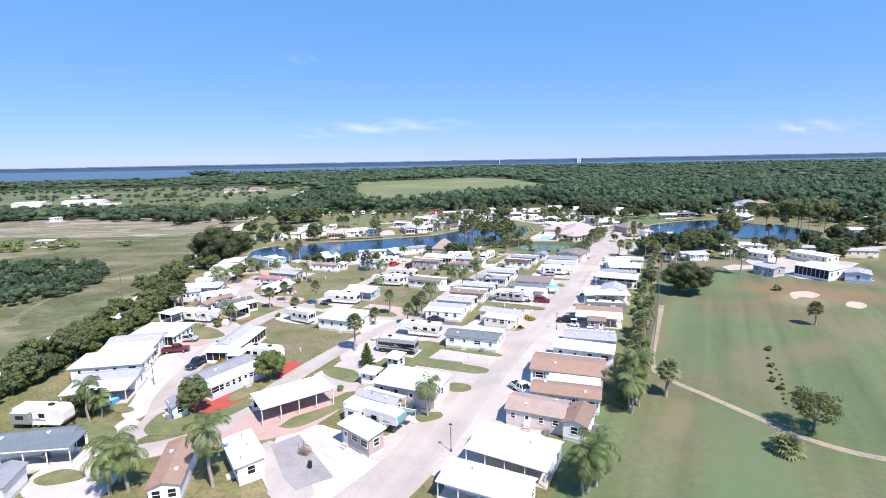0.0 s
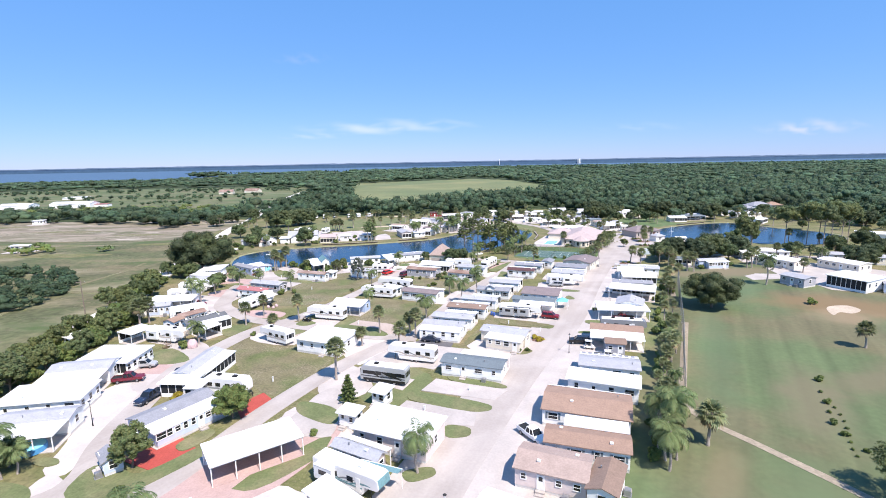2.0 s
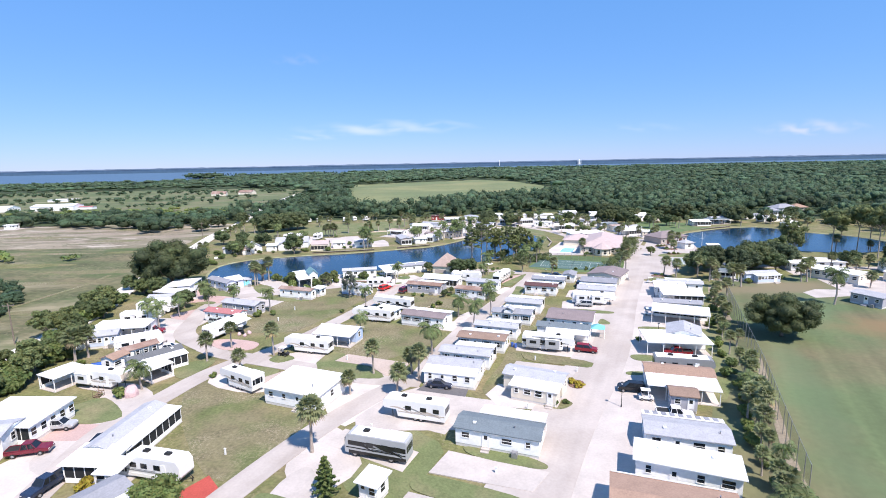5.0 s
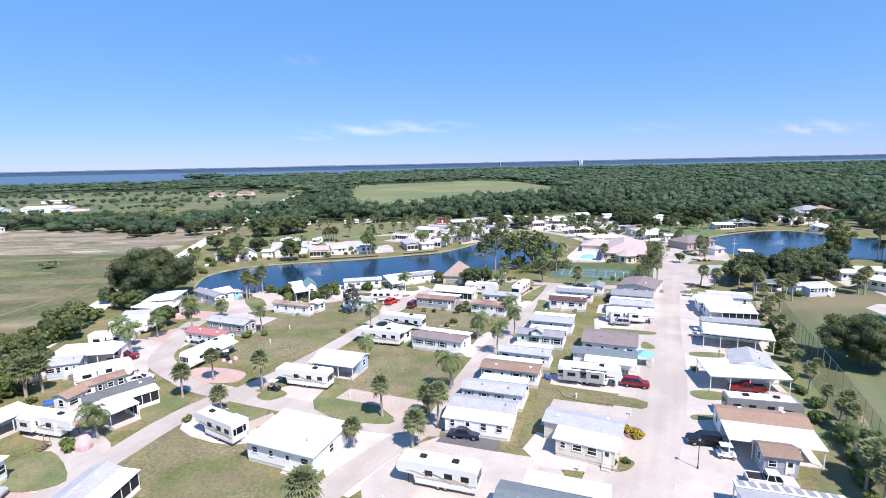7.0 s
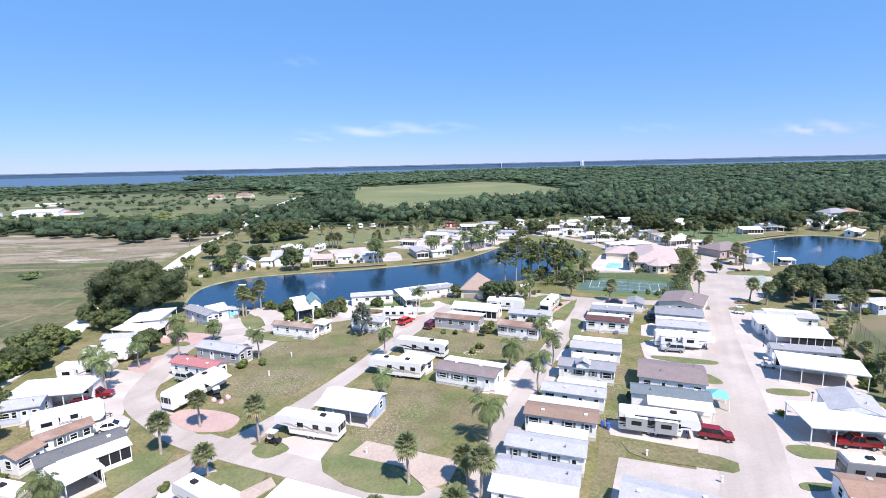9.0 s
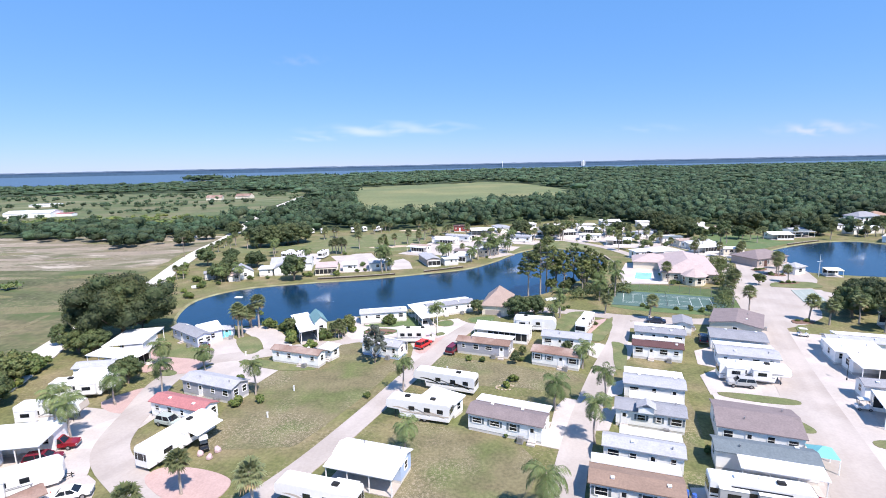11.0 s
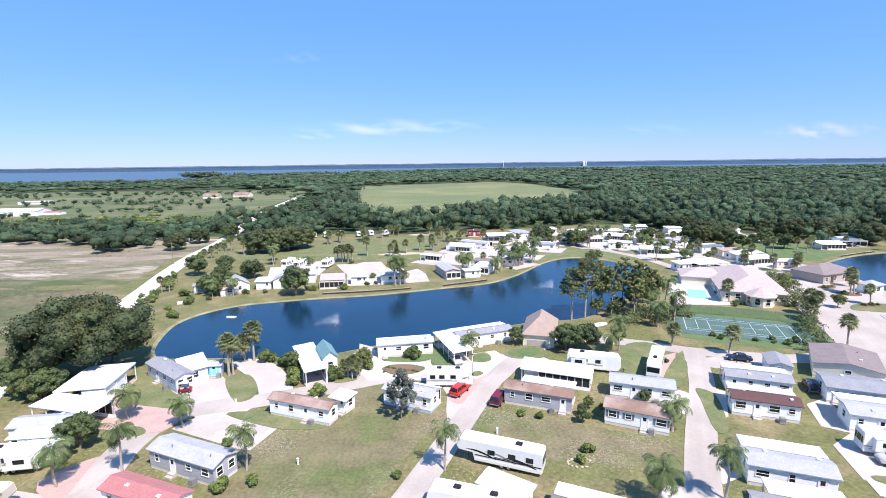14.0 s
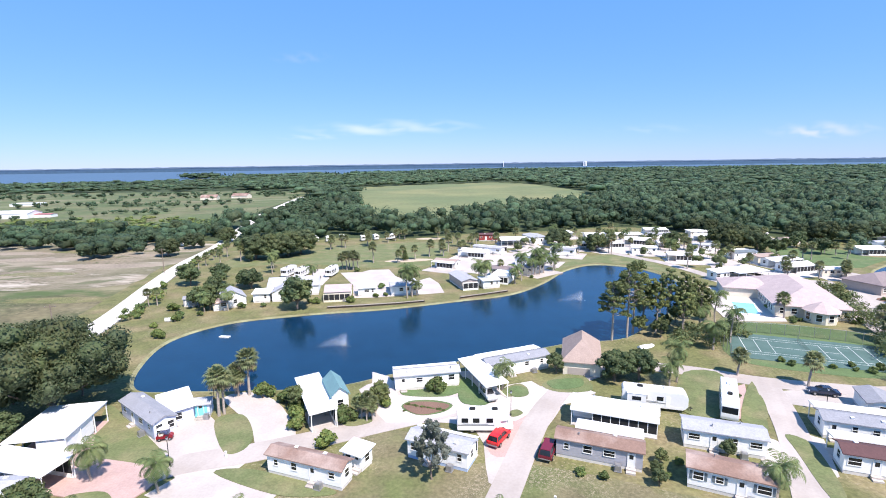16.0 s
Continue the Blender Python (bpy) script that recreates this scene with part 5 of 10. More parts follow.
        for i in range(k + 1):
            for yy in (c + 0.15, d - 0.15):
                post(ob, a + 0.15 + (L - 0.3) * i / k, yy, h - 0.06)
        part("beam", boxes((a, b, c + 0.08, c + 0.2, h - 0.2, h - 0.003)), M["white_paint"], ob)
        part("beam", boxes((a, b, d - 0.2, d - 0.08, h - 0.05, h + 0.15)), M["white_paint"], ob)
        if patio == "room":
            body(ob, a + L * 0.35, b - 0.2, 0.1, d - 0.25, h - 0.02, wm, name="wall")
            windows_along(ob, a + L * 0.35, b - 0.2, 0.1, 0, h, max(2, nwin - 1), seed)
        if patio == "screen":
            screen_wall(ob, a + 0.3, b - 0.3, d - 0.3, h - 0.01)
    return ob


def pad(x, y, rot, L, W, z=0.07, material="concrete", label="pale concrete driveway slab beside a home", soft=0):
    m = pose(x, y, 0, 0, 0, rot)
    return sheet("driveway", [(m @ Vector(p)).xy for p in ((-L / 2, -W / 2, 0), (L / 2, -W / 2, 0), (L / 2, W / 2, 0), (-L / 2, W / 2, 0))], z, M[material], label, "driveway")


def off(x, y, rot, u, v):
    """The place u along and v across from a turned one."""
    q = pose(x, y, 0, 0, 0, rot) @ Vector((u, v, 0))
    return q.x, q.y

# ---- homes, carports and sheds of the park ----
home(-60.1, 65.0, 6.0, 12.6, 4.4, 'port', 'slate', label='gray roofed carport beside a mobile home', name='carport', category='carport')
home(-62.1, 67.1, 11.3, 12.6, 3.6, 'gable', 'slate', 'white')
home(-58.0, 57.2, -76.6, 5.6, 3.7, 'gable', 'gray', 'white')
home(-63.8, 85.9, 11.0, 11.0, 9.4, 'combo_far', 'light_gray', 'white', patio='open', split=.45)
home(-68.7, 95.9, 9.4, 13.5, 7.3, 'flat', 'white', 'white', end=3)
home(-70.2, 105.2, 11.3, 11.1, 9.6, 'combo_far', 'light_gray', 'white', patio='open', h=3.3)
home(-42.6, 89.6, 57.5, 12.4, 8.2, 'combo_far', 'gray', 'sky_blue', patio='room', nwin=8, vents=1, label='long light blue mobile home with gray and white roofs')
home(-46.2, 78.1, -46.3, 3.8, 2.7, 'gable', 'gray', 'sky_blue', h=2.3, vents=0, nwin=1, name='shed', category='shed', label='small light blue shed with a gray roof')
home(-26.8, 79.6, 35.3, 12.5, 6.3, 'port', patio='screen', floor='pink_paving', h=3.0, name='carport', category='carport', label='long white carport with a dark screened room')
home(-36.8, 59.9, -75.0, 11.0, 4.0, 'gable', 'terracotta', 'white', end=2, label='long white mobile home with a terracotta roof')
home(-28.6, 62.7, -55.0, 8.4, 4.0, 'flat', 'white', 'white', nwin=3, vents=3)
home(-12.8, 67.4, -41.2, 6.9, 3.4, 'flat', 'white', 'taupe', h=3.2, nwin=2, vents=0, name='shed', category='shed', label='taupe garden shed with a flat white roof')
home(-11.1, 78.0, -29.4, 8.1, 3.7, 'combo', 'light_gray', 'taupe', patio='open')
home(-6.3, 83.4, -23.0, 12.3, 7.5, 'flat', 'white', 'pink_white', h=3.2, label='large white home under a flat white metal roof')
home(9.1, 62.7, -28.9, 12.1, 7.4, 'combo_far', 'white', 'white', patio='open', label='white mobile home under white metal roofs')
home(4.6, 55.2, -25.0, 11.8, 5.3, 'combo_far', 'white', 'white', patio='open', label='white mobile home under white metal roofs')
home(14.6, 73.8, -22.7, 9.4, 6.2, 'gable', 'tan', 'pink_white', rise=.8)
home(20.4, 70.5, 61.9, 7.0, 3.8, 'gable', 'brown', 'white', vents=1, nwin=2, name='home_annex', label='small annex with a brown roof')
home(21.0, 80.8, -17.7, 11.7, 8.7, 'combo', 'terracotta', 'white', shutters=True)
home(23.5, 89.7, -19.2, 13.6, 9.1, 'combo', 'terracotta', 'white', split=.9, patio='open', shutters=True, rise=.8)
home(28.7, 97.7, -22.4, 12.4, 4.6, 'flat', 'white', 'white', h=3.1)
ribbed_home = home(32.4, 105.9, -17.2, 11.2, 7.1, 'combo', 'light_gray', 'white', split=.7)
for k in range(9):
    part("roof_panel", prism([(1.85, 3.2), (3.35, 2.92), (3.35, 2.965), (1.85, 3.245)], -5.1 + 1.15 * k, -4.4 + 1.15 * k), M["roof_gray"], ribbed_home, "gray panel between white roof ribs")
home(39.6, 122.4, -16.9, 11.6, 9.6, 'combo_far', 'terracotta', 'white', patio='open', split=.45)
home(37.2, 116.4, -15.9, 4.4, 3.7, 'gable', 'brown', 'gray', vents=0, nwin=1, end=1, name='shed', category='shed', label='gray shed with a brown roof')
home(47.4, 141.1, -9.5, 12.8, 7.4, 'port', patio='room', label='white carport beside a white home', name='carport', category='carport')
home(51.0, 144.8, 65.6, 7.3, 7.0, 'gable', 'light_gray', 'white', h=3.2, rise=1.0, vents=2)
home(57.2, 159.3, -25.8, 12.9, 6.8, 'port', patio='screen', h=3.2, name='carport', category='carport', label='tall white carport with a screened room')
home(60.3, 167.7, -17.7, 12.0, 3.7, 'gable', 'gray', 'white')
home(66.1, 177.5, -13.4, 11.0, 7.2, 'combo_far', 'white', 'white', patio='screen')
home(66.1, 184.7, -18.6, 8.7, 6.7, 'flat', 'white', 'white')
home(71.4, 190.2, -19.3, 13.0, 7.2, 'combo', 'light_gray', 'white')
home(-68.7, 113.5, -2.8, 11.3, 8.9, 'flat', 'white', 'white', band=True, end=5, label='white home with a wide flat roof and dark screens')
home(-74.5, 130.1, 67.9, 6.3, 4.7, 'port', patio='screen', h=2.6, name='screen_house', category='screen room', label='flat roofed white screen room')
home(-60.4, 136.7, 47.5, 10.4, 6.4, 'combo_far', 'dark_gray', 'white', patio='screen', end=2, label='white home with a dark gray roof and screened room')
home(-58.8, 132.9, -35, 6.6, 4.4, 'port', h=2.6, name='carport', category='carport', label='small white carport roof on posts')
home(-67.3, 142.2, 51.6, 7.1, 2.9, 'gable', 'rust', 'white', shutters=True)
home(-69.0, 136.8, 75.7, 4.0, 3.6, 'gable', 'terracotta', 'white', nwin=1, vents=0, name='home_annex', label='low annex with a terracotta roof')
home(-80.7, 151.4, 19.1, 6.0, 5.2, 'gable', 'light_gray', 'sky_blue')
home(-79.5, 156.2, 8.5, 12.6, 6.9, 'port', patio='room', h=3.2, name='carport', category='carport', label='wide white carport with a home behind')
home(-84.8, 182.5, 6.4, 8.8, 6.8, 'combo_far', 'light_gray', 'white', patio='room')
home(-84.6, 189.0, -13.3, 12.1, 4.5, 'port', h=3.0, name='carport', category='carport', label='long white carport roof on slim posts')
home(-87.2, 198.7, -82.2, 11.0, 8.3, 'port', patio='room', floor='pink_paving', h=3.2, label='white home with a broad white metal roof')
home(-59.5, 167.1, -20.7, 11.5, 3.7, 'gable', 'red', 'white', rise=.6, end=2, label='white mobile home with a bright red metal roof')
home(-58.1, 175.4, -22.7, 12.4, 4.3, 'gable', 'light_gray', 'gray', rise=.6, end=2, label='gray mobile home with a pale gray roof')
home(-76.6, 203.5, -38.0, 12.9, 3.7, 'gable', 'gray', 'lavender', rise=.6, end=2, label='lavender blue home with a gray roof by the pond')
home(-73.5, 206.1, -55.9, 8.3, 4.9, 'flat', 'white', 'lavender', h=2.6)
home(-69.3, 206.6, 12, 3.2, 2.8, 'gable', 'light_gray', 'sky_blue', h=2.4, vents=0, nwin=0, end=0, panel='siding_turquoise', name='shed', category='shed', label='pale blue shed with a turquoise door')
home(-46.9, 189.5, -20.4, 12.0, 3.0, 'gable', 'rust', 'white', rise=.5, label='pale pink mobile home with a rusty brown roof')
home(-40.8, 191.9, -27.9, 3.6, 3.0, 'flat', 'white', 'white', h=2.4, nwin=1, vents=0, name='shed', category='shed', label='small white flat roofed shed')
home(-50.7, 207.7, -65.1, 14.9, 4.2, 'port', patio='screen', h=3.0, name='carport', category='carport', label='long white carport beside a teal roofed cottage')
home(-47.3, 208.3, -65.9, 7.3, 3.1, 'gable', 'teal', 'white', h=4.0, rise=1.2, vents=0, nwin=2, name='cottage', category='cottage', label='tall cottage with a pale teal roof')
home(-32.3, 217.2, 10.0, 12.4, 4.9, 'combo', 'light_gray', 'white', split=.6, patio='room', label='white pond side home with a pale roof')
home(-21.8, 216.2, -70.8, 13.4, 4.3, 'port', h=2.8, patio='open', name='carport', category='carport', label='long white carport by the pond')
home(-15.2, 223.7, 21.6, 14.0, 6.3, 'combo', 'gray', 'white')
home(-29.1, 193.6, -23.8, 9.5, 4.7, 'combo', 'light_gray', 'white', split=.7, rise=.6, skirt='siding_blue', label='white and light blue home with a pale gray roof')
home(-2.2, 201.7, -21.8, 13.1, 5.5, 'combo_far', 'white', 'white', patio='screen')
home(-6.8, 194.2, -21.1, 11.8, 6.7, 'combo', 'rust', 'gray', split=.45, patio='room', label='gray mobile home with a rusty brown roof')
home(11.2, 195.3, -19.9, 10.8, 4.3, 'gable', 'light_gray', 'white')
home(6.9, 186.0, -25.3, 9.9, 4.2, 'gable', 'rust', 'white', shutters=True, label='white mobile home with a rusty brown roof')
home(33.0, 198.3, -20.2, 10.6, 6.9, 'combo', 'gray', 'white')
home(28.9, 189.9, -20.5, 9.9, 6.6, 'combo', 'maroon', 'white', split=.5, label='white mobile home with a dark maroon roof')
home(20.9, 172.7, -20.3, 10.0, 7.7, 'combo', 'light_gray', 'white', nwin=2)
dormer_home = home(16.5, 163.7, -20.5, 10.3, 7.6, 'combo', 'gray', 'white', shutters=True, split=.5)
part('dormer', prism([(-4.25, 2.95), (-2.6, 3.42), (-2.6, 3.9), (-4.25, 3.9)], -1.7, 0.5), M['siding_white'], dormer_home)
part('dormer_roof', side_prism([(-2.0, 3.75), (-0.6, 4.5), (0.8, 3.75), (0.8, 3.87), (-0.6, 4.62), (-2.0, 3.87)], -4.5, -2.3), M['roof_light_gray'], dormer_home)
home(11.2, 153.1, -20.4, 10.4, 6.3, 'combo', 'light_gray', 'white')
home(7.3, 145.6, -19.0, 10.8, 6.8, 'combo', 'brown', 'white', split=.56, patio='open', shutters=True, rise=.45)
home(3.4, 137.5, -19.2, 10.7, 7.2, 'combo', 'light_gray', 'white', split=.52, rise=.45, shutters=True)
home(0.1, 128.8, -17.3, 10.5, 7.4, 'combo_far', 'light_gray', 'white', patio='room')
home(41.2, 204.4, 66.9, 6.4, 4.2, 'gable', 'gray', 'white', h=2.6, vents=0, nwin=1, name='shed', category='shed', label='small white shed with a gray roof')
home(54.2, 204.3, 56.5, 12.2, 10.8, 'gable', 'mauve', 'cream', rise=.9)
home(47.6, 193.2, -22.5, 10.9, 6.9, 'gable', 'gray', 'white')
home(44.3, 184.8, -20.9, 10.9, 8.2, 'combo', 'light_gray', 'white', split=.6)
home(29.8, 158.2, -22.0, 11.0, 8.8, 'gable', 'mauve', 'white', rise=.9, label='wide home with a mauve brown shingle roof')
home(25.4, 148.7, -19.6, 12.0, 6.9, 'combo_far', 'slate', 'white', patio='open')
home(13.9, 122.8, -25.9, 11.0, 8.2, 'combo_far', 'light_gray', 'cream', patio='room')
home(6.8, 108.5, -19.7, 12.5, 8.1, 'combo', 'slate', 'white', split=.55, patio='open', label='white home with slate and white roofs')
home(-26.1, 122.4, -21.9, 11.6, 8.6, 'flat', 'white', 'white', h=3.1, nwin=3, label='square white building with a flat white roof')
home(-10.5, 96.0, -26.0, 3.2, 3.2, 'flat', 'white', 'white', h=2.5, nwin=1, vents=0, name='shed', category='shed', label='small white flat roofed shed')
home(-26.2, 150.2, -18.5, 10.0, 6.6, 'combo_far', 'white', 'blue', patio='open', label='blue home under white metal roofs')
home(-5.8, 162.3, -24.0, 12.0, 7.2, 'combo', 'mauve', 'white', split=.55, shutters=True, patio='room', rise=.6, label='white mobile home with a mauve brown roof and shutters')
home(-16.2, 167.6, -34.7, 6.5, 3.1, 'flat', 'white', 'white', h=2.6, nwin=1, vents=0, name='shed', category='shed', label='low white flat roofed addition')
home(-47.6, 109.1, 85.5, 12.8, 6.5, 'combo_far', 'light_gray', 'white', patio='screen')
home(-48.4, 101.6, -5, 6.6, 4.6, 'flat', 'white', 'white', h=2.6, band=True, end=3, vents=0, name='screen_porch', category='porch', label='flat roofed porch with dark screens before a home')
home(-44.5, 99.4, -5, 3.2, 3.6, 'port', h=2.5, name='carport', category='carport', label='small white porch roof on posts')
home(-14.6, 88.6, -23.0, 3.6, 2.8, 'flat', 'white', 'white', h=2.6, nwin=1, vents=0, name='home_annex', category='annex', label='small white box annex beside the large home')

# ---- woods ----
def woods(name, region, holes, spacing, height, crown, quads, leaf, material, label, seed, floor=0.25, low=0.5, full=2, tall=(0.75, 1.2)):
    """Many trees joined in one mesh: crowns of leaf clumps in several lobes on short trunks."""
    r = np.random.default_rng(seed)
    lo, hi = np.min(region, 0), np.max(region, 0)
    n = int((hi - lo).prod() / spacing ** 2)
    pts = lo + r.random((n, 2)) * (hi - lo)
    ok = inside(pts, region)
    for hole in holes:
        ok &= ~inside(pts, hole)
    pts = pts[ok]
    k = len(pts)
    hgt = height * r.uniform(*tall, k)
    rad = crown * r.uniform(0.65, 1.45, k)
    q = quads
    lobes = 6
    la = r.uniform(0, 6.283, (k, lobes))
    lr = r.uniform(0.15, 0.6, (k, lobes)) * rad[:, None]
    lc = np.stack([pts[:, :1] + lr * np.cos(la), pts[:, 1:] + lr * np.sin(la), hgt[:, None] * r.uniform(low, 0.82, (k, lobes))], -1)
    pick = r.integers(0, lobes, (k, q))
    d = r.normal(size=(k, q, 3))
    d[..., 2] = np.abs(d[..., 2]) * 1.1 - 0.35
    d /= np.linalg.norm(d, axis=-1, keepdims=True)
    size = np.stack([rad * 0.62, rad * 0.62, hgt * 0.3], -1)[:, None, :]
    c = lc[np.arange(k)[:, None], pick] + d * size * r.uniform(0.7, 1.05, (k, q, 1))
    nrm = d + r.normal(scale=0.28, size=d.shape)
    nrm /= np.linalg.norm(nrm, axis=-1, keepdims=True)
    v, f = leaf_cards(c.reshape(-1, 3), nrm.reshape(-1, 3), leaf)
    if full:
        # inner crowns: uneven rounded masses, so that no daylight falls between the clumps
        tv, tf = ROUND[full]
        m = 2
        wob = r.uniform(0.66, 1.1, (k, m, len(tv), 1))
        w = (lc[:, :m, None, :] + tv[None, None] * wob * size[:, :, None, :] * 0.87).reshape(-1, 3)
        g = (tf[None] + np.arange(k * m)[:, None, None] * len(tv)).reshape(-1, 4) + len(v)
        v, f = np.concatenate([v, w]), np.concatenate([f, g])
    v[:, 2] = np.maximum(v[:, 2], floor)
    me = cards_mesh(name, v, f, M[material])
    me.polygons.foreach_set("use_smooth", np.ones(len(f), dtype=bool))
    ob = new(name, me)
    return tagged(ob, label, "woods", kind="stuff")


WOOD_EDGE = [(-170, 396), (-150, 407), (-136, 404), (-107, 393), (-91, 412), (-69, 416), (-46, 405), (-30, 412), (-11, 422), (6, 414), (36, 426), (73, 440), (91, 438), (111, 410), (124, 392), (147, 394), (160, 374), (182, 372), (200, 384), (232, 380), (250, 358), (290, 345), (420, 320), (560, 312)]
WOOD_FRONT = WOOD_EDGE + [(580, 372), (420, 380), (290, 405), (250, 425), (200, 455), (120, 470), (60, 490), (-20, 475), (-90, 462), (-150, 452), (-180, 440)]
WOOD_NEAR = [(-180, 440), (-150, 452), (-90, 462), (-20, 475), (60, 490), (120, 470), (200, 455), (250, 425), (290, 405), (420, 380), (580, 372), (640, 700), (560, 720), (-140, 720), (-190, 560)]
WOOD_LEFT = [(-620, 400), (-380, 385), (-278, 392), (-244, 372), (-211, 349), (-193, 345), (-177, 349), (-167, 359), (-164, 368), (-163, 396), (-160, 398), (-170, 432), (-215, 440), (-300, 446), (-620, 468)]
TRACK_SIDE = [(-176, 478), (-120, 478), (-132, 560), (-176, 800), (-226, 800)]
TRACK_GAP = [(-157, 396), (-145, 396), (-150, 430), (-178, 556), (-208, 790), (-222, 790), (-191, 556), (-163, 440)]
VILLA_GAP = [(212, 366), (228, 370), (262, 380), (272, 398), (250, 402), (212, 396)]
woods("woods_front", WOOD_FRONT, [FIELD, TRACK_GAP, VILLA_GAP], 7.6, 9.5, 5.0, 140, 0.6, "leaf_wood", "dense dark green oak woods behind the park", 10, low=0.3, full=3)
woods("woods_near", WOOD_NEAR, [FIELD, TRACK_GAP, TRACK_SIDE], 9.8, 11, 6.0, 62, 0.9, "leaf_wood", "dense dark green oak woods behind the park", 11)
woods("woods_left", WOOD_LEFT, [TRACK_GAP], 9.2, 8.2, 6.0, 120, 0.62, "leaf_wood", "belt of dark green trees beyond the pasture", 12, low=0.3, full=3)
woods("woods_middle", [(-200, 720), (560, 720), (640, 700), (1400, 700), (1900, 1700), (-700, 1700), (-420, 1010), (-240, 900)], [FIELD, TRACK_GAP], 24, 11, 14.0, 44, 1.7, "leaf_wood", "dark green woods round the far field", 13)
woods("woods_left_far", [(-1500, 960), (-900, 940), (-420, 970), (-300, 1000), (-600, 1560), (-820, 1500), (-1000, 1400), (-1500, 1290)], [], 25, 9, 13.6, 18, 2.0, "leaf_wood", "dark green woods towards the lagoon", 14)
woods("woods_far", [(-700, 1700), (1900, 1700), (2600, 1300), (4500, 2300), (2500, 2480), (1500, 2680), (700, 3050), (300, 3080), (-60, 2780), (-420, 2500), (-740, 2200), (-850, 1900)], [], 64, 11, 42, 12, 6.5, "leaf_wood", "far woods reaching towards the horizon", 15)
woods("woods_east", [(640, 330), (1400, 330), (2600, 1300), (1400, 700), (640, 700)], [], 24, 10, 14.8, 20, 2.0, "leaf_wood", "woods east of the golf course", 16)
woods("meadow_trees", [(-800, 520), (-215, 490), (-240, 880), (-800, 920)], [], 58, 5.0, 3.2, 60, 0.8, "leaf_wood", "scattered trees in the meadow", 17)
woods("meadow_thickets", [(-420, 560), (-330, 570), (-240, 540), (-226, 600), (-250, 640), (-420, 620)], [], 27, 4.2, 3.6, 50, 0.8, "leaf_wood", "low thickets in the meadow", 26, low=0.25)
woods("meadow_row", [(-640, 640), (-250, 655), (-240, 690), (-640, 668)], [], 15, 5.5, 3.6, 40, 0.9, "leaf_wood", "row of trees across the meadow", 27, low=0.3)
woods("meadow_edge", [(-760, 800), (-330, 770), (-245, 800), (-240, 860), (-760, 870)], [], 22, 6.0, 4.4, 40, 1.1, "leaf_wood", "trees at the far edge of the meadow", 28, low=0.3)
woods("hall_trees", [(-440, 506), (-362, 510), (-366, 532), (-440, 526)], [], 11, 5.2, 4.0, 60, 0.8, "leaf_wood", "trees before the white halls", 31, low=0.25)
woods("belt_brush", [(-420, 470), (-300, 448), (-212, 442), (-186, 452), (-192, 500), (-250, 520), (-420, 500)], [], 9, 3.6, 3.4, 60, 0.6, "leaf_shrub", "bright green brush behind the tree belt", 29, low=0.25)
woods("track_side_brush", TRACK_SIDE, [TRACK_GAP], 8, 4.2, 3.2, 50, 0.7, "leaf_wood", "low brush beside the far sand track", 30, low=0.25)
woods("pasture_scrub", [(-330, 290), (-160, 275), (-190, 220), (-330, 190)], [], 16, 3, 3.0, 60, 1.0, "leaf_shrub", "low shrubs in the pasture", 18)

woods("far_point_trees", [(-1000, 1920), (-930, 1900), (-905, 1910), (-880, 1895), (-720, 1885), (-740, 1980), (-1000, 2040)], [], 34, 19, 24, 24, 5.0, "leaf_wood", "dark wooded point standing out into the lagoon", 25, low=0.3)

# far shore and the sky's edge
def far_shore():
    bm = bmesh.new()
    box(bm, -5000, 5000, 4800, 4810, -2, 33)
    tagged(mesh_object("far_water_backdrop", bm, M["lagoon"]), "far lagoon water below the opposite shore", "backdrop", kind="structure")
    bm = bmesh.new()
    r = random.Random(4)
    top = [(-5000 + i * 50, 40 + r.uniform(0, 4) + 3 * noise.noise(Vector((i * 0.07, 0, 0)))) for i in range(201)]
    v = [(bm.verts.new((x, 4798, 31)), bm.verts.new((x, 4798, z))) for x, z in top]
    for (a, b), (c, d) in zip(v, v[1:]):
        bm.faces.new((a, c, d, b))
    tagged(mesh_object("far_shore_backdrop", bm, M["far_shore"]), "line of the opposite shore, haze put into its blue green colour", "backdrop", kind="structure")


# distance haze is mixed into this bluish shore colour
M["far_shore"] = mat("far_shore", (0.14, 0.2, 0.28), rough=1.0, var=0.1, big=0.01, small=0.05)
far_shore()


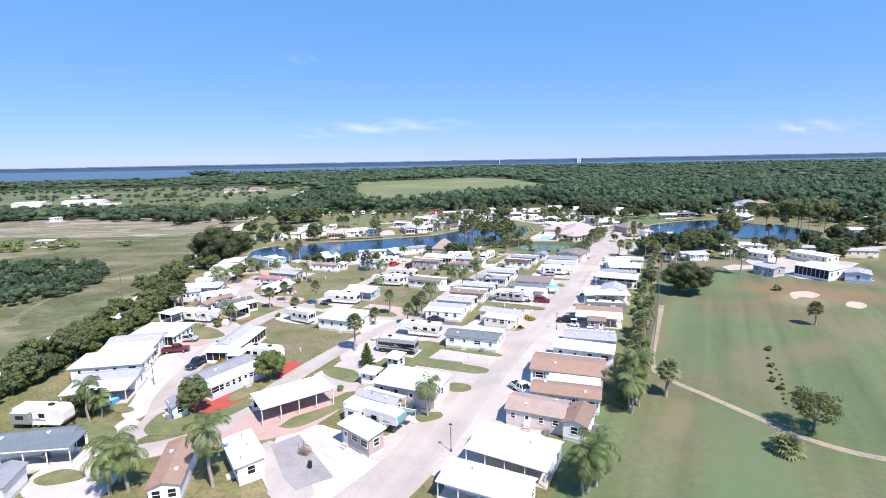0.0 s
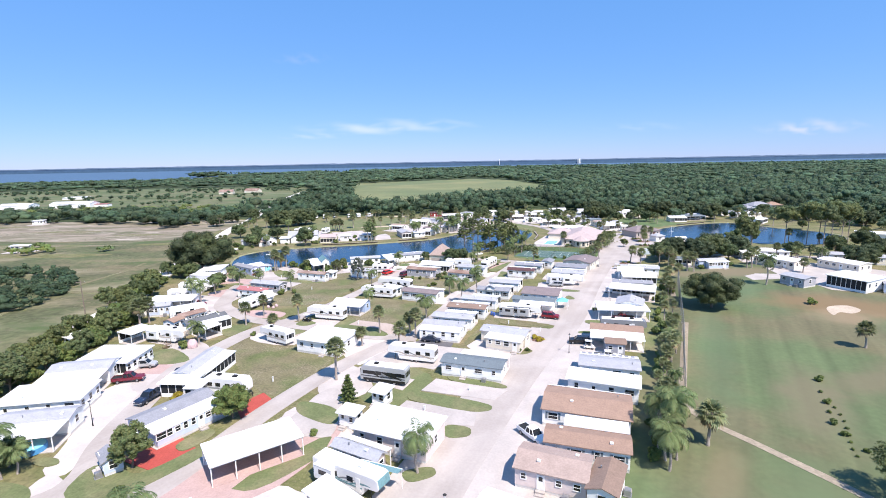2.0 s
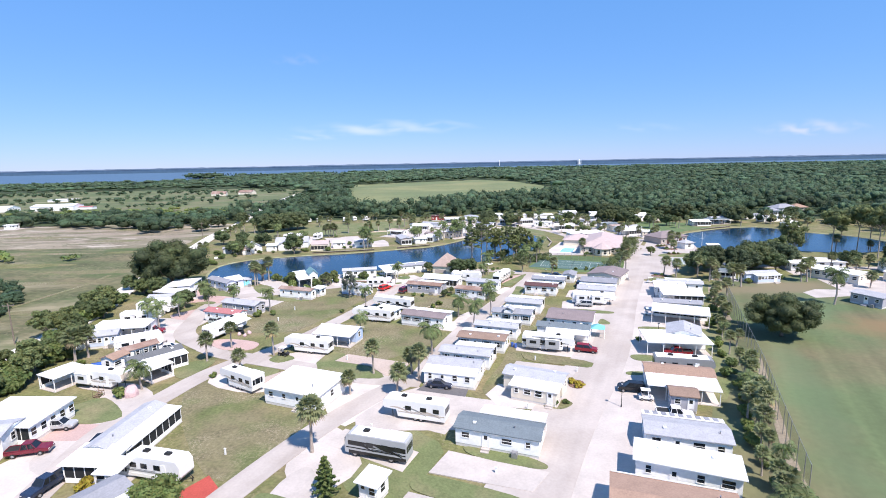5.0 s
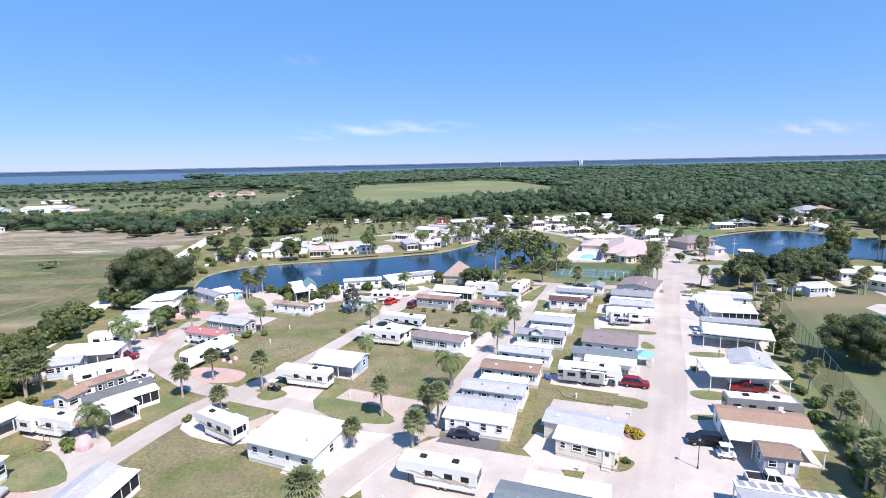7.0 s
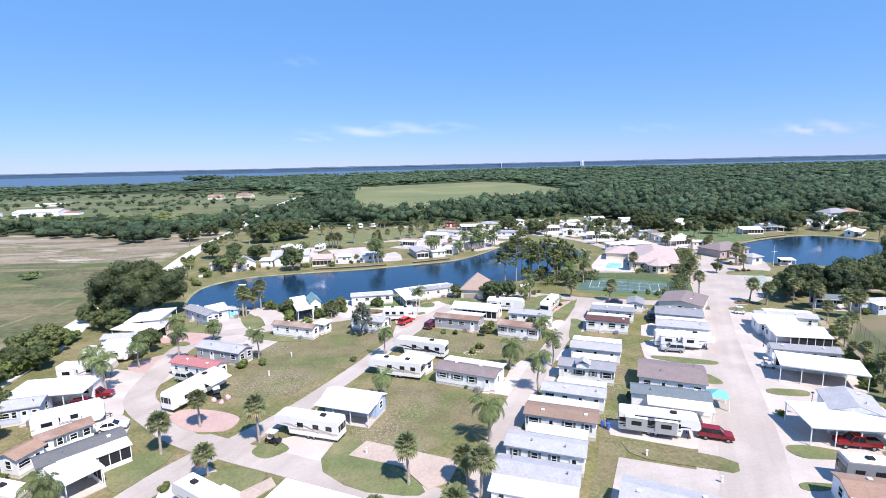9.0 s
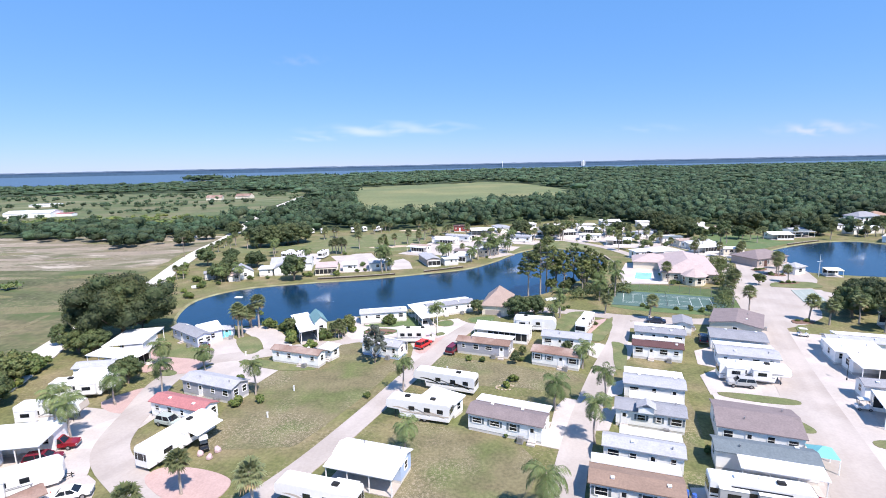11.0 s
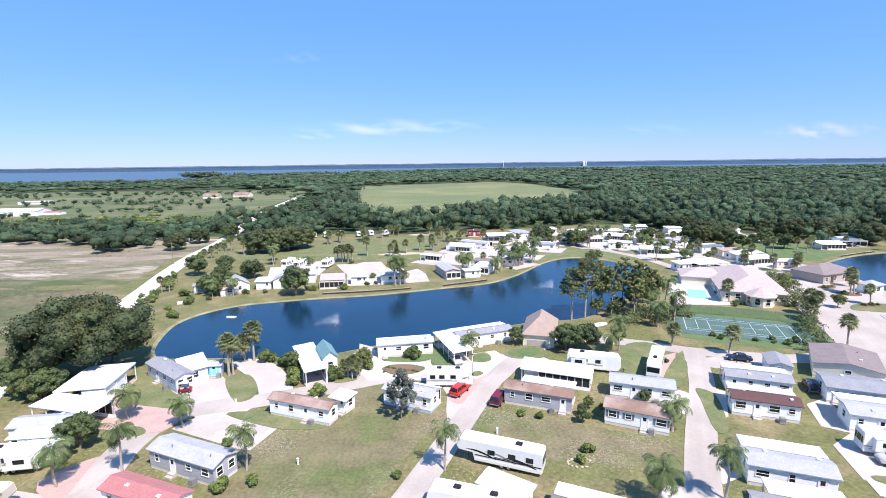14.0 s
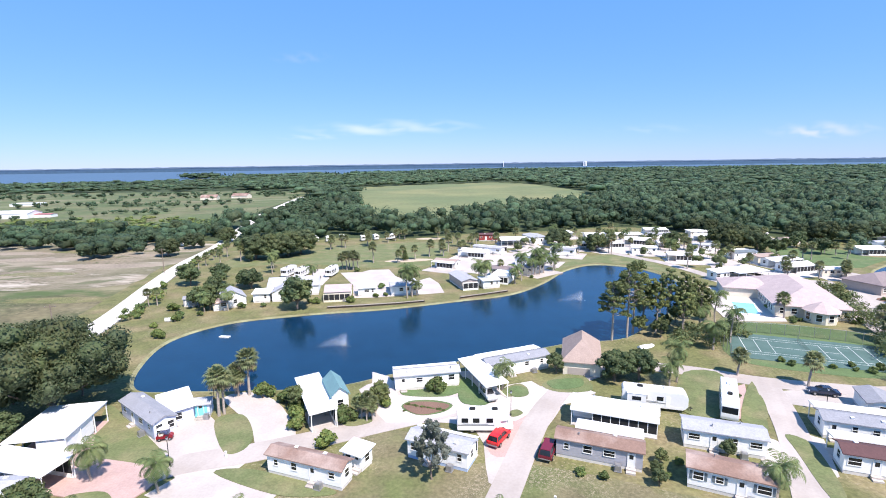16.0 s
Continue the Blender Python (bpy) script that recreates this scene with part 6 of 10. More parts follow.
# thin bright clouds low in the sky; emission stands in for sunlight on them
def cloud(x, z, w, h, seed, dense, tint=(0.88, 0.88, 0.95)):
    m = bpy.data.materials.new("cloud")
    m.use_nodes = True
    n, l = m.node_tree.nodes, m.node_tree.links
    b = n.new("ShaderNodeEmission")
    b.inputs["Color"].default_value, b.inputs["Strength"].default_value = (*tint, 1), 0.95
    tc, no, gr, mp = n.new("ShaderNodeTexCoord"), n.new("ShaderNodeTexNoise"), n.new("ShaderNodeTexGradient"), n.new("ShaderNodeMapping")
    gr.gradient_type = "SPHERICAL"
    mp.inputs["Location"].default_value, mp.inputs["Scale"].default_value = (-1, -1, -1), (2, 2, 2)
    l.new(tc.outputs["Generated"], mp.inputs["Vector"])
    l.new(mp.outputs[0], gr.inputs["Vector"])
    st = n.new("ShaderNodeMapping")
    st.inputs["Scale"].default_value = (0.0016, 0.0, 0.007)
    no.inputs["Scale"].default_value, no.inputs["Detail"].default_value = 1.0, 1.2
    l.new(tc.outputs["Object"], st.inputs["Vector"])
    l.new(st.outputs[0], no.inputs["Vector"])
    k = n.new("ShaderNodeMath")
    k.operation = "MULTIPLY"
    l.new(gr.outputs["Fac"], k.inputs[0])
    l.new(no.outputs[0], k.inputs[1])
    rg = n.new("ShaderNodeMapRange")
    rg.interpolation_type = "SMOOTHSTEP"
    rg.inputs["From Min"].default_value, rg.inputs["From Max"].default_value, rg.inputs["To Max"].default_value = 0.02, 0.62, dense
    l.new(k.outputs[0], rg.inputs["Value"])
    tr, mx = n.new("ShaderNodeBsdfTransparent"), n.new("ShaderNodeMixShader")
    l.new(rg.outputs[0], mx.inputs[0])
    l.new(tr.outputs[0], mx.inputs[1])
    l.new(b.outputs[0], mx.inputs[2])
    l.new(mx.outputs[0], n["Material Output"].inputs[0])
    bm = bmesh.new()
    r = random.Random(seed)
    rows = [[bm.verts.new((w * (i / 12 - 0.5), 30 * math.sin(i + j) + r.uniform(-8, 8), h * (j / 4 - 0.5))) for i in range(13)] for j in range(5)]
    for a, c in zip(rows, rows[1:]):
        for i in range(12):
            bm.faces.new((a[i], a[i + 1], c[i + 1], c[i]))
    ob = mesh_object("cloud_backdrop", bm, m)
    ob.matrix_basis = pose(x, 4700, z)
    ob.visible_shadow = False
    return tagged(ob, "thin white wisp of cloud above the horizon", "cloud", kind="structure")


cloud(-520, 372, 2100, 190, 1, 0.5)
cloud(-1180, 300, 900, 90, 2, 0.2)
cloud(3420, 300, 1350, 200, 3, 0.4, (0.95, 0.84, 0.86))
cloud(-1260, 985, 700, 150, 4, 0.09, (0.9, 0.8, 0.86))
cloud(1900, 330, 1300, 130, 5, 0.1)

# ---- plants ----
def grow_together(bm):
    """Ties loose limbs to the first piece with small hidden faces inside the wood."""
    bm.verts.ensure_lookup_table()
    seen, groups = set(), []
    for v in bm.verts:
        if v in seen:
            continue
        stack, g = [v], []
        seen.add(v)
        while stack:
            k = stack.pop()
            g.append(k)
            for e in k.link_edges:
                o = e.other_vert(k)
                if o not in seen:
                    seen.add(o)
                    stack.append(o)
        groups.append(g)
    done = groups[:1]
    for g in groups[1:]:
        base = [v for h in done for v in h]
        a = min(g, key=lambda v: min((v.co - w.co).length_squared for w in base[:60]))
        near = sorted(base, key=lambda w: (w.co - a.co).length_squared)[:2]
        bm.faces.new((a, *near))
        done.append(g)
    return bm


def palm_fan(name, trunk_h, seed, n=38, leaf=1.05, dead=6):
    """A cabbage palm: a stout trunk and a round head of fan leaves."""
    r = random.Random(seed)
    ob = new(name)
    bm = bmesh.new()
    lean = Vector((r.uniform(-0.4, 0.4), r.uniform(-0.4, 0.4), 0))
    pts = [Vector((0, 0, -0.05)) + lean * (i / 5) ** 2 + Vector((0, 0, trunk_h * i / 5)) for i in range(6)]
    for i, (p, q) in enumerate(zip(pts, pts[1:])):
        tube(bm, p, q, 0.2 - 0.012 * i + (0.04 if i == 0 else 0), 0.19 - 0.012 * i, 9)
    tube(bm, pts[-1], pts[-1] + Vector((0, 0, 0.5)), 0.24, 0.1, 8)
    part("trunk", grow_together(bm), M["bark_pale"], ob)
    top = pts[-1] + Vector((0, 0, 0.25))
    for nm, count, material, lo, hi in (("crown", n, "leaf_palm", -0.55, 1.4), ("dead_fronds", dead, "leaf_dry", -1.0, -0.5)):
        v, f = [], []
        for i in range(count):
            az, el = i * 2.39996 + r.uniform(-0.2, 0.2), lo + (hi - lo) * ((i + 0.5) / count) ** 0.8
            d = Vector((math.cos(az) * math.cos(el), math.sin(az) * math.cos(el), math.sin(el)))
            side = Vector((-math.sin(az), math.cos(az), 0))
            up = side.cross(d) * -1
            hub = top + d * leaf * r.uniform(0.75, 1.0)
            k = len(v)
            w = 0.035
            v += [top - side * w, top + side * w, hub + side * w, hub - side * w]
            f.append((k, k + 1, k + 2, k + 3))
            for j in range(11):
                a = radians(-100 + 20 * j)
                ray = (d * math.cos(a) + side * math.sin(a))
                ln = leaf * (1.0 - 0.22 * abs(math.sin(a))) * r.uniform(0.9, 1.1)
                cross = (side * math.cos(a) - d * math.sin(a)) * ln * 0.12
                midp = hub + ray * ln * 0.55 + up * 0.05
                tip = hub + ray * ln - Vector((0, 0, ln * r.uniform(0.18, 0.4)))
                k = len(v)
                v += [hub, midp + cross, tip, midp - cross]
                f.append((k, k + 1, k + 2, k + 3))
        share(nm, cards_mesh(nm, [tuple(p) for p in v], f, M[material]), ob, Matrix())
    return ob


def palm_feather(name, trunk_h, seed, n=24, length=3.1):
    """A queen palm: a slim gray trunk and arching feather fronds."""
    r = random.Random(seed)
    ob = new(name)
    bm = bmesh.new()
    pts = [Vector((0.12 * math.sin(i), 0.1 * math.cos(i * 1.3), trunk_h * i / 5 - 0.05)) for i in range(6)]
    for i, (p, q) in enumerate(zip(pts, pts[1:])):
        tube(bm, p, q, 0.19 - 0.016 * i, 0.18 - 0.016 * i, 8)
    tube(bm, pts[-1], pts[-1] + Vector((0, 0, 0.8)), 0.13, 0.05, 8)
    part("trunk", grow_together(bm), M["bark_pale"], ob)
    v, f = [], []
    for i in range(n):
        az = i * 2.39996 + r.uniform(-0.25, 0.25)
        el = radians(r.choice((75, 60, 45, 30, 12, -5, -20)))
        out = Vector((math.cos(az), math.sin(az), 0))
        side = Vector((-math.sin(az), math.cos(az), 0))
        ln = length * r.uniform(0.85, 1.1)
        p, ang = pts[-1] + Vector((0, 0, 0.6)), el
        seg = 13
        for j in range(seg):
            d = out * math.cos(ang) + Vector((0, 0, math.sin(ang)))
            q = p + d * ln / seg
            k = len(v)
            v += [p - side * 0.03, p + side * 0.03, q + side * 0.03, q - side * 0.03]
            f.append((k, k + 1, k + 2, k + 3))
            if j > 0:
                lf = ln * 0.26 * math.sin(math.pi * min(0.95, (j + 1.5) / (seg + 1.5)))
                for s in (-1, 1):
                    for h in (0, 0.33, 0.67):
                        b = p.lerp(q, h)
                        tip = b + side * s * lf * r.uniform(0.75, 1.0) + d * lf * 0.5 - Vector((0, 0, lf * r.uniform(0.45, 1.0)))
                        m = b.lerp(tip, 0.5) + Vector((0, 0, lf * 0.1))
                        k = len(v)
                        v += [b - d * 0.015, m - d * 0.042, tip, m + d * 0.042]
                        f.append((k, k + 1, k + 2, k + 3))
            p = q
            ang -= radians(6.5 + 5.0 * j / seg * 2)
    share("crown", cards_mesh("crown", [tuple(p) for p in v], f, M["leaf_queen"]), ob, Matrix())
    return ob


def leafy_tree(name, h, rad, seed, material="leaf_oak", leaves=3200, leaf=0.5, limbs=7, trunk=0.3, bole=0.3, lobes=16, flat=0.6, bark="bark", low=None, full=False, lobe=(0.17, 0.32)):
    """A broad tree: tapered trunk, spreading limbs, a crown of leaf clumps in uneven lobes with gaps."""
    r = random.Random(seed)
    ob = new(name)
    bm = bmesh.new()
    fork = Vector((r.uniform(-0.2, 0.2), r.uniform(-0.2, 0.2), h * bole))
    tube(bm, (0, 0, -0.1), fork, trunk, trunk * 0.75, 10)
    clumps = []
    base = bole if low is None else low
    zc, zr = h * (base + 1.0) / 2, h * (1.0 - base) / 2
    for i in range(lobes):
        az, el = i * 2.39996 + r.uniform(-0.4, 0.4), math.asin(max(-0.95, min(0.95, 1.05 - 1.8 * (i + 0.5) / lobes)))
        s = rad * r.uniform(*lobe)
        k = r.uniform(0.4, 0.86)
        c = Vector((rad * k * math.cos(el) * math.cos(az), rad * k * math.cos(el) * math.sin(az), zc + zr * k * math.sin(el)))
        c.z = max(c.z, h * (0.18 if low is None else 0.12))
        clumps.append((*c, s, s * r.uniform(0.8, 1.1), s * flat * r.uniform(0.75, 1.1)))
        if i % max(1, lobes // limbs) == 0:
            mid = fork.lerp(c, 0.55) + Vector((0, 0, -0.05 * h))
            tube(bm, fork, mid, trunk * 0.45, trunk * 0.28, 7)
            tube(bm, mid, c, trunk * 0.28, trunk * 0.1, 6)
    part("trunk", grow_together(bm), M[bark], ob)
    if full:
        share("crown", lobed_crown("crown", clumps, leaves, leaf, material), ob, Matrix())
    else:
        p, n = clump_points(clumps, leaves, 0.25)
        v, f = leaf_cards(p, n, leaf)
        share("crown", cards_mesh("crown", v, f, M[material]), ob, Matrix())
    return ob


def shrub(name, h, rad, seed, material="leaf_shrub", leaves=620, leaf=0.22):
    r = random.Random(seed)
    ob = new(name)
    bm = bmesh.new()
    for i in range(4):
        tube(bm, (0, 0, -0.05), (r.uniform(-0.4, 0.4) * rad, r.uniform(-0.4, 0.4) * rad, h * 0.6), 0.05, 0.02, 5)
    part("stem", grow_together(bm), M["bark"], ob)
    cl = [(r.uniform(-0.5, 0.5) * rad, r.uniform(-0.5, 0.5) * rad, h * r.uniform(0.35, 0.7), rad * r.uniform(0.4, 0.65), rad * r.uniform(0.4, 0.65), h * r.uniform(0.25, 0.36)) for _ in range(6)]
    me = lobed_crown("foliage", [(*c[:3], *(0.8 * q for q in c[3:])) for c in cl], leaves, leaf, material)
    share("foliage", me, ob, Matrix())
    return ob


def pine(name, h, seed):
    """A tall slash pine: a bare trunk and open tufts high up."""
    r = random.Random(seed)
    ob = new(name)
    bm = bmesh.new()
    tube(bm, (0, 0, -0.1), (0.1, 0.1, h * 0.55), 0.26, 0.2, 9)
    tube(bm, (0.1, 0.1, h * 0.55), (0.0, 0.3, h * 0.97), 0.2, 0.06, 8)
    cl = []
    for i in range(58):
        z = h * r.uniform(0.45, 0.97)
        az, rr = i * 2.4, (1.1 - z / h) * h * 0.33 * r.uniform(0.6, 1.2) + 0.5
        c = Vector((rr * math.cos(az), rr * math.sin(az), z + 0.3))
        tube(bm, (0.05, 0.15, z - 0.6), c, 0.06, 0.03, 5)
        s = r.uniform(0.5, 1.05)
        cl.append((*c, s, s, s * 0.5))
    part("trunk", grow_together(bm), M["bark_pale"], ob)
    p, n = clump_points(cl, 6400, 0.15)
    v, f = leaf_cards(p, n, 0.24, 2.2)
    share("crown", cards_mesh("crown", v, f, M["leaf_pine"]), ob, Matrix())
    return ob


def conifer(name, h, rad, seed, material="leaf_shrub"):
    """A pointed dark conifer with tiers of drooping boughs."""
    r = random.Random(seed)
    ob = new(name)
    bm = bmesh.new()
    tube(bm, (0, 0, -0.1), (0, 0, h * 0.98), 0.14, 0.02, 8)
    part("trunk", bm, M["bark"], ob)
    cl = []
    for tier in range(10):
        t = (tier + 0.4) / 10.4
        reach = rad * (1.05 - t) * r.uniform(0.88, 1.08)
        boughs = 7 if tier < 7 else 5
        for b in range(boughs):
            az = 6.2832 * (b + 0.5 * (tier % 2)) / boughs + r.uniform(-0.12, 0.12)
            for q in (0.25, 0.5, 0.75, 1.0):
                w = 0.1 + 0.14 * reach * (1.15 - q)
                cl.append((reach * q * math.cos(az), reach * q * math.sin(az), h * (0.08 + 0.9 * t) + 0.12 * reach * q * q, w + 0.1, w + 0.1, 0.1))
    p, n = clump_points(cl, 4200, 0.2)
    v, f = leaf_cards(p, n, 0.17, 2.0)
    share("crown", cards_mesh("crown", v, f, M[material]), ob, Matrix())
    return ob


FANS = [palm_fan("cabbage_palm", h, s) for h, s in ((3.6, 1), (4.4, 2), (5.2, 3))]
FEATHERS = [palm_feather("queen_palm", h, s) for h, s in ((3.8, 4), (4.7, 5), (5.8, 6))]
OAKS = [leafy_tree("oak_tree", 7.5, 4.4, s, leaves=3400, leaf=0.34, lobes=34, bole=0.2, low=0.1, full=True, lobe=(0.16, 0.3), flat=0.8) for s in (21, 22, 23)]
BIGOAKS = [leafy_tree("live_oak", h, rad, s, "leaf_live", leaves=n, leaf=lf, lobes=96, limbs=11, trunk=0.55, bole=0.16, flat=0.8, low=0.06, full=True, lobe=(0.12, 0.25)) for h, rad, s, n, lf in ((10.5, 8.0, 26, 9000, 0.42), (14.5, 11.4, 27, 30000, 0.3))]
LIGHTS = [leafy_tree("broadleaf_tree", 5.0, 2.4, s, "leaf_light", 2300, 0.24, lobes=26, bole=0.22, trunk=0.14, full=True, lobe=(0.18, 0.32), flat=0.9) for s in (24, 25)]
SHRUBS = [shrub("shrub", 1.6, 1.1, s) for s in (31, 32, 33)]
FAR_OAKS = [leafy_tree("oak_tree", 7.5, 4.4, s, leaves=1800, leaf=0.46, lobes=30, bole=0.2, low=0.1, full=True, lobe=(0.17, 0.32), flat=0.8) for s in (41, 42, 43)]
FAR_LIGHTS = [leafy_tree("broadleaf_tree", 5.0, 2.4, s, "leaf_light", 1000, 0.36, lobes=22, bole=0.22, trunk=0.14, full=True, lobe=(0.18, 0.32), flat=0.9) for s in (44, 45)]
USED = set()


def plant(pool, x, y, size, label, category, group="", which=None):
    """Sets a copy of one of the pool at a place; the first use takes the template itself."""
    k = which if which is not None else int(abs(x * 7 + y * 13)) % len(pool)
    src = pool[k]
    m = pose(x, y, 0, 0, 0, (x * 57 + y * 91) % 360) @ Matrix.Scale(size, 4)
    if src.name not in USED:
        USED.add(src.name)
        src.matrix_basis = m
        ob = src
    else:
        ob = copy_thing(src, m @ Matrix.Diagonal((1 / src.scale.x, 1 / src.scale.y, 1 / src.scale.z, 1)))
    return tagged(ob, label, category, group)


def fan_palms(places, size=1.0):
    for x, y in places:
        plant(FANS, x, y, size * (0.9 + 0.25 * ((x * 3 + y) % 1)), "cabbage palm with a round head of fan leaves", "palm", "palms of the park")


def queen_palms(places, size=1.0):
    for x, y in places:
        plant(FEATHERS, x, y, size * (0.9 + 0.25 * ((x * 3 + y) % 1)), "queen palm with arching feathery green fronds", "palm", "palms of the park")


def oaks(places, size=1.0):
    for x, y in places:
        plant(OAKS if y < 235 else FAR_OAKS, x, y, size * (0.85 + 0.4 * ((x * 3 + y) % 1)), "spreading dark green oak tree", "tree", "trees of the park")


def light_trees(places, size=1.0):
    for x, y in places:
        plant(LIGHTS if y < 235 else FAR_LIGHTS, x, y, size * (0.85 + 0.4 * ((x * 3 + y) % 1)), "small light green broadleaf tree", "tree", "trees of the park")


def shrubs(places, size=1.0):
    for x, y in places:
        plant(SHRUBS, x, y, size * (0.75 + 0.5 * ((x * 3 + y) % 1)), "rounded green garden shrub", "shrub", "shrubs of the park")


def big_oaks(places, size=1.0, which=None):
    for x, y in places:
        plant(BIGOAKS, x, y, size * (0.92 + 0.16 * ((x * 3 + y) % 1)), "broad live oak with a wide dark crown", "tree", "trees of the park", which)

# ---- plants in their places ----
M["leaf_gum"] = foliage_mat("leaf_gum", (0.2, 0.235, 0.19), alt=(0.26, 0.29, 0.245), through_light=0.4)
fan_palms([(-51.8, 139.9), (-42.5, 134.6), (-38.6, 142.6), (-49.7, 147.2), (-15.5, 132.0), (-18.5, 123.5), (-10.1, 123.2), (-6.5, 128.3), (-8.0, 131.5)])
fan_palms([(-66.9, 214.0), (-64.2, 213.4), (-66.4, 206.0), (-66.0, 213.0), (-65.8, 206.6)], 1.16)
fan_palms([(27.4, 218.8), (37.2, 213.6), (38.8, 81.4), (91.8, 117.0)], 1.15)
fan_palms([(82.2, 182.6), (92.2, 192.3), (86.5, 200.3), (84, 192)], 1.1)
fan_palms([(-117.3, 341), (-114.1, 343.2), (-66.9, 320.2), (-64.4, 320), (-66.6, 324), (-69, 322), (-58.3, 333.7), (-48, 333), (-46.1, 338.3), (-41, 339), (-35.1, 346), (-30, 355), (-93.7, 364), (-84.2, 368), (-80, 375), (-78, 373), (-67.7, 379), (-50, 398), (-53, 401), (-14.1, 296.5), (-128, 352), (-26.5, 359), (-28.7, 346.4), (-58.2, 388.6), (-54.7, 393.4), (-31.7, 399.5), (-21.6, 372.2), (-66.9, 376), (-84.2, 369), (-62.8, 321.5), (-24, 384), (-14, 380), (-12, 376), (-27, 396)], 1.2)
fan_palms([(86.6, 347.7), (83.8, 330.3), (89.2, 315.5), (90.2, 296), (120.6, 330.9), (100.4, 295), (106, 290.5), (88, 365.7), (138.9, 336.7), (146.1, 338), (137.6, 341.3), (136.5, 327.5), (59.6, 252.8), (84, 352), (66, 352), (73, 357), (57, 365), (46, 349)], 1.1)
queen_palms([(2.3, 167.0), (10.8, 167.9), (5.8, 157.0), (11.6, 183.7), (-23.5, 174.6), (-50.6, 174.9), (-75.8, 189.0), (-65.4, 186.4), (-67.5, 174.8), (-73.1, 159.8), (-18.2, 214.1), (12.7, 215.0), (14.5, 216.2)])
queen_palms([(-42.1, 57.8), (-31.4, 58.6), (-44.5, 60), (-44.0, 57.4)], 1.3)
queen_palms([(-60.2, 76.2), (-58.8, 77.4)], 0.95)
oaks([(-64.5, 77.6), (-61.5, 79.0)], 0.6)
queen_palms([(-3.4, 76.0), (-4.4, 141.2), (-21.6, 154.8), (-77.3, 162.5), (-74.5, 172)])
queen_palms([(-40.2, 277.5), (-38.6, 279.2), (-16.6, 294.5), (-15, 291.8), (-1.3, 298.6), (-4.4, 293.6), (3.4, 305), (4.9, 307), (6.6, 307.4), (8.6, 310), (13.2, 313.5), (14.6, 317), (20, 246), (33, 244), (36, 236), (40, 250), (30, 232), (-97.6, 325)], 1.25)
r = random.Random(40)
# dense row of palms and shrubs along the golf fence
for i in range(50):
    t = (i + r.uniform(-0.3, 0.3)) / 49
    px, py = 31.5 + 46.5 * t + r.uniform(-1.6, 1.6), 79 + 102 * t + r.uniform(-1.0, 1.0)
    if t > 0.5 and i % 2:
        continue
    (fan_palms if r.random() < 0.78 else queen_palms)([(px, py)], r.uniform(0.62, 0.95))
for i in range(24):
    t = i / 23
    shrubs([(30.5 + 47 * t + r.uniform(-2.2, 1.6), 78 + 104 * t + r.uniform(-1, 1))], r.uniform(0.9, 1.5))
queen_palms([(31, 78), (33, 80.5), (34.5, 83.5), (32.5, 83), (36, 87), (30.5, 75.5)] + [(17.7, 56.3), (19.1, 57.6), (16.8, 55.6)], 1.2)
# hedge of trees and brush between the park and the sand track
for i in range(70):
    t = (i + r.uniform(-0.3, 0.3)) / 69
    hy = 62 + 128 * t
    hx = -82.5 - 11 * max(0.0, t - 0.42) ** 0.8 + r.uniform(-2.4, 2.4)
    k = r.random()
    if hy > 152:
        hx = -96.5 - 0.16 * (hy - 152) + r.uniform(-2, 2)
        k *= 0.5
    if k < 0.42:
        shrubs([(hx, hy)], r.uniform(1.4, 2.6))
    elif k < 0.82:
        light_trees([(hx, hy)], r.uniform(0.95, 1.35))
    else:
        oaks([(hx, hy)], r.uniform(0.5, 0.78))
for i in range(34):
    t = (i + r.uniform(-0.4, 0.4)) / 33
    hx, hy = -89.6 - 1.5 * t + r.uniform(-1.6, 0.8), 88 + 62 * t
    k = r.random()
    (shrubs if k < 0.5 else light_trees)([(hx, hy)], r.uniform(1.6, 2.5) if k < 0.5 else r.uniform(0.7, 1.05))
oaks([(-98.8, 170), (-95.5, 172), (-81, 119), (-89, 143), (-97, 163)], 0.72)
light_trees([(-103.4, 231.6), (-97.3, 228)], 0.6)
fan_palms([(-79.5, 143.5), (-80.5, 141)], 1.35)
# the great oak by the pond and other broad trees
big_oaks([(-95.8, 208)], 1.12, 1)
oaks([(-95, 214), (-107, 203), (-101, 199), (-105, 211)], 0.85)
shrubs([(-97, 227), (-103, 237.5), (-98.4, 244.5), (-101, 257), (-107, 267.5)], 1.7)
big_oaks([(95, 217), (112.5, 219), (104, 213), (124, 221)], 0.95, 0)
oaks([(88, 211.5), (116, 212)], 1.1)
big_oaks([(156, 196), (188, 232), (200, 224)], 0.86, 0)
oaks([(4, 219), (8, 217.6)], 0.74)
oaks([(-71.3, 267.6)], 1.15)
big_oaks([(-112, 345), (-106, 347), (-100, 352), (-96, 358)], 1.2, 0)
big_oaks([(-158, 357), (-156, 378), (-189, 429), (-148, 398), (28.4, 371), (42, 355), (114, 409), (113.8, 350), (160, 373)], 0.85, 0)
oaks([(-100, 361), (-107, 352), (-116, 350), (-93.8, 292), (-98, 296), (-112, 309), (-117.7, 298), (-146, 392)], 0.9)
big_oaks([(174, 368), (232, 330), (246, 300), (152, 378), (190, 380), (262, 338), (206, 396), (118, 400), (106, 356), (120, 368)], 0.95, 0)
oaks([(80, 362), (136, 356), (168, 380), (104, 368), (128, 378), (190, 372), (262, 340), (276, 320), (230, 300), (236, 270)], 1.25)
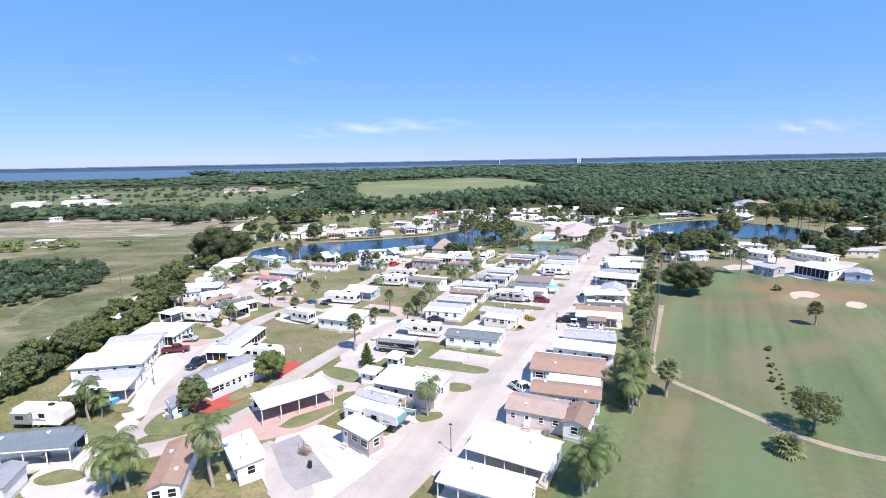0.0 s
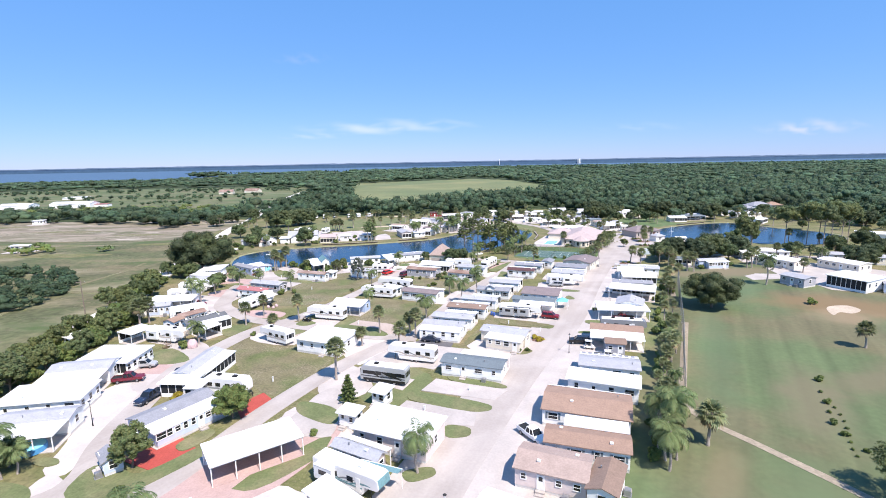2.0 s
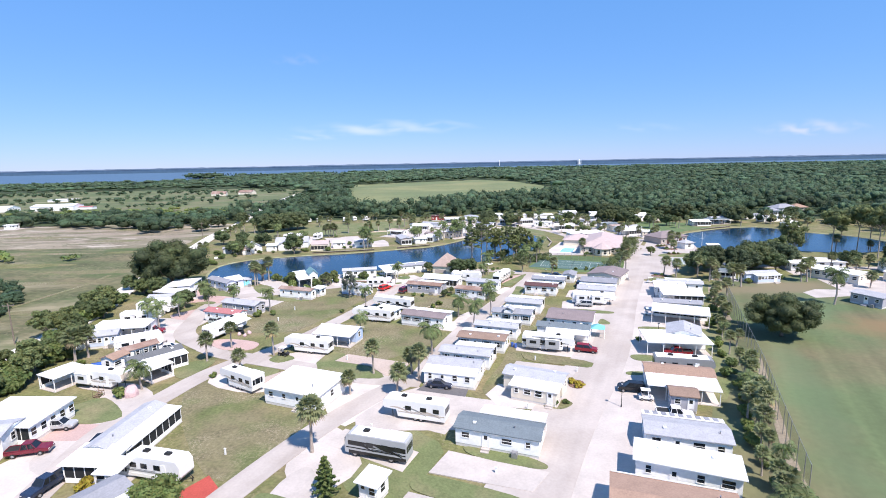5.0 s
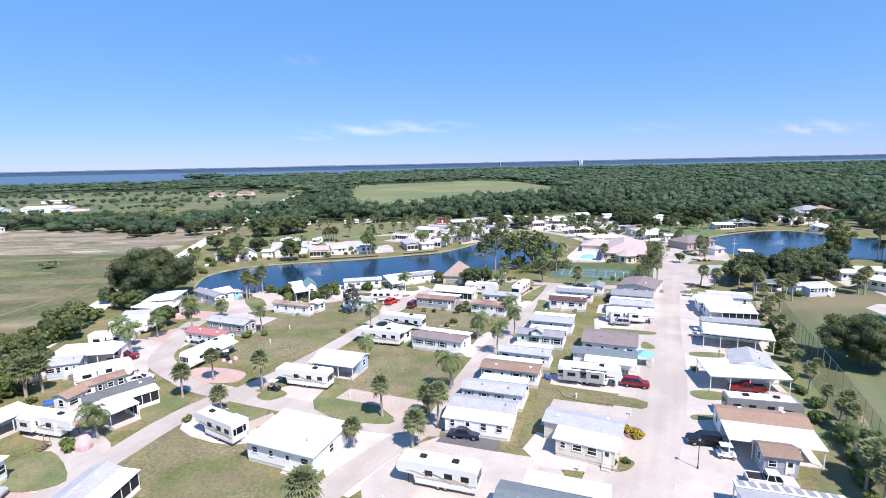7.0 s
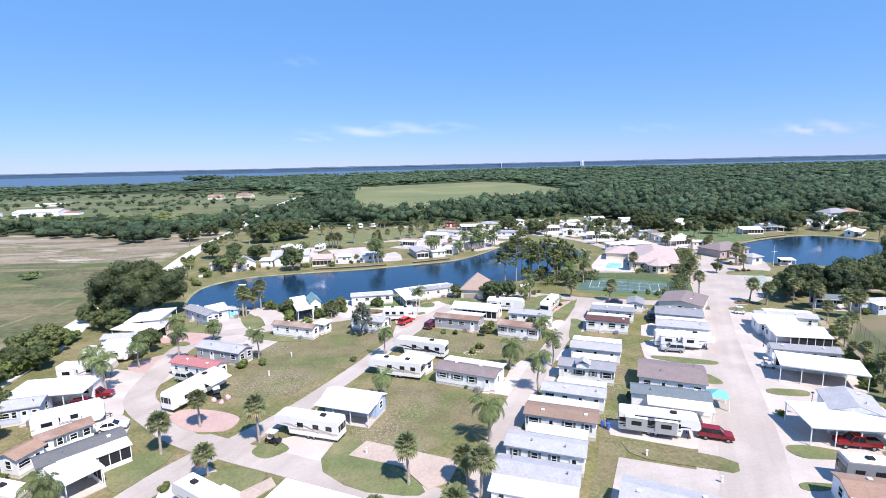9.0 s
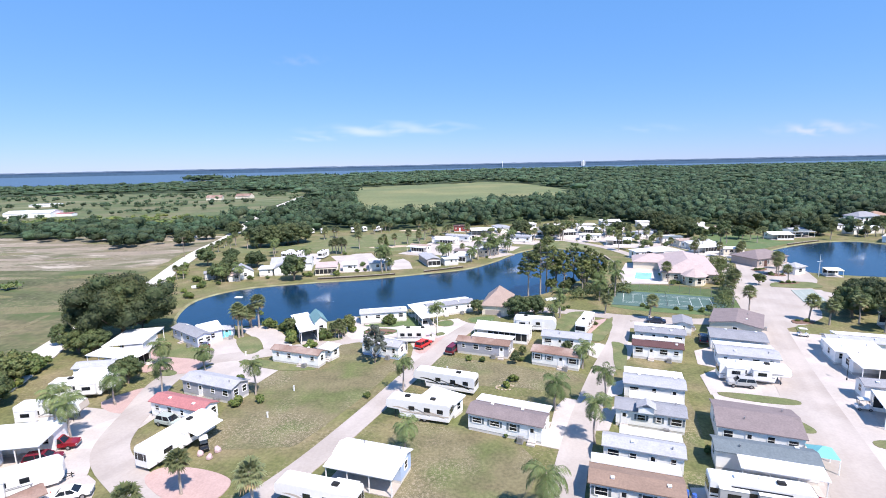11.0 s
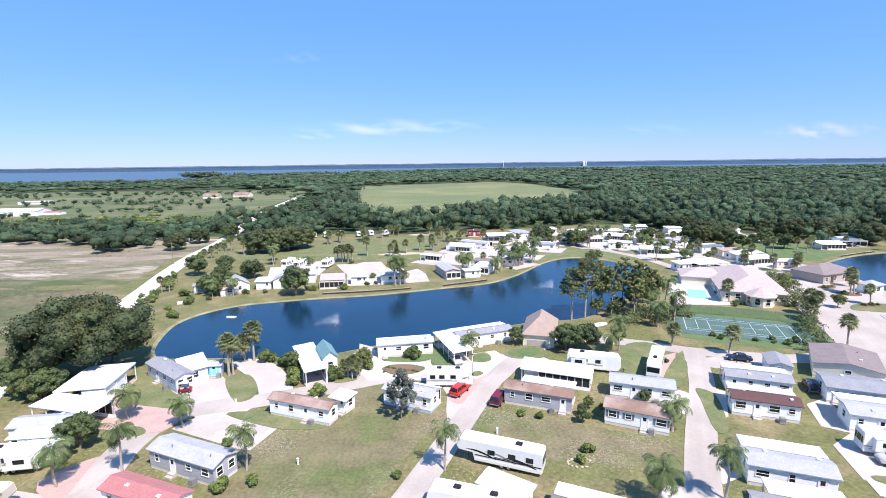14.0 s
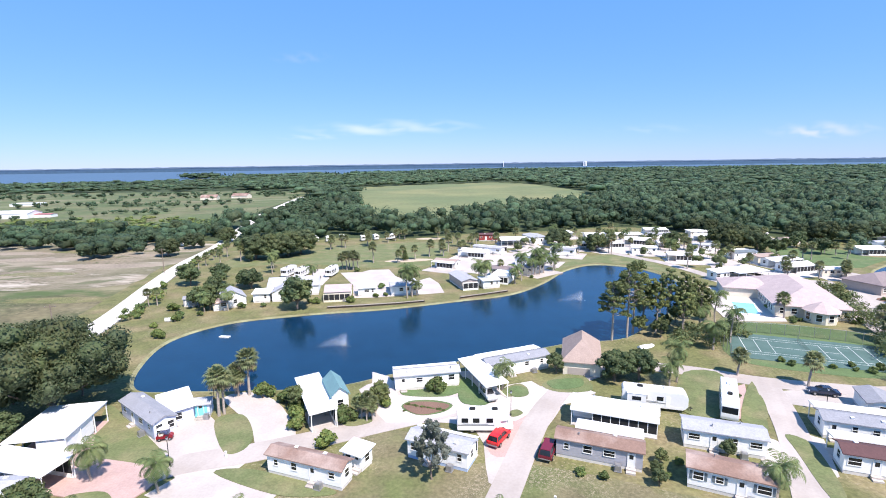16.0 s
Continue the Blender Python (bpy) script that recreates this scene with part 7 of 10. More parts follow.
oaks([(116.2, 341), (143, 349), (128, 352), (134.3, 339)], 0.85)
light_trees([(-6.9, 221)], 0.85)
oaks([(-95.0, 196.2), (-99.5, 197.5)], 0.85)
yard_tree = leafy_tree("yard_tree", 5.6, 3.3, 301, "leaf_shrub", 5200, 0.22, lobes=30, trunk=0.16, bole=0.2, flat=0.85, low=0.12, full=True, lobe=(0.2, 0.34))
yard_tree.matrix_basis = pose(-35.0, 91.6, 0)
tagged(yard_tree, "round bright green tree beside red paving", "tree")
pale_tree = leafy_tree("pale_tree", 7.0, 2.9, 302, "leaf_bright", 4600, 0.2, lobes=40, trunk=0.15, bole=0.2, flat=1.0, low=0.12, full=True, lobe=(0.15, 0.26))
pale_tree.matrix_basis = pose(-43.5, 78.3, 0)
tagged(pale_tree, "airy pale green tree beside a small blue shed", "tree")
queen_palms([(-58, 127)], 1.15)
light_trees([(-54, 208), (-40, 209), (63, 256), (82, 262), (88, 272), (86, 246)], 1.0)
gum = leafy_tree("gum_tree", 8.8, 2.7, 97, "leaf_gum", 3800, 0.2, lobes=46, trunk=0.13, bole=0.16, flat=1.2, full=True, lobe=(0.1, 0.19))
gum.matrix_basis = pose(-30.6, 188.4, 0)
tagged(gum, "gray green open tree beside the blue home", "tree")
oaks([(-101.5, 271), (-102, 279), (-106, 290), (-103, 284), (-97, 280), (-96.5, 267.5), (-108, 300)], 0.8)
light_trees([(24, 244), (30, 250), (35, 254), (18, 243), (22, 240), (40, 262)], 1.1)
queen_palms([(-94.9, 315.5), (-37.3, 280), (-75.4, 300.8), (-91, 266.5), (-97.5, 266)], 1.0)
shrubs([(-107.6, 268.3), (-101.3, 259.7), (-99.4, 245.6), (-97, 244), (-88, 268.5), (-86.5, 277), (-69, 273), (-67, 272.5), (-50, 279), (-47, 280), (-82, 270), (-57, 273.6), (-49.5, 290), (-62.5, 317)], 1.3)
shrubs([(-53, 213.5), (-51, 215), (-43.5, 209), (-41.5, 207), (-39, 208.5), (-48, 190.5), (-68, 224), (-101, 232), (-99, 226), (-97, 262), (-104, 252), (-56, 181), (-52.5, 171), (-49, 172), (-61, 137), (-73, 141), (-78, 139), (-70, 134), (-60.5, 124)], 1.3)
shrubs([(30, 192), (19, 206), (22, 210), (-3, 178.5), (3, 191), (0, 188), (-11, 189), (-8, 188), (12, 187), (-30, 173), (21, 154), (33, 163), (-12, 98), (-14, 92), (-20, 86), (-50, 67), (-42, 73), (52, 222), (56, 220.5), (60, 219), (40, 225)], 1.0)
for k, (x, y, h) in enumerate(((14, 240, 17), (16.5, 243, 18), (10, 238.5, 14))):
    pine_ob = pine("pine_tree", h, 60 + k)
    pine_ob.matrix_basis = pose(x, y, 0)
    tagged(pine_ob, "tall slash pine with a bare pale trunk", "tree", "pines by the pond")
for k, (x, y, h) in enumerate(((22, 243, 15), (26, 246, 16.5), (29, 243.5, 14), (31, 248, 15), (20.5, 247, 14), (34, 246, 13), (27.5, 241, 12))):
    t_ob = leafy_tree("cypress_tree", h, 3.0, 70 + k, "leaf_pine", 5200, 0.25, lobes=64, trunk=0.2, bole=0.34, flat=0.8, low=0.22, full=True, lobe=(0.1, 0.19), limbs=16, bark="bark_pale")
    t_ob.matrix_basis = pose(x, y, 0)
    tagged(t_ob, "tall open tree with thin olive foliage by the pond", "tree", "tall trees by the pond")
for k, (x, y, h, rad, bole) in enumerate(((131.5, 227.5, 19, 5.2, 0.2), (126, 226, 11, 3.8, 0.2), (140, 236, 12, 3.6, 0.3), (146, 245, 10, 2.6, 0.3), (160, 243, 19, 5.4, 0.55), (168, 240, 21, 6.0, 0.55), (169, 231, 20, 6.2, 0.6), (176, 236, 21, 6.4, 0.55), (184, 240, 20, 6.2, 0.5), (178, 246, 19, 5.6, 0.5), (192, 246, 20, 6.0, 0.5))):
    t_ob = leafy_tree("cypress_tree", h, rad, 170 + k, "leaf_light", 3400, 0.36, lobes=30, trunk=0.22, bole=bole, flat=0.9, full=True, lobe=(0.18, 0.32), bark="bark_pale", limbs=9)
    t_ob.matrix_basis = pose(x, y, 0)
    tagged(t_ob, "tall open cypress beside the second pond", "tree", "tall trees by the pond")
for k, (x, y, h, rad) in enumerate(((-16.5, 96.4, 5.6, 1.7), (-45.3, 338, 6, 1.6))):
    c_ob = conifer("norfolk_pine", h, rad, 80 + k)
    c_ob.matrix_basis = pose(x, y, 0)
    tagged(c_ob, "pointed dark green conifer with tiered boughs", "tree", "conifers")
gp = leafy_tree("golf_pine", 6.8, 4.2, 90, "leaf_pine", 6000, 0.2, lobes=44, trunk=0.22, bole=0.3, flat=0.5)
gp.matrix_basis = pose(56, 69.3, 0)
tagged(gp, "spreading open pine on the golf course", "tree")
gd = palm_fan("date_palm", 0.5, 91, n=40, leaf=1.5, dead=4)
gd.matrix_basis = pose(48.7, 64.3, 0)
tagged(gd, "low bushy palm beside the golf path", "palm")
for k, (x, y, s) in enumerate(((70.2, 101.7, 0.9), (67, 97, 0.5), (64.8, 93, 0.6), (63, 90, 0.5), (61, 86.7, 0.6), (60.3, 83.3, 0.7), (60, 79, 0.6))):
    shrubs([(x, y)], s)
shrubs([(66.0, 93.8), (65.2, 91.5), (64.3, 89.2), (63.3, 87.1), (62.1, 85.1), (60.8, 83.2), (59.6, 81.4), (58.5, 79.6), (57.7, 77.9)], 0.34)
shrubs([(42.1, 147.1), (16.5, 118.4), (18.6, 118.3), (-62.6, 142.4), (-46.8, 131.9)], 0.8)
yb = shrub("yellow_shrub", 1.6, 1.5, 95, "leaf_yellow")
yb.matrix_basis = pose(-47.5, 98.5, 0)
tagged(yb, "yellow green croton shrub beside the lane", "shrub")
for bx, by, bs in ((22.0, 126.2, 0.7), (23.0, 125.2, 0.6), (22.4, 124.4, 0.5)):
    tagged(copy_thing(yb, pose(bx, by, 0) @ Matrix.Scale(bs, 4)), "yellow green croton shrub in a mulched bed", "shrub")
woods("pasture_brush", [(-205, 205), (-168, 214), (-143, 203), (-128, 182), (-126, 163), (-129, 153), (-140, 140), (-190, 150)], [], 3.6, 3.6, 2.2, 80, 0.45, "leaf_wood", "dense brush in the pasture", 19, low=0.25)
woods("track_brush", [(-116.5, 256), (-112, 257), (-120, 285), (-126, 302), (-134.5, 337), (-143, 390), (-145, 392), (-136, 337), (-127.5, 300), (-121.5, 280)], [], 2.8, 2.2, 1.4, 90, 0.4, "leaf_shrub", "brush along the sand track", 20, low=0.25)
fan_palms([(-128.2, 325.6), (-128.8, 333), (-122.7, 333), (-115, 273), (-117, 272), (-124, 312), (-131, 345), (-133, 352)], 0.9)

fan_palms([(-20.7, 105.7)], 1.2)
oaks([(-77.7, 180.9)], 0.62)
# gardens by the pond lane
fan_palms([(-42.4, 204.1), (-41.3, 204.7), (-40.2, 205.0), (-41.4, 203.4), (-40.5, 203.7), (-43.0, 204.8)], 0.62)
shrubs([(-52.2, 201.8), (-56.4, 210.4), (-52.8, 204.7), (-61.2, 212.1), (-44.7, 203.5), (-46.2, 196.8), (-30.4, 213.6), (-54.1, 207.5)], 1.9)
light_trees([(-1.6, 186.5), (-1.1, 188.6), (0.7, 191.3), (-30.7, 214.4)], 0.42)
oaks([(3.3, 217.1)], 0.95)
light_trees([(10.6, 192.6)], 0.5)
big_oaks([(75.2, 148.4)], 0.76, 1)

# trees and palms among the golf homes
fan_palms([(196, 336), (199, 338), (204, 339), (211, 338), (214, 340), (208, 333), (162, 243.4)], 1.15)
fan_palms([(114.7, 197.2), (116.3, 196.9), (120.6, 201.3), (128.6, 187.2), (137, 203), (140, 206), (134, 210), (88.9, 203), (90.4, 193.5), (86, 207), (150, 213)], 1.15)
queen_palms([(105.4, 171.4), (144, 199)], 1.3)
oaks([(143.1, 214.0), (162.8, 216.5), (172, 210)], 1.0)
big_oaks([(182, 214)], 0.8, 0)
shrubs([(108, 199), (111, 201), (104, 149.5), (120, 174), (141, 163), (97, 196.5)], 1.3)
# brush, trees and palms round the club house and the court
woods("club_brush", [(88.0, 279.9), (95.5, 283.3), (82.0, 253.2), (58.0, 214.8), (54.4, 214.2), (69.5, 241.0)], [], 2.6, 3.6, 1.9, 150, 0.3, "leaf_light", "open gray green brush beside the club house", 21, low=0.2, full=0)
woods("court_brush", [(23.9, 241.5), (45.3, 249.1), (42.3, 238.3), (21.6, 228.7)], [], 2.6, 2.8, 1.8, 150, 0.3, "leaf_light", "open gray green brush beside the tennis court", 22, low=0.2, full=0)
fan_palms([(97.4, 248.8), (100.6, 258.4), (101.4, 260.6), (64.7, 216.4), (71, 234.7), (69.8, 235), (73.5, 239.3), (75.4, 209.4), (78.3, 206.5), (107.8, 268.8), (94.6, 303.8), (109.1, 294.6)], 1.1)
shrubs([(96.5, 247.4), (98.6, 247.6), (94.6, 247.6), (98.6, 259), (99.6, 261), (102.6, 259.4), (98.4, 267.4), (100, 267.6), (101.8, 268.6), (72.6, 209.4), (74.6, 209)], 0.7)
shrubs([(60.4, 250.6), (62, 250), (64.5, 249.2), (73.5, 247.6), (75.2, 248.2), (59.4, 249)], 0.9)
shrubs([(40.8, 223.2), (51.3, 220.1), (53.6, 219.1), (47.9, 221.5), (19.0, 225.1), (16.9, 222.9), (14.2, 220.8), (9.0, 223.2), (64.5, 259.3), (61.0, 261.8)], 0.8)
big_oaks([(110.0, 365.4), (159.4, 371.1), (181.9, 348.7)], 1.05, 0)

# garden palms, trees and shrubs among the homes beyond the ponds
for i in range(54):
    gx, gy = r.uniform(-26, 130), r.uniform(300, 408)
    q = np.array([[gx, gy]])
    if inside(q, POND_A)[0] or inside(q, POND_B)[0] or inside(q, WOOD_FRONT)[0] or (40 < gx < 100 and gy < 300) or (gx < 60 and 318 < gy < 346):
        continue
    k = r.random()
    (fan_palms if k < 0.45 else queen_palms if k < 0.6 else light_trees if k < 0.68 else shrubs)([(gx, gy)], r.uniform(0.85, 1.2))
for i in range(44):
    gx, gy = r.uniform(150, 270), r.uniform(180, 375)
    q = np.array([[gx, gy]])
    if inside(q, POND_B)[0] or (gx < 176 and gy < 264):
        continue
    k = r.random()
    (fan_palms if k < 0.35 else light_trees if k < 0.5 else oaks if k < 0.8 else shrubs)([(gx, gy)], r.uniform(0.85, 1.2))
# small plants along two house fronts
shrubs([(2.9, 106.4), (4.0, 105.9), (5.2, 105.5), (-6.8, 159.0), (-5.3, 158.1), (-4.6, 158.2), (-3.5, 157.7)], 0.42)
shrubs([(7.8, 104.9)], 0.85)

# ---- vehicles ----
def paint(name, col, rough=0.25):
    return mat(name, col, rough=rough, var=0.03, spec=0.6)


for key, c in (("car_red", (0.22, 0.012, 0.02)), ("car_bright_red", (0.6, 0.02, 0.02)), ("car_maroon", (0.16, 0.015, 0.03)), ("car_black", (0.012, 0.013, 0.016)), ("car_navy", (0.02, 0.03, 0.06)), ("car_silver", (0.4, 0.41, 0.42)), ("car_white", (0.78, 0.78, 0.78)), ("car_pale_green", (0.4, 0.45, 0.42)), ("rv_white", (0.78, 0.78, 0.77)), ("rv_gray", (0.25, 0.26, 0.27)), ("rv_tan", (0.5, 0.44, 0.38)), ("boat_blue", (0.05, 0.12, 0.4)), ("lamp_red", (0.4, 0.02, 0.02)), ("lamp_clear", (0.7, 0.7, 0.7))):
    M[key] = paint(key, c)


def wheel(parent, x, y, r=0.34, w=0.22):
    def tyre():
        bm = bmesh.new()
        tube(bm, (0, -w / 2, 0), (0, w / 2, 0), r, r, 16)
        bmesh.ops.bevel(bm, geom=[e for e in bm.edges if len(e.link_faces) == 2 and abs(e.calc_face_angle(0)) > 1.2], offset=0.04, segments=2, affect="EDGES")
        return bm

    def rim():
        bm = bmesh.new()
        tube(bm, (0, -w / 2 - 0.02, 0), (0, w / 2 + 0.02, 0), r * 0.58, r * 0.58, 12)
        return bm

    t = share("wheel", cached(("tyre", r, w), tyre, M["black"]), parent, pose(x, y, r))
    if parent.location.y < 290:
        share("rim", cached(("rim", r, w), rim, M["metal_gray"]), t, Matrix())


def cabin(parent, base, top, z0, z1, w0, w1, material):
    """The glass house of a car with its roof and pillars: base and top are (rear x, front x)."""
    bm = bmesh.new()
    lo = [(base[0], -w0), (base[1], -w0), (base[1], w0), (base[0], w0)]
    hi = [(top[0], -w1), (top[1], -w1), (top[1], w1), (top[0], w1)]
    a = [bm.verts.new((*p, z0)) for p in lo]
    b = [bm.verts.new((*p, z1)) for p in hi]
    for i in range(4):
        bm.faces.new((a[i], a[(i + 1) % 4], b[(i + 1) % 4], b[i]))
    bm.faces.new(b)
    part("greenhouse_glass", bm, M["glass"], parent)
    bm = bmesh.new()
    box(bm, top[0] - 0.04, top[1] + 0.04, -w1 - 0.03, w1 + 0.03, z1 - 0.015, z1 + 0.06)
    bmesh.ops.bevel(bm, geom=bm.edges[:], offset=0.03, segments=2, affect="EDGES")
    part("roof", bm, M[material], parent)
    bm = bmesh.new()
    for i in range(4):
        tube(bm, (*lo[i], z0), (*hi[i], z1), 0.06, 0.05, 6)
    for s in (-1, 1):
        xm0, xm1 = (base[0] + base[1]) / 2, (top[0] + top[1]) / 2
        tube(bm, (xm0, s * w0, z0), (xm1, s * w1, z1), 0.045, 0.045, 6)
    part("window_frame", grow_together(bm), M[material], parent)


def car(name, x, y, rot, kind, material, label, category="car"):
    """A parked car, pickup, van or sport utility; its front points along +x."""
    ob = thing(name, x, y, rot, label, category, "parked vehicles", z=0.1)
    if kind == "pickup":
        prof = [(-2.75, 0.45), (-2.8, 1.0), (-0.75, 1.05), (1.2, 1.08), (2.6, 1.0), (2.8, 0.8), (2.78, 0.45)]
        cab, roof, zt, L = (-0.75, 1.25), (-0.6, 0.65), 1.78, 2.8
    elif kind == "suv":
        prof = [(-2.3, 0.45), (-2.35, 1.0), (-2.2, 1.1), (1.0, 1.08), (2.1, 0.98), (2.35, 0.75), (2.3, 0.42)]
        cab, roof, zt, L = (-2.2, 1.15), (-1.9, 0.45), 1.68, 2.35
    elif kind == "van":
        prof = [(-2.5, 0.4), (-2.52, 1.0), (1.6, 1.0), (2.3, 0.9), (2.5, 0.7), (2.48, 0.4)]
        cab, roof, zt, L = (-2.45, 1.9), (-2.2, 0.9), 1.72, 2.5
    else:
        prof = [(-2.3, 0.4), (-2.35, 0.85), (-1.6, 0.95), (0.9, 0.92), (2.0, 0.82), (2.3, 0.62), (2.28, 0.38)]
        cab, roof, zt, L = (-1.6, 1.0), (-0.95, 0.25), 1.42, 2.35
    part("body", side_prism(prof, -0.92, 0.92, 0.07), M[material], ob)
    zb = prof[2][1] - 0.02 if kind != "suv" else 1.06
    cabin(ob, cab, roof, zb, zt, 0.84, 0.68, material)
    for sx in (-L * 0.6, L * 0.62):
        for sy in (-0.86, 0.86):
            wheel(ob, sx, sy)
    for sy in (-0.68, 0.68):
        part("headlight", boxes((L - 0.12, L - 0.02, sy - 0.18, sy + 0.18, 0.66, 0.8), bevel=0.015), M["lamp_clear"], ob)
        part("tail_light", boxes((-L - 0.01, -L + 0.06, sy - 0.12, sy + 0.12, 0.72, 0.92), bevel=0.015), M["lamp_red"], ob)
    part("front_bumper", boxes((L - 0.08, L + 0.05, -0.85, 0.85, 0.4, 0.55), bevel=0.03), M["metal_gray"], ob)
    part("rear_bumper", boxes((-L - 0.06, -L + 0.08, -0.85, 0.85, 0.4, 0.55), bevel=0.03), M["metal_gray"], ob)
    if kind == "pickup":
        part("bed_liner", boxes((-2.68, -0.85, -0.78, 0.78, 1.03, 1.062)), M["black"], ob)
        part("bed_rail", boxes((-2.78, -0.8, -0.92, -0.8, 1.0, 1.14), (-2.78, -0.8, 0.8, 0.92, 1.0, 1.14), (-2.82, -2.7, -0.79, 0.79, 1.0, 1.14), bevel=0.02), M[material], ob)
    for sy in (-1, 1):
        part("mirror", boxes((cab[1] - 0.35, cab[1] - 0.2, sy * 0.98 - 0.1, sy * 0.98 + 0.1, zb + 0.02, zb + 0.18), bevel=0.02), M[material], ob)
    return ob


def camper(name, x, y, rot, L, kind, label, trim="rv_gray", main="rv_white", h=3.35, awning=False, slides=1, seed=0, slide_mat=None, band=False):
    """A travel trailer, fifth wheel or motor home; its front points along +x and its slide-outs to -y."""
    r = random.Random(seed + int(L * 10))
    ob = thing(name, x, y, rot, label, "camper", "campers of the park", z=0.08)
    a, b, w, z0 = -L / 2, L / 2, 1.25, 0.55
    if kind == "fifth":
        n = b - 2.6
        prof = [(a, z0), (n, z0), (n + 0.25, 1.55), (b - 0.35, 1.65), (b, 2.1), (b - 0.25, h - 0.25), (b - 0.8, h), (a + 0.15, h), (a, h - 0.2)]
    elif kind == "motor":
        prof = [(a, z0 - 0.1), (b - 0.1, z0 - 0.1), (b, 0.9), (b - 0.02, 1.5), (b - 0.3, h - 0.3), (b - 0.7, h), (a + 0.12, h), (a, h - 0.2)]
    elif kind == "classc":
        prof = [(a, z0), (b - 1.9, z0), (b - 1.9, 1.9), (b - 0.9, 2.1), (b - 0.75, h - 0.5), (b - 1.1, h - 0.1), (a + 0.1, h - 0.1), (a, h - 0.3)]
    else:
        prof = [(a, z0), (b - 0.5, z0), (b, 1.2), (b - 0.05, h - 0.7), (b - 0.6, h), (a + 0.25, h), (a, h - 0.4)]
    part("body", side_prism(prof, -w, w, 0.06), M[main], ob)
    part("roof", boxes((a + 0.35, b - 1.1, -w + 0.1, w - 0.1, h + 0.004 - (0.1 if kind == "classc" else 0), h + 0.05 - (0.1 if kind == "classc" else 0)), bevel=0.02), M["white_paint"], ob)
    zr = h + 0.05 - (0.1 if kind == "classc" else 0)
    for ux in (a + L * 0.28, a + L * 0.68):
        part("air_conditioner", boxes((ux - 0.45, ux + 0.45, -0.35, 0.35, zr, zr + 0.3), bevel=0.08), M[r.choice(("black", "rv_white"))], ob)
    for ux in (a + L * 0.15, a + L * 0.5):
        part("roof_vent", boxes((ux - 0.2, ux + 0.2, 0.25, 0.65, zr, zr + 0.12), bevel=0.03), M["white_paint"], ob)
    # flank: windows, door, stripe, slide-outs
    for s in (-1, 1):
        yy = s * w
        lo, hi = min(yy, yy + s * 0.03), max(yy, yy + s * 0.03)
        for k, ux in enumerate((0.14, 0.34, 0.58)):
            cx = a + L * ux
            part("window", boxes((cx - 0.5, cx + 0.5, lo - 0.01, hi + 0.01, 1.75, 2.45), bevel=0.015), M["glass"], ob)
        part("stripe", boxes((a + 0.1, b - 2.7 if kind != "motor" else b - 0.3, lo, hi, 1.28, 1.42), (a + L * 0.1, a + L * 0.55, lo, hi, 1.5, 1.58)), M[trim], ob)
        part("lower_panel", boxes((a + 0.06, b - (2.65 if kind in ("fifth", "classc") else 0.7), lo, hi, z0 - 0.05, 0.95)), M[trim if kind == "motor" else main], ob)
        if band:
            part("dark_panel", boxes((a + 0.08, b - (2.7 if kind != "motor" else 0.6), yy - 0.004, yy + 0.004, 1.7, 2.4)), M["car_black"], ob)
        if kind in ("fifth", "motor") and L > 9:
            for k, (u0, up, th) in enumerate(((0.06, 0.75, 0.16), (0.3, 1.0, 0.11), (0.52, 0.8, 0.13))):
                bm = bmesh.new()
                rows = []
                for i in range(9):
                    q = i / 8
                    ux, uz = a + L * (u0 + 0.36 * q), 1.0 + up * math.sin(q * 1.9) + 0.1 * k
                    t = th * math.sin(math.pi * (0.06 + 0.9 * q)) + 0.015
                    rows.append([bm.verts.new((min(ux, b - 0.9), yy + s * d, min(uz + e, h - 0.4))) for d, e in ((0.008, -t), (0.008, t), (0.001, t), (0.001, -t))])
                for p, q in zip(rows, rows[1:]):
                    for i in range(4):
                        bm.faces.new((p[i], q[i], q[(i + 1) % 4], p[(i + 1) % 4]))
                bm.faces.new(rows[0])
                bm.faces.new(rows[-1])
                bmesh.ops.recalc_face_normals(bm, faces=bm.faces[:])
                part("swoosh", bm, M[trim if k != 1 else "rv_gray"], ob)
    part("door", boxes((b - L * 0.3 - 0.35, b - L * 0.3 + 0.35, -w - 0.045, -w - 0.005, 0.7, 2.6), bevel=0.01), M["white_paint"], ob)
    for y0, y1 in ((-1.05, -0.62), (-0.5, 0.5), (0.62, 1.05)):
        part("rear_window", boxes((a - 0.03, a + 0.02, y0, y1, 1.6, 2.6), bevel=0.015), M["glass"], ob)
    for k in range(slides):
        sx = a + L * (0.22 + 0.36 * k)
        so = part("slide_out", boxes((sx - 1.5, sx + 1.5, -w - 0.75, -w + 0.05, 0.95, 2.85), bevel=0.03), M[slide_mat or main], ob)
        part("window", boxes((sx - 0.7, sx + 0.7, -w - 0.775, -w - 0.735, 1.75, 2.4), bevel=0.015), M["glass"], so)
        part("topper", boxes((sx - 1.55, sx + 1.55, -w - 0.8, -w, 2.86, 2.9)), M["white_paint"], so)
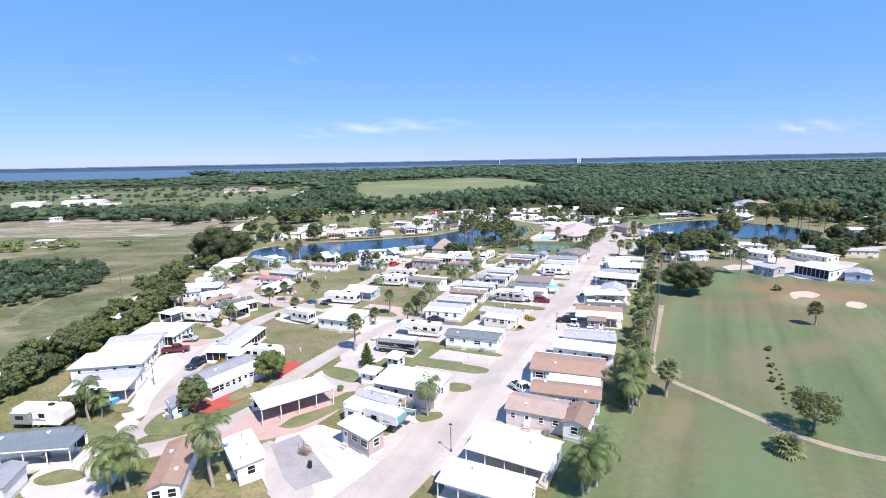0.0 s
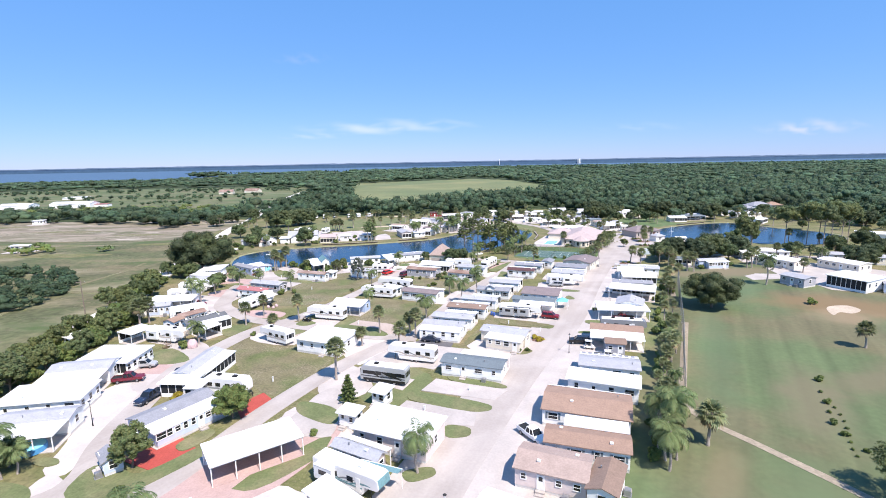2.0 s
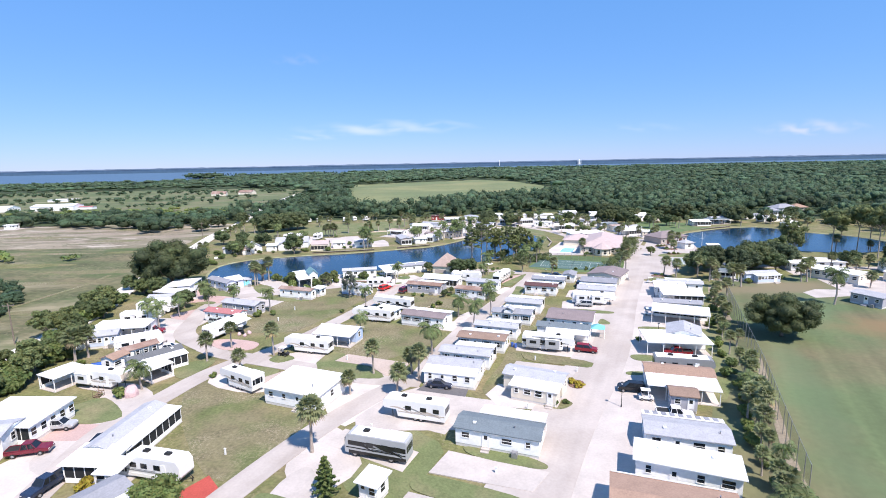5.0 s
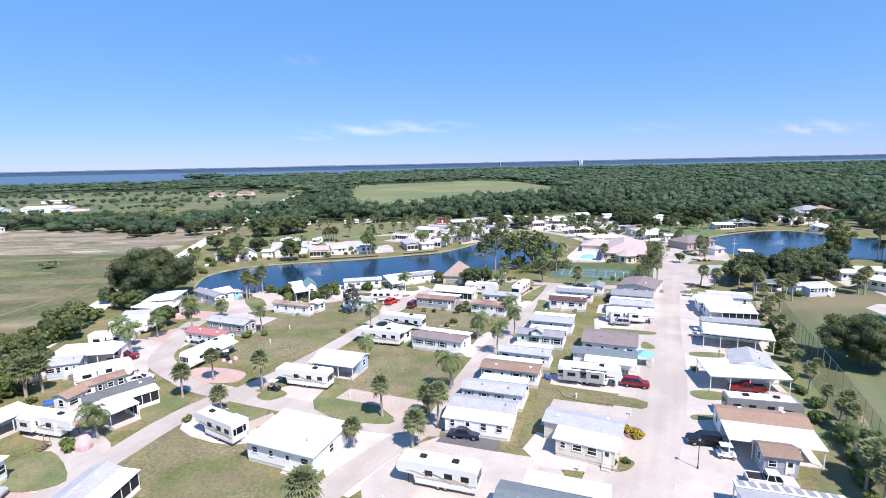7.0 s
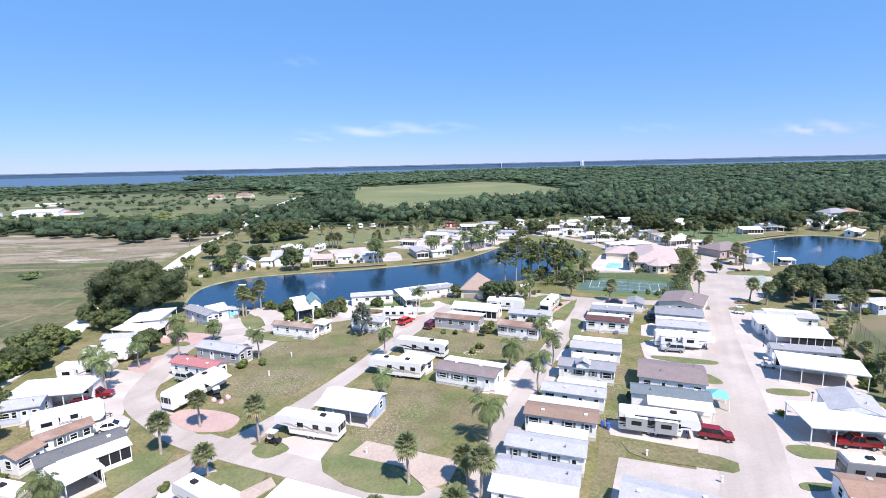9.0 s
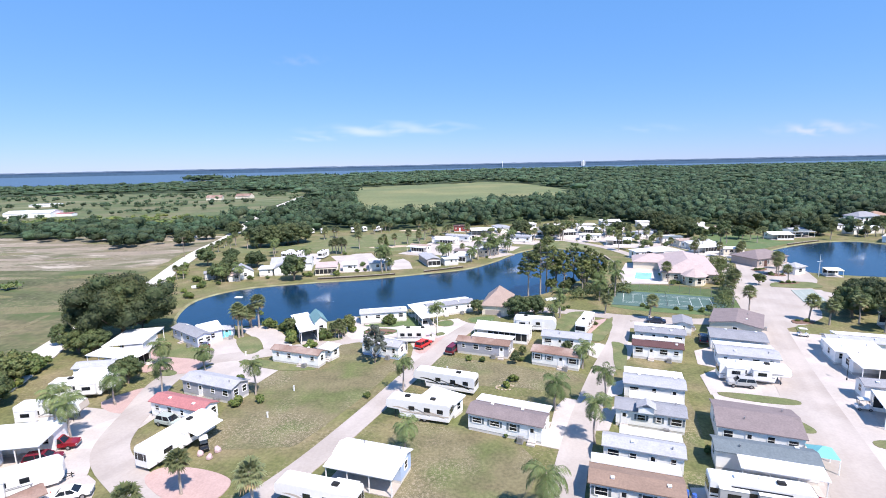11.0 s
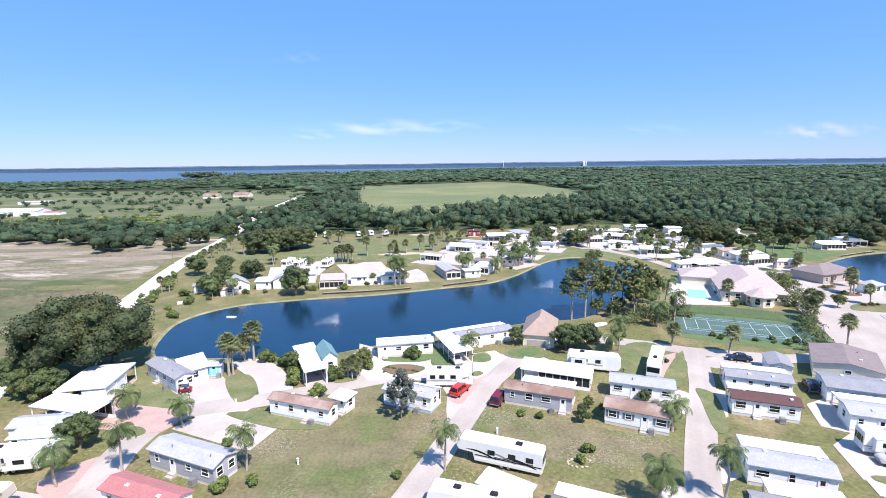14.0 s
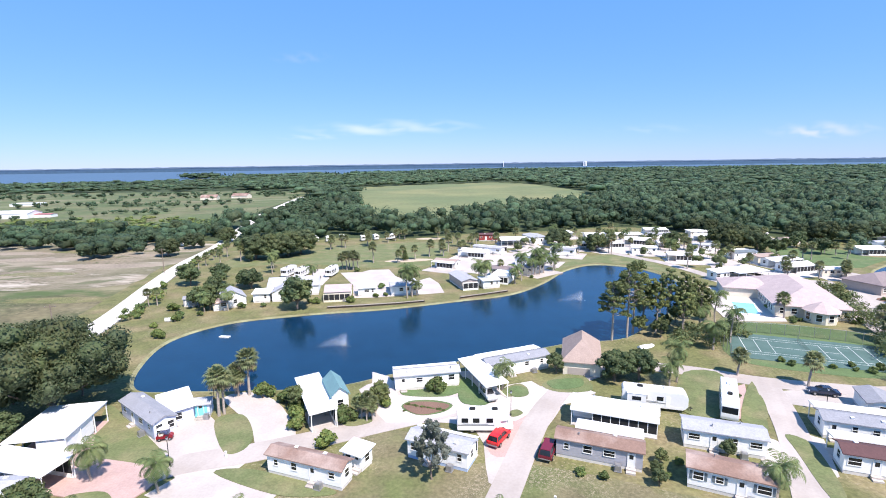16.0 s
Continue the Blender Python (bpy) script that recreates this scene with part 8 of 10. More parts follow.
    if kind in ("motor", "classc"):
        for ux in (b - 1.6, a + 2.3):
            for s in (-1, 1):
                wheel(ob, ux, s * 1.08, 0.45, 0.3)
    else:
        for ux in (a + L * 0.38, a + L * 0.38 + 0.95):
            for s in (-1, 1):
                wheel(ob, ux, s * 1.1, 0.38, 0.24)
        bm = bmesh.new()
        if kind == "fifth":
            for s in (-0.8, 0.8):
                tube(bm, (b - 1.6, s, 0), (b - 1.6, s, 1.62), 0.06, 0.06, 6)
            tube(bm, (b - 0.9, 0, 1.2), (b - 0.9, 0, 1.66), 0.12, 0.12, 8)
        else:
            tube(bm, (b - 0.5, -0.7, 0.5), (b + 0.9, 0, 0.5), 0.05, 0.05, 6)
            tube(bm, (b - 0.5, 0.7, 0.5), (b + 0.9, 0, 0.5), 0.05, 0.05, 6)
            tube(bm, (b + 0.6, 0, 0), (b + 0.6, 0, 0.8), 0.05, 0.05, 6)
        part("hitch", grow_together(bm), M["black"], ob)
    if kind == "motor":
        part("windscreen", boxes((b - 0.16, b - 0.02, -1.1, 1.1, 1.55, 2.55)), M["glass"], ob)
    if kind == "classc":
        part("cab_body", side_prism([(b - 1.95, 0.5), (b, 0.5), (b, 1.1), (b - 0.7, 1.25), (b - 1.1, 1.9), (b - 1.95, 1.9)], -0.98, 0.98, 0.06), M[main], ob)
        part("windscreen", side_prism([(b - 0.72, 1.26), (b - 0.68, 1.27), (b - 1.05, 1.88), (b - 1.09, 1.87)], -0.85, 0.85), M["glass"], ob)
    if kind == "fifth":
        part("nose_cap", side_prism([(b - 0.3, 1.7), (b + 0.02, 2.1), (b - 0.22, h - 0.25), (b - 0.3, h - 0.2)], -w + 0.1, w - 0.1, 0.02), M[trim], ob)
    if awning == "out":
        x0, x1 = a + L * 0.5, b - 1.2
        part("awning", prism([(-w - 2.5, 2.45), (-w - 0.05, 3.0), (-w - 0.05, 3.04), (-w - 2.5, 2.49)], x0, x1), M["white_paint"], ob)
        for ux in (x0 + 0.1, x1 - 0.1):
            bm = bmesh.new()
            tube(bm, (ux, -w - 0.02, 1.1), (ux, -w - 2.4, 2.45), 0.03, 0.03, 6)
            part("awning_arm", bm, M["white_paint"], ob)
    elif awning:
        bm = bmesh.new()
        tube(bm, (a + L * 0.2, -w - 0.12, 2.95), (a + L * 0.75, -w - 0.12, 2.95), 0.09, 0.09, 8)
        part("awning_roll", bm, M[trim], ob)
    return ob


def golf_cart(x, y, rot, label="white golf cart with a canopy roof", material="car_white"):
    ob = thing("golf_cart", x, y, rot, label, "golf cart", "golf carts", z=0.1)
    part("body", side_prism([(-1.15, 0.3), (1.1, 0.3), (1.15, 0.6), (0.7, 0.85), (0.35, 0.45), (-0.2, 0.45), (-0.25, 0.75), (-1.15, 0.75)], -0.55, 0.55, 0.03), M[material], ob)
    part("seat", boxes((-0.75, -0.2, -0.5, 0.5, 0.76, 0.9), (-0.8, -0.7, -0.5, 0.5, 0.9, 1.25), bevel=0.03), M["rv_tan"], ob)
    part("roof", boxes((-0.9, 0.65, -0.6, 0.6, 1.8, 1.87), bevel=0.03), M["car_white"], ob)
    for ux, dx in ((-0.85, 0.0), (0.6, -0.15)):
        for s in (-0.52, 0.52):
            bm = bmesh.new()
            tube(bm, (ux, s, 0.7), (ux + dx, s, 1.8), 0.025, 0.025, 6)
            part("strut", bm, M["black"], ob)
            wheel(ob, ux + 0.15, s, 0.23, 0.18)
    return ob

# ---- vehicles in their places ----
camper("travel_trailer", -67.0, 75.6, -4, 8.8, "trailer", "white travel trailer with a gray slide out behind palms", slide_mat="rv_gray")
camper("fifth_wheel", -11.8, 73.5, -30, 11.0, "fifth", "white fifth wheel camper with a teal stripe", "roof_teal", seed=2)
camper("fifth_wheel", -66.0, 128.9, -15, 11.2, "fifth", "white fifth wheel camper beside a screen room", "rv_tan", seed=3)
camper("travel_trailer", -71.1, 148.2, 34, 9.5, "trailer", "white travel trailer parked close to a home", seed=4)
camper("fifth_wheel", -81.3, 166.8, 5, 10.4, "fifth", "white fifth wheel camper on a concrete pad", "rv_tan", seed=5)
camper("fifth_wheel", -82.2, 176.0, 9, 11.2, "fifth", "long white fifth wheel camper under a gray roof", "rv_gray", seed=6, slides=2)
camper("fifth_wheel", -55.6, 158.0, 69, 12.2, "trailer", "long white and pale blue camper on brick paving", "siding_sky_blue", seed=7, slides=2, awning="out")
camper("motor_home", -22.6, 200.6, -2, 8.6, "classc", "white motor home with a cab over bunk", "rv_gray", slides=0, seed=8)
camper("travel_trailer", 6.3, 207.0, -17, 10.2, "trailer", "long white travel trailer on the grass", seed=9)
camper("motor_home", 18.3, 206.0, 242, 10.5, "motor", "white motor home parked across the lane", "rv_tan", seed=10, slides=0)
camper("fifth_wheel", 41.0, 176.6, -16, 11.8, "fifth", "long white fifth wheel camper with gray swooshes", "rv_gray", seed=11, slides=2)
camper("fifth_wheel", 21.0, 142.9, -18, 11.2, "fifth", "white and black fifth wheel camper with slide outs", "car_black", seed=12, slides=2, awning=True, slide_mat="car_silver", band=True)
camper("fifth_wheel", -39.4, 127.4, 149, 9.2, "fifth", "white fifth wheel camper on the lawn corner", "rv_tan", seed=13)
camper("motor_home", -6.3, 114.9, 162, 10.6, "fifth", "white fifth wheel camper with tan swooshes", "rv_tan", seed=14, slides=2)
camper("motor_home", -11.0, 104.6, 162, 9.4, "motor", "black and white motor home with gray panels", "car_black", main="car_silver", seed=15, slide_mat="rv_gray", band=True)
camper("fifth_wheel", -31.4, 144.4, 163, 11.0, "fifth", "white fifth wheel camper with an awning porch", "rv_tan", seed=16, awning=True)
camper("travel_trailer", -20.2, 165.5, 162, 11.0, "fifth", "white fifth wheel camper with a tan skirt", "rv_tan", seed=17)
camper("fifth_wheel", -15.9, 175.9, 158, 12.0, "fifth", "white fifth wheel camper with black swooshes", "car_black", seed=18, slides=0)
camper("travel_trailer", -39.4, 100.7, -14, 8.5, "trailer", "small white travel trailer on red paving", seed=19, slides=0)
for k, (x, y, a) in enumerate(((-98.4, 391, 112), (-91.3, 390.3, 108), (-84.9, 396, 110), (-72.6, 391.8, 106), (-66.1, 395, 108), (-57.5, 396, 60))):
    camper("travel_trailer", x, y + 4, a, 6.5, "trailer", "white travel trailer parked at the tree line", h=2.75, seed=30 + k, slides=0)
for k, (x, y, a) in enumerate(((-81.7, 310, 80), (-70.8, 311, 82), (-87.2, 312, 78))):
    camper("travel_trailer", x, y, a, 8.0, "trailer", "white travel trailer behind the pond side homes", seed=40 + k, slides=0)
camper("fifth_wheel", 43.7, 129.6, -14, 10.6, "fifth", "gray fifth wheel camper with a white roof", "car_black", main="rv_gray", seed=21, slides=0)

car("pickup_truck", 34.6, 113.3, -15, "pickup", "car_white", "white pickup truck beside a gray shed", "truck")
car("pickup_truck", -52.9, 98.6, -103, "pickup", "car_navy", "dark navy pickup truck parked on the lane", "truck")
car("pickup_truck", -61.8, 106.6, 14, "pickup", "car_maroon", "dark maroon pickup truck in a driveway", "truck")
car("sport_utility", -62.7, 113.4, 8, "suv", "car_silver", "silver sport utility car on pink paving")
car("pickup_truck", 13.7, 84.0, -60, "pickup", "car_white", "white pickup truck beside the brown roofed home", "truck")
car("sport_utility", 31.3, 122.6, 165, "suv", "car_black", "black sport utility car under a patio roof")
car("sedan", -2.5, 125.6, -14, "sedan", "car_navy", "dark navy sedan beside a white home")
car("sport_utility", 28.6, 141.0, -20, "suv", "car_red", "red sport utility car at the road")
car("pickup_truck", 46.7, 138.2, 168, "pickup", "car_red", "red pickup truck under a white carport", "truck")
car("pickup_truck", -74.0, 158.3, 12, "pickup", "car_red", "red pickup truck under a white carport", "truck")
car("sport_utility", 37.6, 174.4, 165, "suv", "car_silver", "silver sport utility car beside a long camper")
car("hatchback", -20.8, 197.2, 58, "suv", "car_bright_red", "bright red small car at the lane")
car("minivan", -14.1, 193.9, 65, "van", "car_maroon", "maroon minivan beside a gray home", "van")
car("sport_utility", -21.2, 211.2, -72, "suv", "car_silver", "gray car under a long white carport")
car("sport_utility", 42.6, 197.2, 66, "suv", "car_navy", "dark blue car between two homes")
car("jeep", -60.7, 164.6, -20, "suv", "car_pale_green", "old pale green jeep beside the red roofed home")
car("sport_utility", -52.6, 108.4, 100, "suv", "car_black", "black sport utility car beside a screened home")
golf_cart(-48.6, 103.6, 40, "black golf cart beside a screened porch", "car_black")
car("sedan", -63.6, 147.0, 20, "sedan", "car_white", "white sedan beside a cream home")
car("sport_utility", -73.2, 154.6, 14, "suv", "car_maroon", "dark red sport utility car under a white carport")
car("sedan", 37.5, 210.5, 160, "sedan", "car_navy", "dark car beside the ring lane")
golf_cart(-71.4, 198.9, 15, "red golf cart in front of the lavender home", "car_red")
golf_cart(32.5, 119.3, -15)
golf_cart(52.0, 165.2, -20)
golf_cart(-36.3, 142.2, -20, "dark golf cart beside a camper", "car_black")
golf_cart(-86.2, 195.7, 70, "black golf cart with a white canopy in a carport", "car_black")
golf_cart(-51.6, 157.3, -60, "golf cart with a white canopy among chairs", "car_black")
golf_cart(66.5, 199.0, -20)

# ---- homes beyond the ponds and the golf course ----
FAR_PLOTS = []


def far_homes(rows):
    for x, y, rot, L, W, style, roof in rows:
        FAR_PLOTS.append([off(x, y, rot, u * (L / 2 + 1.2), v * (W / 2 + 1.2)) for u, v in ((-1, -1), (1, -1), (1, 1), (-1, 1))])
        if y < 420 and x < 140:
            u, v = off(x, y, rot, 1.5, -2.5)
            pad(u, v, rot, L + 5, W + 6, z=0.03 + 0.04 * ((x * 0.37 + y * 0.61) % 1), label="pale concrete yard round a far home")
        home(x, y, rot, L, W, style, roof, random.Random(int(x * 3 + y)).choice(("white", "white", "cream", "white")), nwin=3, vents=0, label=f"far {'white' if roof == 'white' else roof.replace('_', ' ')} roofed home among palms")


def screen_front(x, y, rot, w, label, frame_mat="white_paint"):
    """A screened porch wall: a low sill, a header and slim uprights round dark mesh."""
    ob = thing("screen_porch", x, y, rot, label, "porch")
    n = max(2, round(w / 1.7))
    h = w / 2
    part("sill", boxes((-h, h, -0.12, 0, 0, 0.6)), M[frame_mat], ob)
    part("header", boxes((-h, h, -0.12, 0, 2.35, 2.65)), M[frame_mat], ob)
    for k in range(n + 1):
        u = -h + (w - 0.14) * k / n
        part("upright", boxes((u, u + 0.14, -0.11, -0.005, 0.6, 2.35)), M[frame_mat], ob)
    part("screen", boxes((-h + 0.05, h - 0.05, -0.07, -0.04, 0.6, 2.35)), M["screen"], ob)
    return ob


home(-104.5, 272.5, 15, 4, 3.2, "gable", "gray", "gray", h=2.4, nwin=1, vents=0, label="small gray screened hut under the trees", name="garden_hut", category="hut")
home(-92.3, 273.6, 121, 9, 6.4, "gable", "light_gray", "white", rise=1.8, vents=0, label="white cottage with a pale gabled roof", name="cottage", category="cottage")
home(-94, 268.2, 31, 4.2, 3.4, "gable", "tan", "cream", h=2.3, rise=0.9, nwin=1, vents=0, label="low tan annex before the white cottage", name="home_annex", category="annex")
home(-84.5, 277, 8, 5.4, 5.6, "flat", "white", "white", h=2.8, nwin=1, vents=0, label="white flat roofed wing at the pond", name="home_annex", category="annex")
home(-77.5, 287, 10, 16, 11, "gable", "light_gray", "white", h=3.2, rise=1.9, end=2, label="wide white home with a pale gray roof", name="house", category="house")
home(-78.6, 278.2, 100, 6, 6.4, "gable", "light_gray", "white", rise=1.5, vents=0, label="white gabled porch facing the pond", name="porch", category="porch")
home(-61.6, 279.2, 7, 8.2, 8.4, "gable", "pink_tile", "cream", rise=1.3, patio="screen", vents=0, label="tan screened house with a pinkish roof", name="garden_house", category="house")
screen_front(-61.2, 274.4, 7, 8.0, "dark screened porch front facing the pond", "siding_cream")
home(-53.4, 282.6, 10, 6, 5.4, "flat", "white", "white", h=2.7, nwin=2, vents=0, label="low white home with a flat roof", name="garden_house", category="house")
home(-42, 286, 10, 9, 10, "combo", "light_gray", "white", split=0.6, label="white pond side home with a pale gray roof")
home(-22.2, 293.6, 107, 14, 5.8, "gable", "light_gray", "taupe", rise=0.7, vents=0, label="long gray home with a pale gabled roof at the pond")
screen_front(-20.0, 286.2, 13, 5.2, "dark screened porch end of the long gray home")
home(-13.6, 290.4, 16, 6.4, 5.4, "flat", "white", "white", h=2.7, nwin=2, vents=0, label="low white wing beside the screened porch", name="home_annex", category="annex")
home(-6.2, 306.4, -24, 9.8, 6.4, "gable", "mauve", "cream", vents=0, label="cream home with a brown roof among palms")
home(-7.9, 298.0, -24, 6.6, 8.0, "flat", "white", "white", h=2.7, vents=0, label="white flat roofed porch room at the pond", name="porch_room", category="porch")
screen_front(-9.7, 293.9, -24, 6.0, "dark screened porch front beside the palms")
far_homes([(3.4, 311.5, 40, 10, 7, "combo", "gray"), (5.6, 325.4, -30, 9.5, 6.4, "gable", "slate"), (12.4, 330, -26, 9, 6.4, "combo", "gray")])
far_homes([(-28, 321.6, -30, 10, 6.4, "combo_far", "tan"), (-16, 344.6, -24, 14, 8.4, "combo_far", "white"), (-7.2, 354.2, -33, 15, 6.6, "combo", "light_gray"), (7, 376.5, 4, 15, 11, "port", "white"), (19.5, 385, 103, 16, 9, "gable", "light_gray"), (25.2, 347, -24, 11, 8.4, "combo", "gray"), (40, 361, -5, 9, 6, "port", "slate"), (52, 362, 5, 10, 6, "combo_far", "white")])
far_homes([(61, 348, -10, 11, 7, "combo", "white"), (68, 371, -30, 13, 8, "combo_far", "white"), (69, 388, 0, 14, 7, "flat", "white"), (78, 362, -5, 10, 6, "combo_far", "light_gray"), (91, 406, 0, 13, 7, "combo_far", "white"), (107, 379, -30, 14, 9, "combo_far", "white"), (70, 330, -15, 12, 7, "combo_far", "white"), (90, 353, -10, 11, 7, "combo", "light_gray")])
far_homes([(96, 335, 12, 11.5, 9, "combo", "slate"), (99.4, 324, 16, 11, 6, "gable", "tan"), (102.4, 317, 18, 15, 6.6, "combo_far", "light_gray"), (100.4, 306.2, 12, 12.6, 6.6, "combo_far", "white"), (107.6, 299.4, -4, 9, 5.4, "combo", "white"), (76, 298, 15, 13, 9, "port", "white"), (66.5, 296.5, 15, 6, 5, "flat", "gray")])
home(118, 256.6, -16, 5, 4, "port", "white", "white", h=2.3, label="white canopy roof on posts at the second pond", name="canopy_shelter", category="shelter")
far_homes([(153.8, 337.6, -6, 11, 8, "combo_far", "white"), (167, 344, 2, 14, 8, "port", "slate"), (172, 352, 4, 10, 6, "gable", "light_gray"), (197.6, 322, 42, 14, 7, "combo_far", "white"), (140, 366, 5, 9, 7, "gable", "tan"), (128, 372, 5, 9, 6, "flat", "white"), (186, 362, 20, 10, 8, "gable", "gray"), (252, 316, -40, 14, 8, "combo", "light_gray"), (262, 296, -50, 14, 8, "flat", "white"), (212, 256, -30, 13, 8, "flat", "white")])
far_homes([(136, 216, -15, 12, 6, "flat", "white"), (156, 207, -20, 11, 7, "gable", "light_gray"), (170, 199, -15, 12, 7, "combo", "light_gray"), (125.5, 213.5, -15, 7, 5, "flat", "white"), (190, 190, -20, 12, 7, "combo", "gray"), (176, 176, -20, 12, 7, "combo", "white")])
home(128.2, 199.4, -62, 15, 8.4, "gable", "white", "cream", h=3.1, rise=0.5, nwin=6, end=2, vents=0, label="long cream home with a white roof beside the lot")
home(146.4, 191.4, -68, 14, 8, "gable", "white", "cream", h=3.1, rise=0.5, nwin=5, end=2, vents=0, label="long cream home with a white roof under an oak")
home(92.5, 202.5, -20, 8, 5, "port", "slate", "white", h=2.9, label="open gray pavilion roof on posts under the oaks", name="pavilion", category="pavilion")
home(102.0, 198.2, 5, 11, 5.5, "combo_far", "light_gray", "sky_blue", patio="room", nwin=6, label="pale blue park building with many windows", name="park_building", category="building")
home(115.2, 171.0, -68, 8.0, 6.2, "gable", "light_gray", "gray", rise=0.5, nwin=2, vents=0, label="gray screened garden house at the fairway", name="garden_house", category="garden house")
home(129.6, 166.0, -66, 11.5, 10.5, "flat", "white", "white", band=True, h=3.7, end=3, label="white screen house with tall dark screens", name="screen_house", category="screen room")
home(138.0, 160.5, 52, 9, 7, "gable", "light_gray", "sky_blue", end=1, label="blue gray garden house beside the fairway", name="garden_house", category="garden house")
home(-398, 548, 8, 40, 20, "gable", "white", "white", h=4.6, rise=2.0, nwin=4, vents=0, label="large white metal hall beyond the tree belt", name="metal_hall", category="hall")
home(-452, 540, 8, 30, 18, "gable", "white", "white", h=4.2, rise=1.8, nwin=4, vents=0, label="white metal hall beyond the tree belt", name="metal_hall", category="hall")
far_homes([(-386, 556, 5, 14, 9, "gable", "rust"), (-371, 553, 5, 14, 9, "gable", "red"), (-309, 390, 5, 8, 5, "flat", "white"), (-500, 690, 5, 30, 16, "flat", "white"), (-171, 386, 5, 9, 5, "flat", "white"), (-218, 266, 5, 9, 3, "flat", "white")])
for x, y, a, L in ((-322, 752, 10, 20), (-292, 776, -8, 22)):
    home(x, y, a, L, 14, "gable", "rust", "cream", h=3.4, rise=3.2, nwin=4, vents=0, label="far cream house with a brown roof", name="house", category="house")
home(-5, 391, 0, 10, 6, "gable", "maroon", "barn_red", h=3.4, label="far barn red building at the woods", name="barn", category="barn")
for x, y, a in ((-91, 128, 70), (-95, 112, 65), (-92, 92, 75), (-89, 150, 70)):
    home(x + 4, y, a, 6, 3.2, "flat", "white", "white", h=2.4, nwin=1, vents=0, label="white storage shed half hidden in the hedge", name="storage_shed", category="shed")


far_homes([(86, 390, 0, 12, 7, "combo", "light_gray"), (110, 396, 0, 11, 7, "flat", "white"), (134, 386, 0, 12, 7, "combo", "white"), (200, 366, 5, 12, 8, "combo", "gray"), (212, 352, 0, 11, 7, "flat", "white"), (36, 398, 10, 11, 7, "flat", "white"), (52, 392, 5, 12, 7, "combo", "white")])


# ---- club house, pool and tennis court ----
def hip_roof(parent, a, b, c, d, z, rise, material, over=0.5):
    bm = bmesh.new()
    a, b, c, d = a - over, b + over, c - over, d + over
    s = min(b - a, d - c) / 2
    if b - a >= d - c:
        r0, r1 = (a + s, (c + d) / 2), (b - s, (c + d) / 2)
    else:
        r0, r1 = ((a + b) / 2, c + s), ((a + b) / 2, d - s)
    lo = [bm.verts.new((*p, z)) for p in ((a, c), (b, c), (b, d), (a, d))]
    p, q = bm.verts.new((*r0, z + rise)), bm.verts.new((*r1, z + rise))
    if b - a >= d - c:
        fs = ((lo[0], lo[1], q, p), (lo[1], lo[2], q), (lo[2], lo[3], p, q), (lo[3], lo[0], p))
    else:
        fs = ((lo[0], lo[1], p), (lo[1], lo[2], q, p), (lo[2], lo[3], q), (lo[3], lo[0], p, q))
    for f in fs:
        bm.faces.new(f)
    g = bmesh.ops.extrude_face_region(bm, geom=bm.faces[:])
    bmesh.ops.translate(bm, verts=[v for v in g["geom"] if isinstance(v, bmesh.types.BMVert)], vec=(0, 0, 0.16))
    bmesh.ops.recalc_face_normals(bm, faces=bm.faces[:])
    return part("roof", bm, M[material], parent)


for x, y, a, L, W, h, rise, key, label in ((240, 391, 8, 15, 10, 4.4, 2.6, "gray", "large pale two storey house with a gray hip roof"), (228.4, 385, 8, 7, 7, 3.2, 1.8, "gray", "front wing of the large pale house"), (259, 404, 5, 11, 9, 3.2, 2.4, "terracotta", "tan house with a terracotta hip roof under oaks")):
    villa = thing("house", x, y, a, label, "house")
    part("wall", boxes((-L / 2, L / 2, -W / 2, W / 2, 0, h)), M["siding_white" if key == "gray" else "siding_cream"], villa)
    hip_roof(villa, -L / 2, L / 2, -W / 2, W / 2, h, rise, "roof_" + key, 0.7)
    for i in range(4):
        window(villa, -L * 0.36 + i * L * 0.24, -W / 2, h - 1.5, 1.6, 1.5, 0)
home(204, 350, 12, 14, 7, "flat", "white", "white", h=3.0, nwin=2, label="low white garage wing among palms", name="garage", category="garage")
cottage = thing("cottage", -0.7, 225.6, 75, "cream cottage with a steep tan hip roof by the pond", "cottage")
part("wall", boxes((-6.2, 6.2, -3.5, 3.5, 0, 2.6)), M["siding_cream"], cottage)
part("garage_door", boxes((-6.24, -6.2, -1.6, 2.6, 0.05, 1.5)), M["siding_taupe"], cottage, "tan panelled garage door")
hip_roof(cottage, -6.2, 6.2, -3.5, 3.5, 2.6, 3.5, "roof_tan", 0.4)
for i in range(3):
    window(cottage, -4 + i * 4, -3.5, 1.5, 1.1, 1.2, 0)
club = thing("club_house", 72, 270, 70, "pale pink tiled club house with cream walls", "club house")
part("wall", boxes((-18.6, 15, -9.6, 7.6, 0, 2.9)), M["siding_cream"], club)
hip_roof(club, -18.6, 15, -9.6, 7.6, 2.9, 3.3, "roof_pink_tile")
part("wing_wall", boxes((-1, 11, 7.61, 16.5, 0, 2.8)), M["siding_cream"], club)
hip_roof(club, -1, 11, 3, 16.5, 2.8, 2.3, "roof_pink_tile")
for i in range(7):
    window(club, -16 + i * 4.6, -9.6, 1.6, 1.3, 1.4, 0)
    window(club, -16 + i * 2.2, 7.6, 1.6, 1.2, 1.4, 180)
for i in range(2):
    window(club, -18.6, 3.2 + i * 2.6, 1.6, 1.2, 1.4, -90)
    window(club, -18.6, -8.2 + i * 2.0, 1.6, 1.0, 1.4, -90)
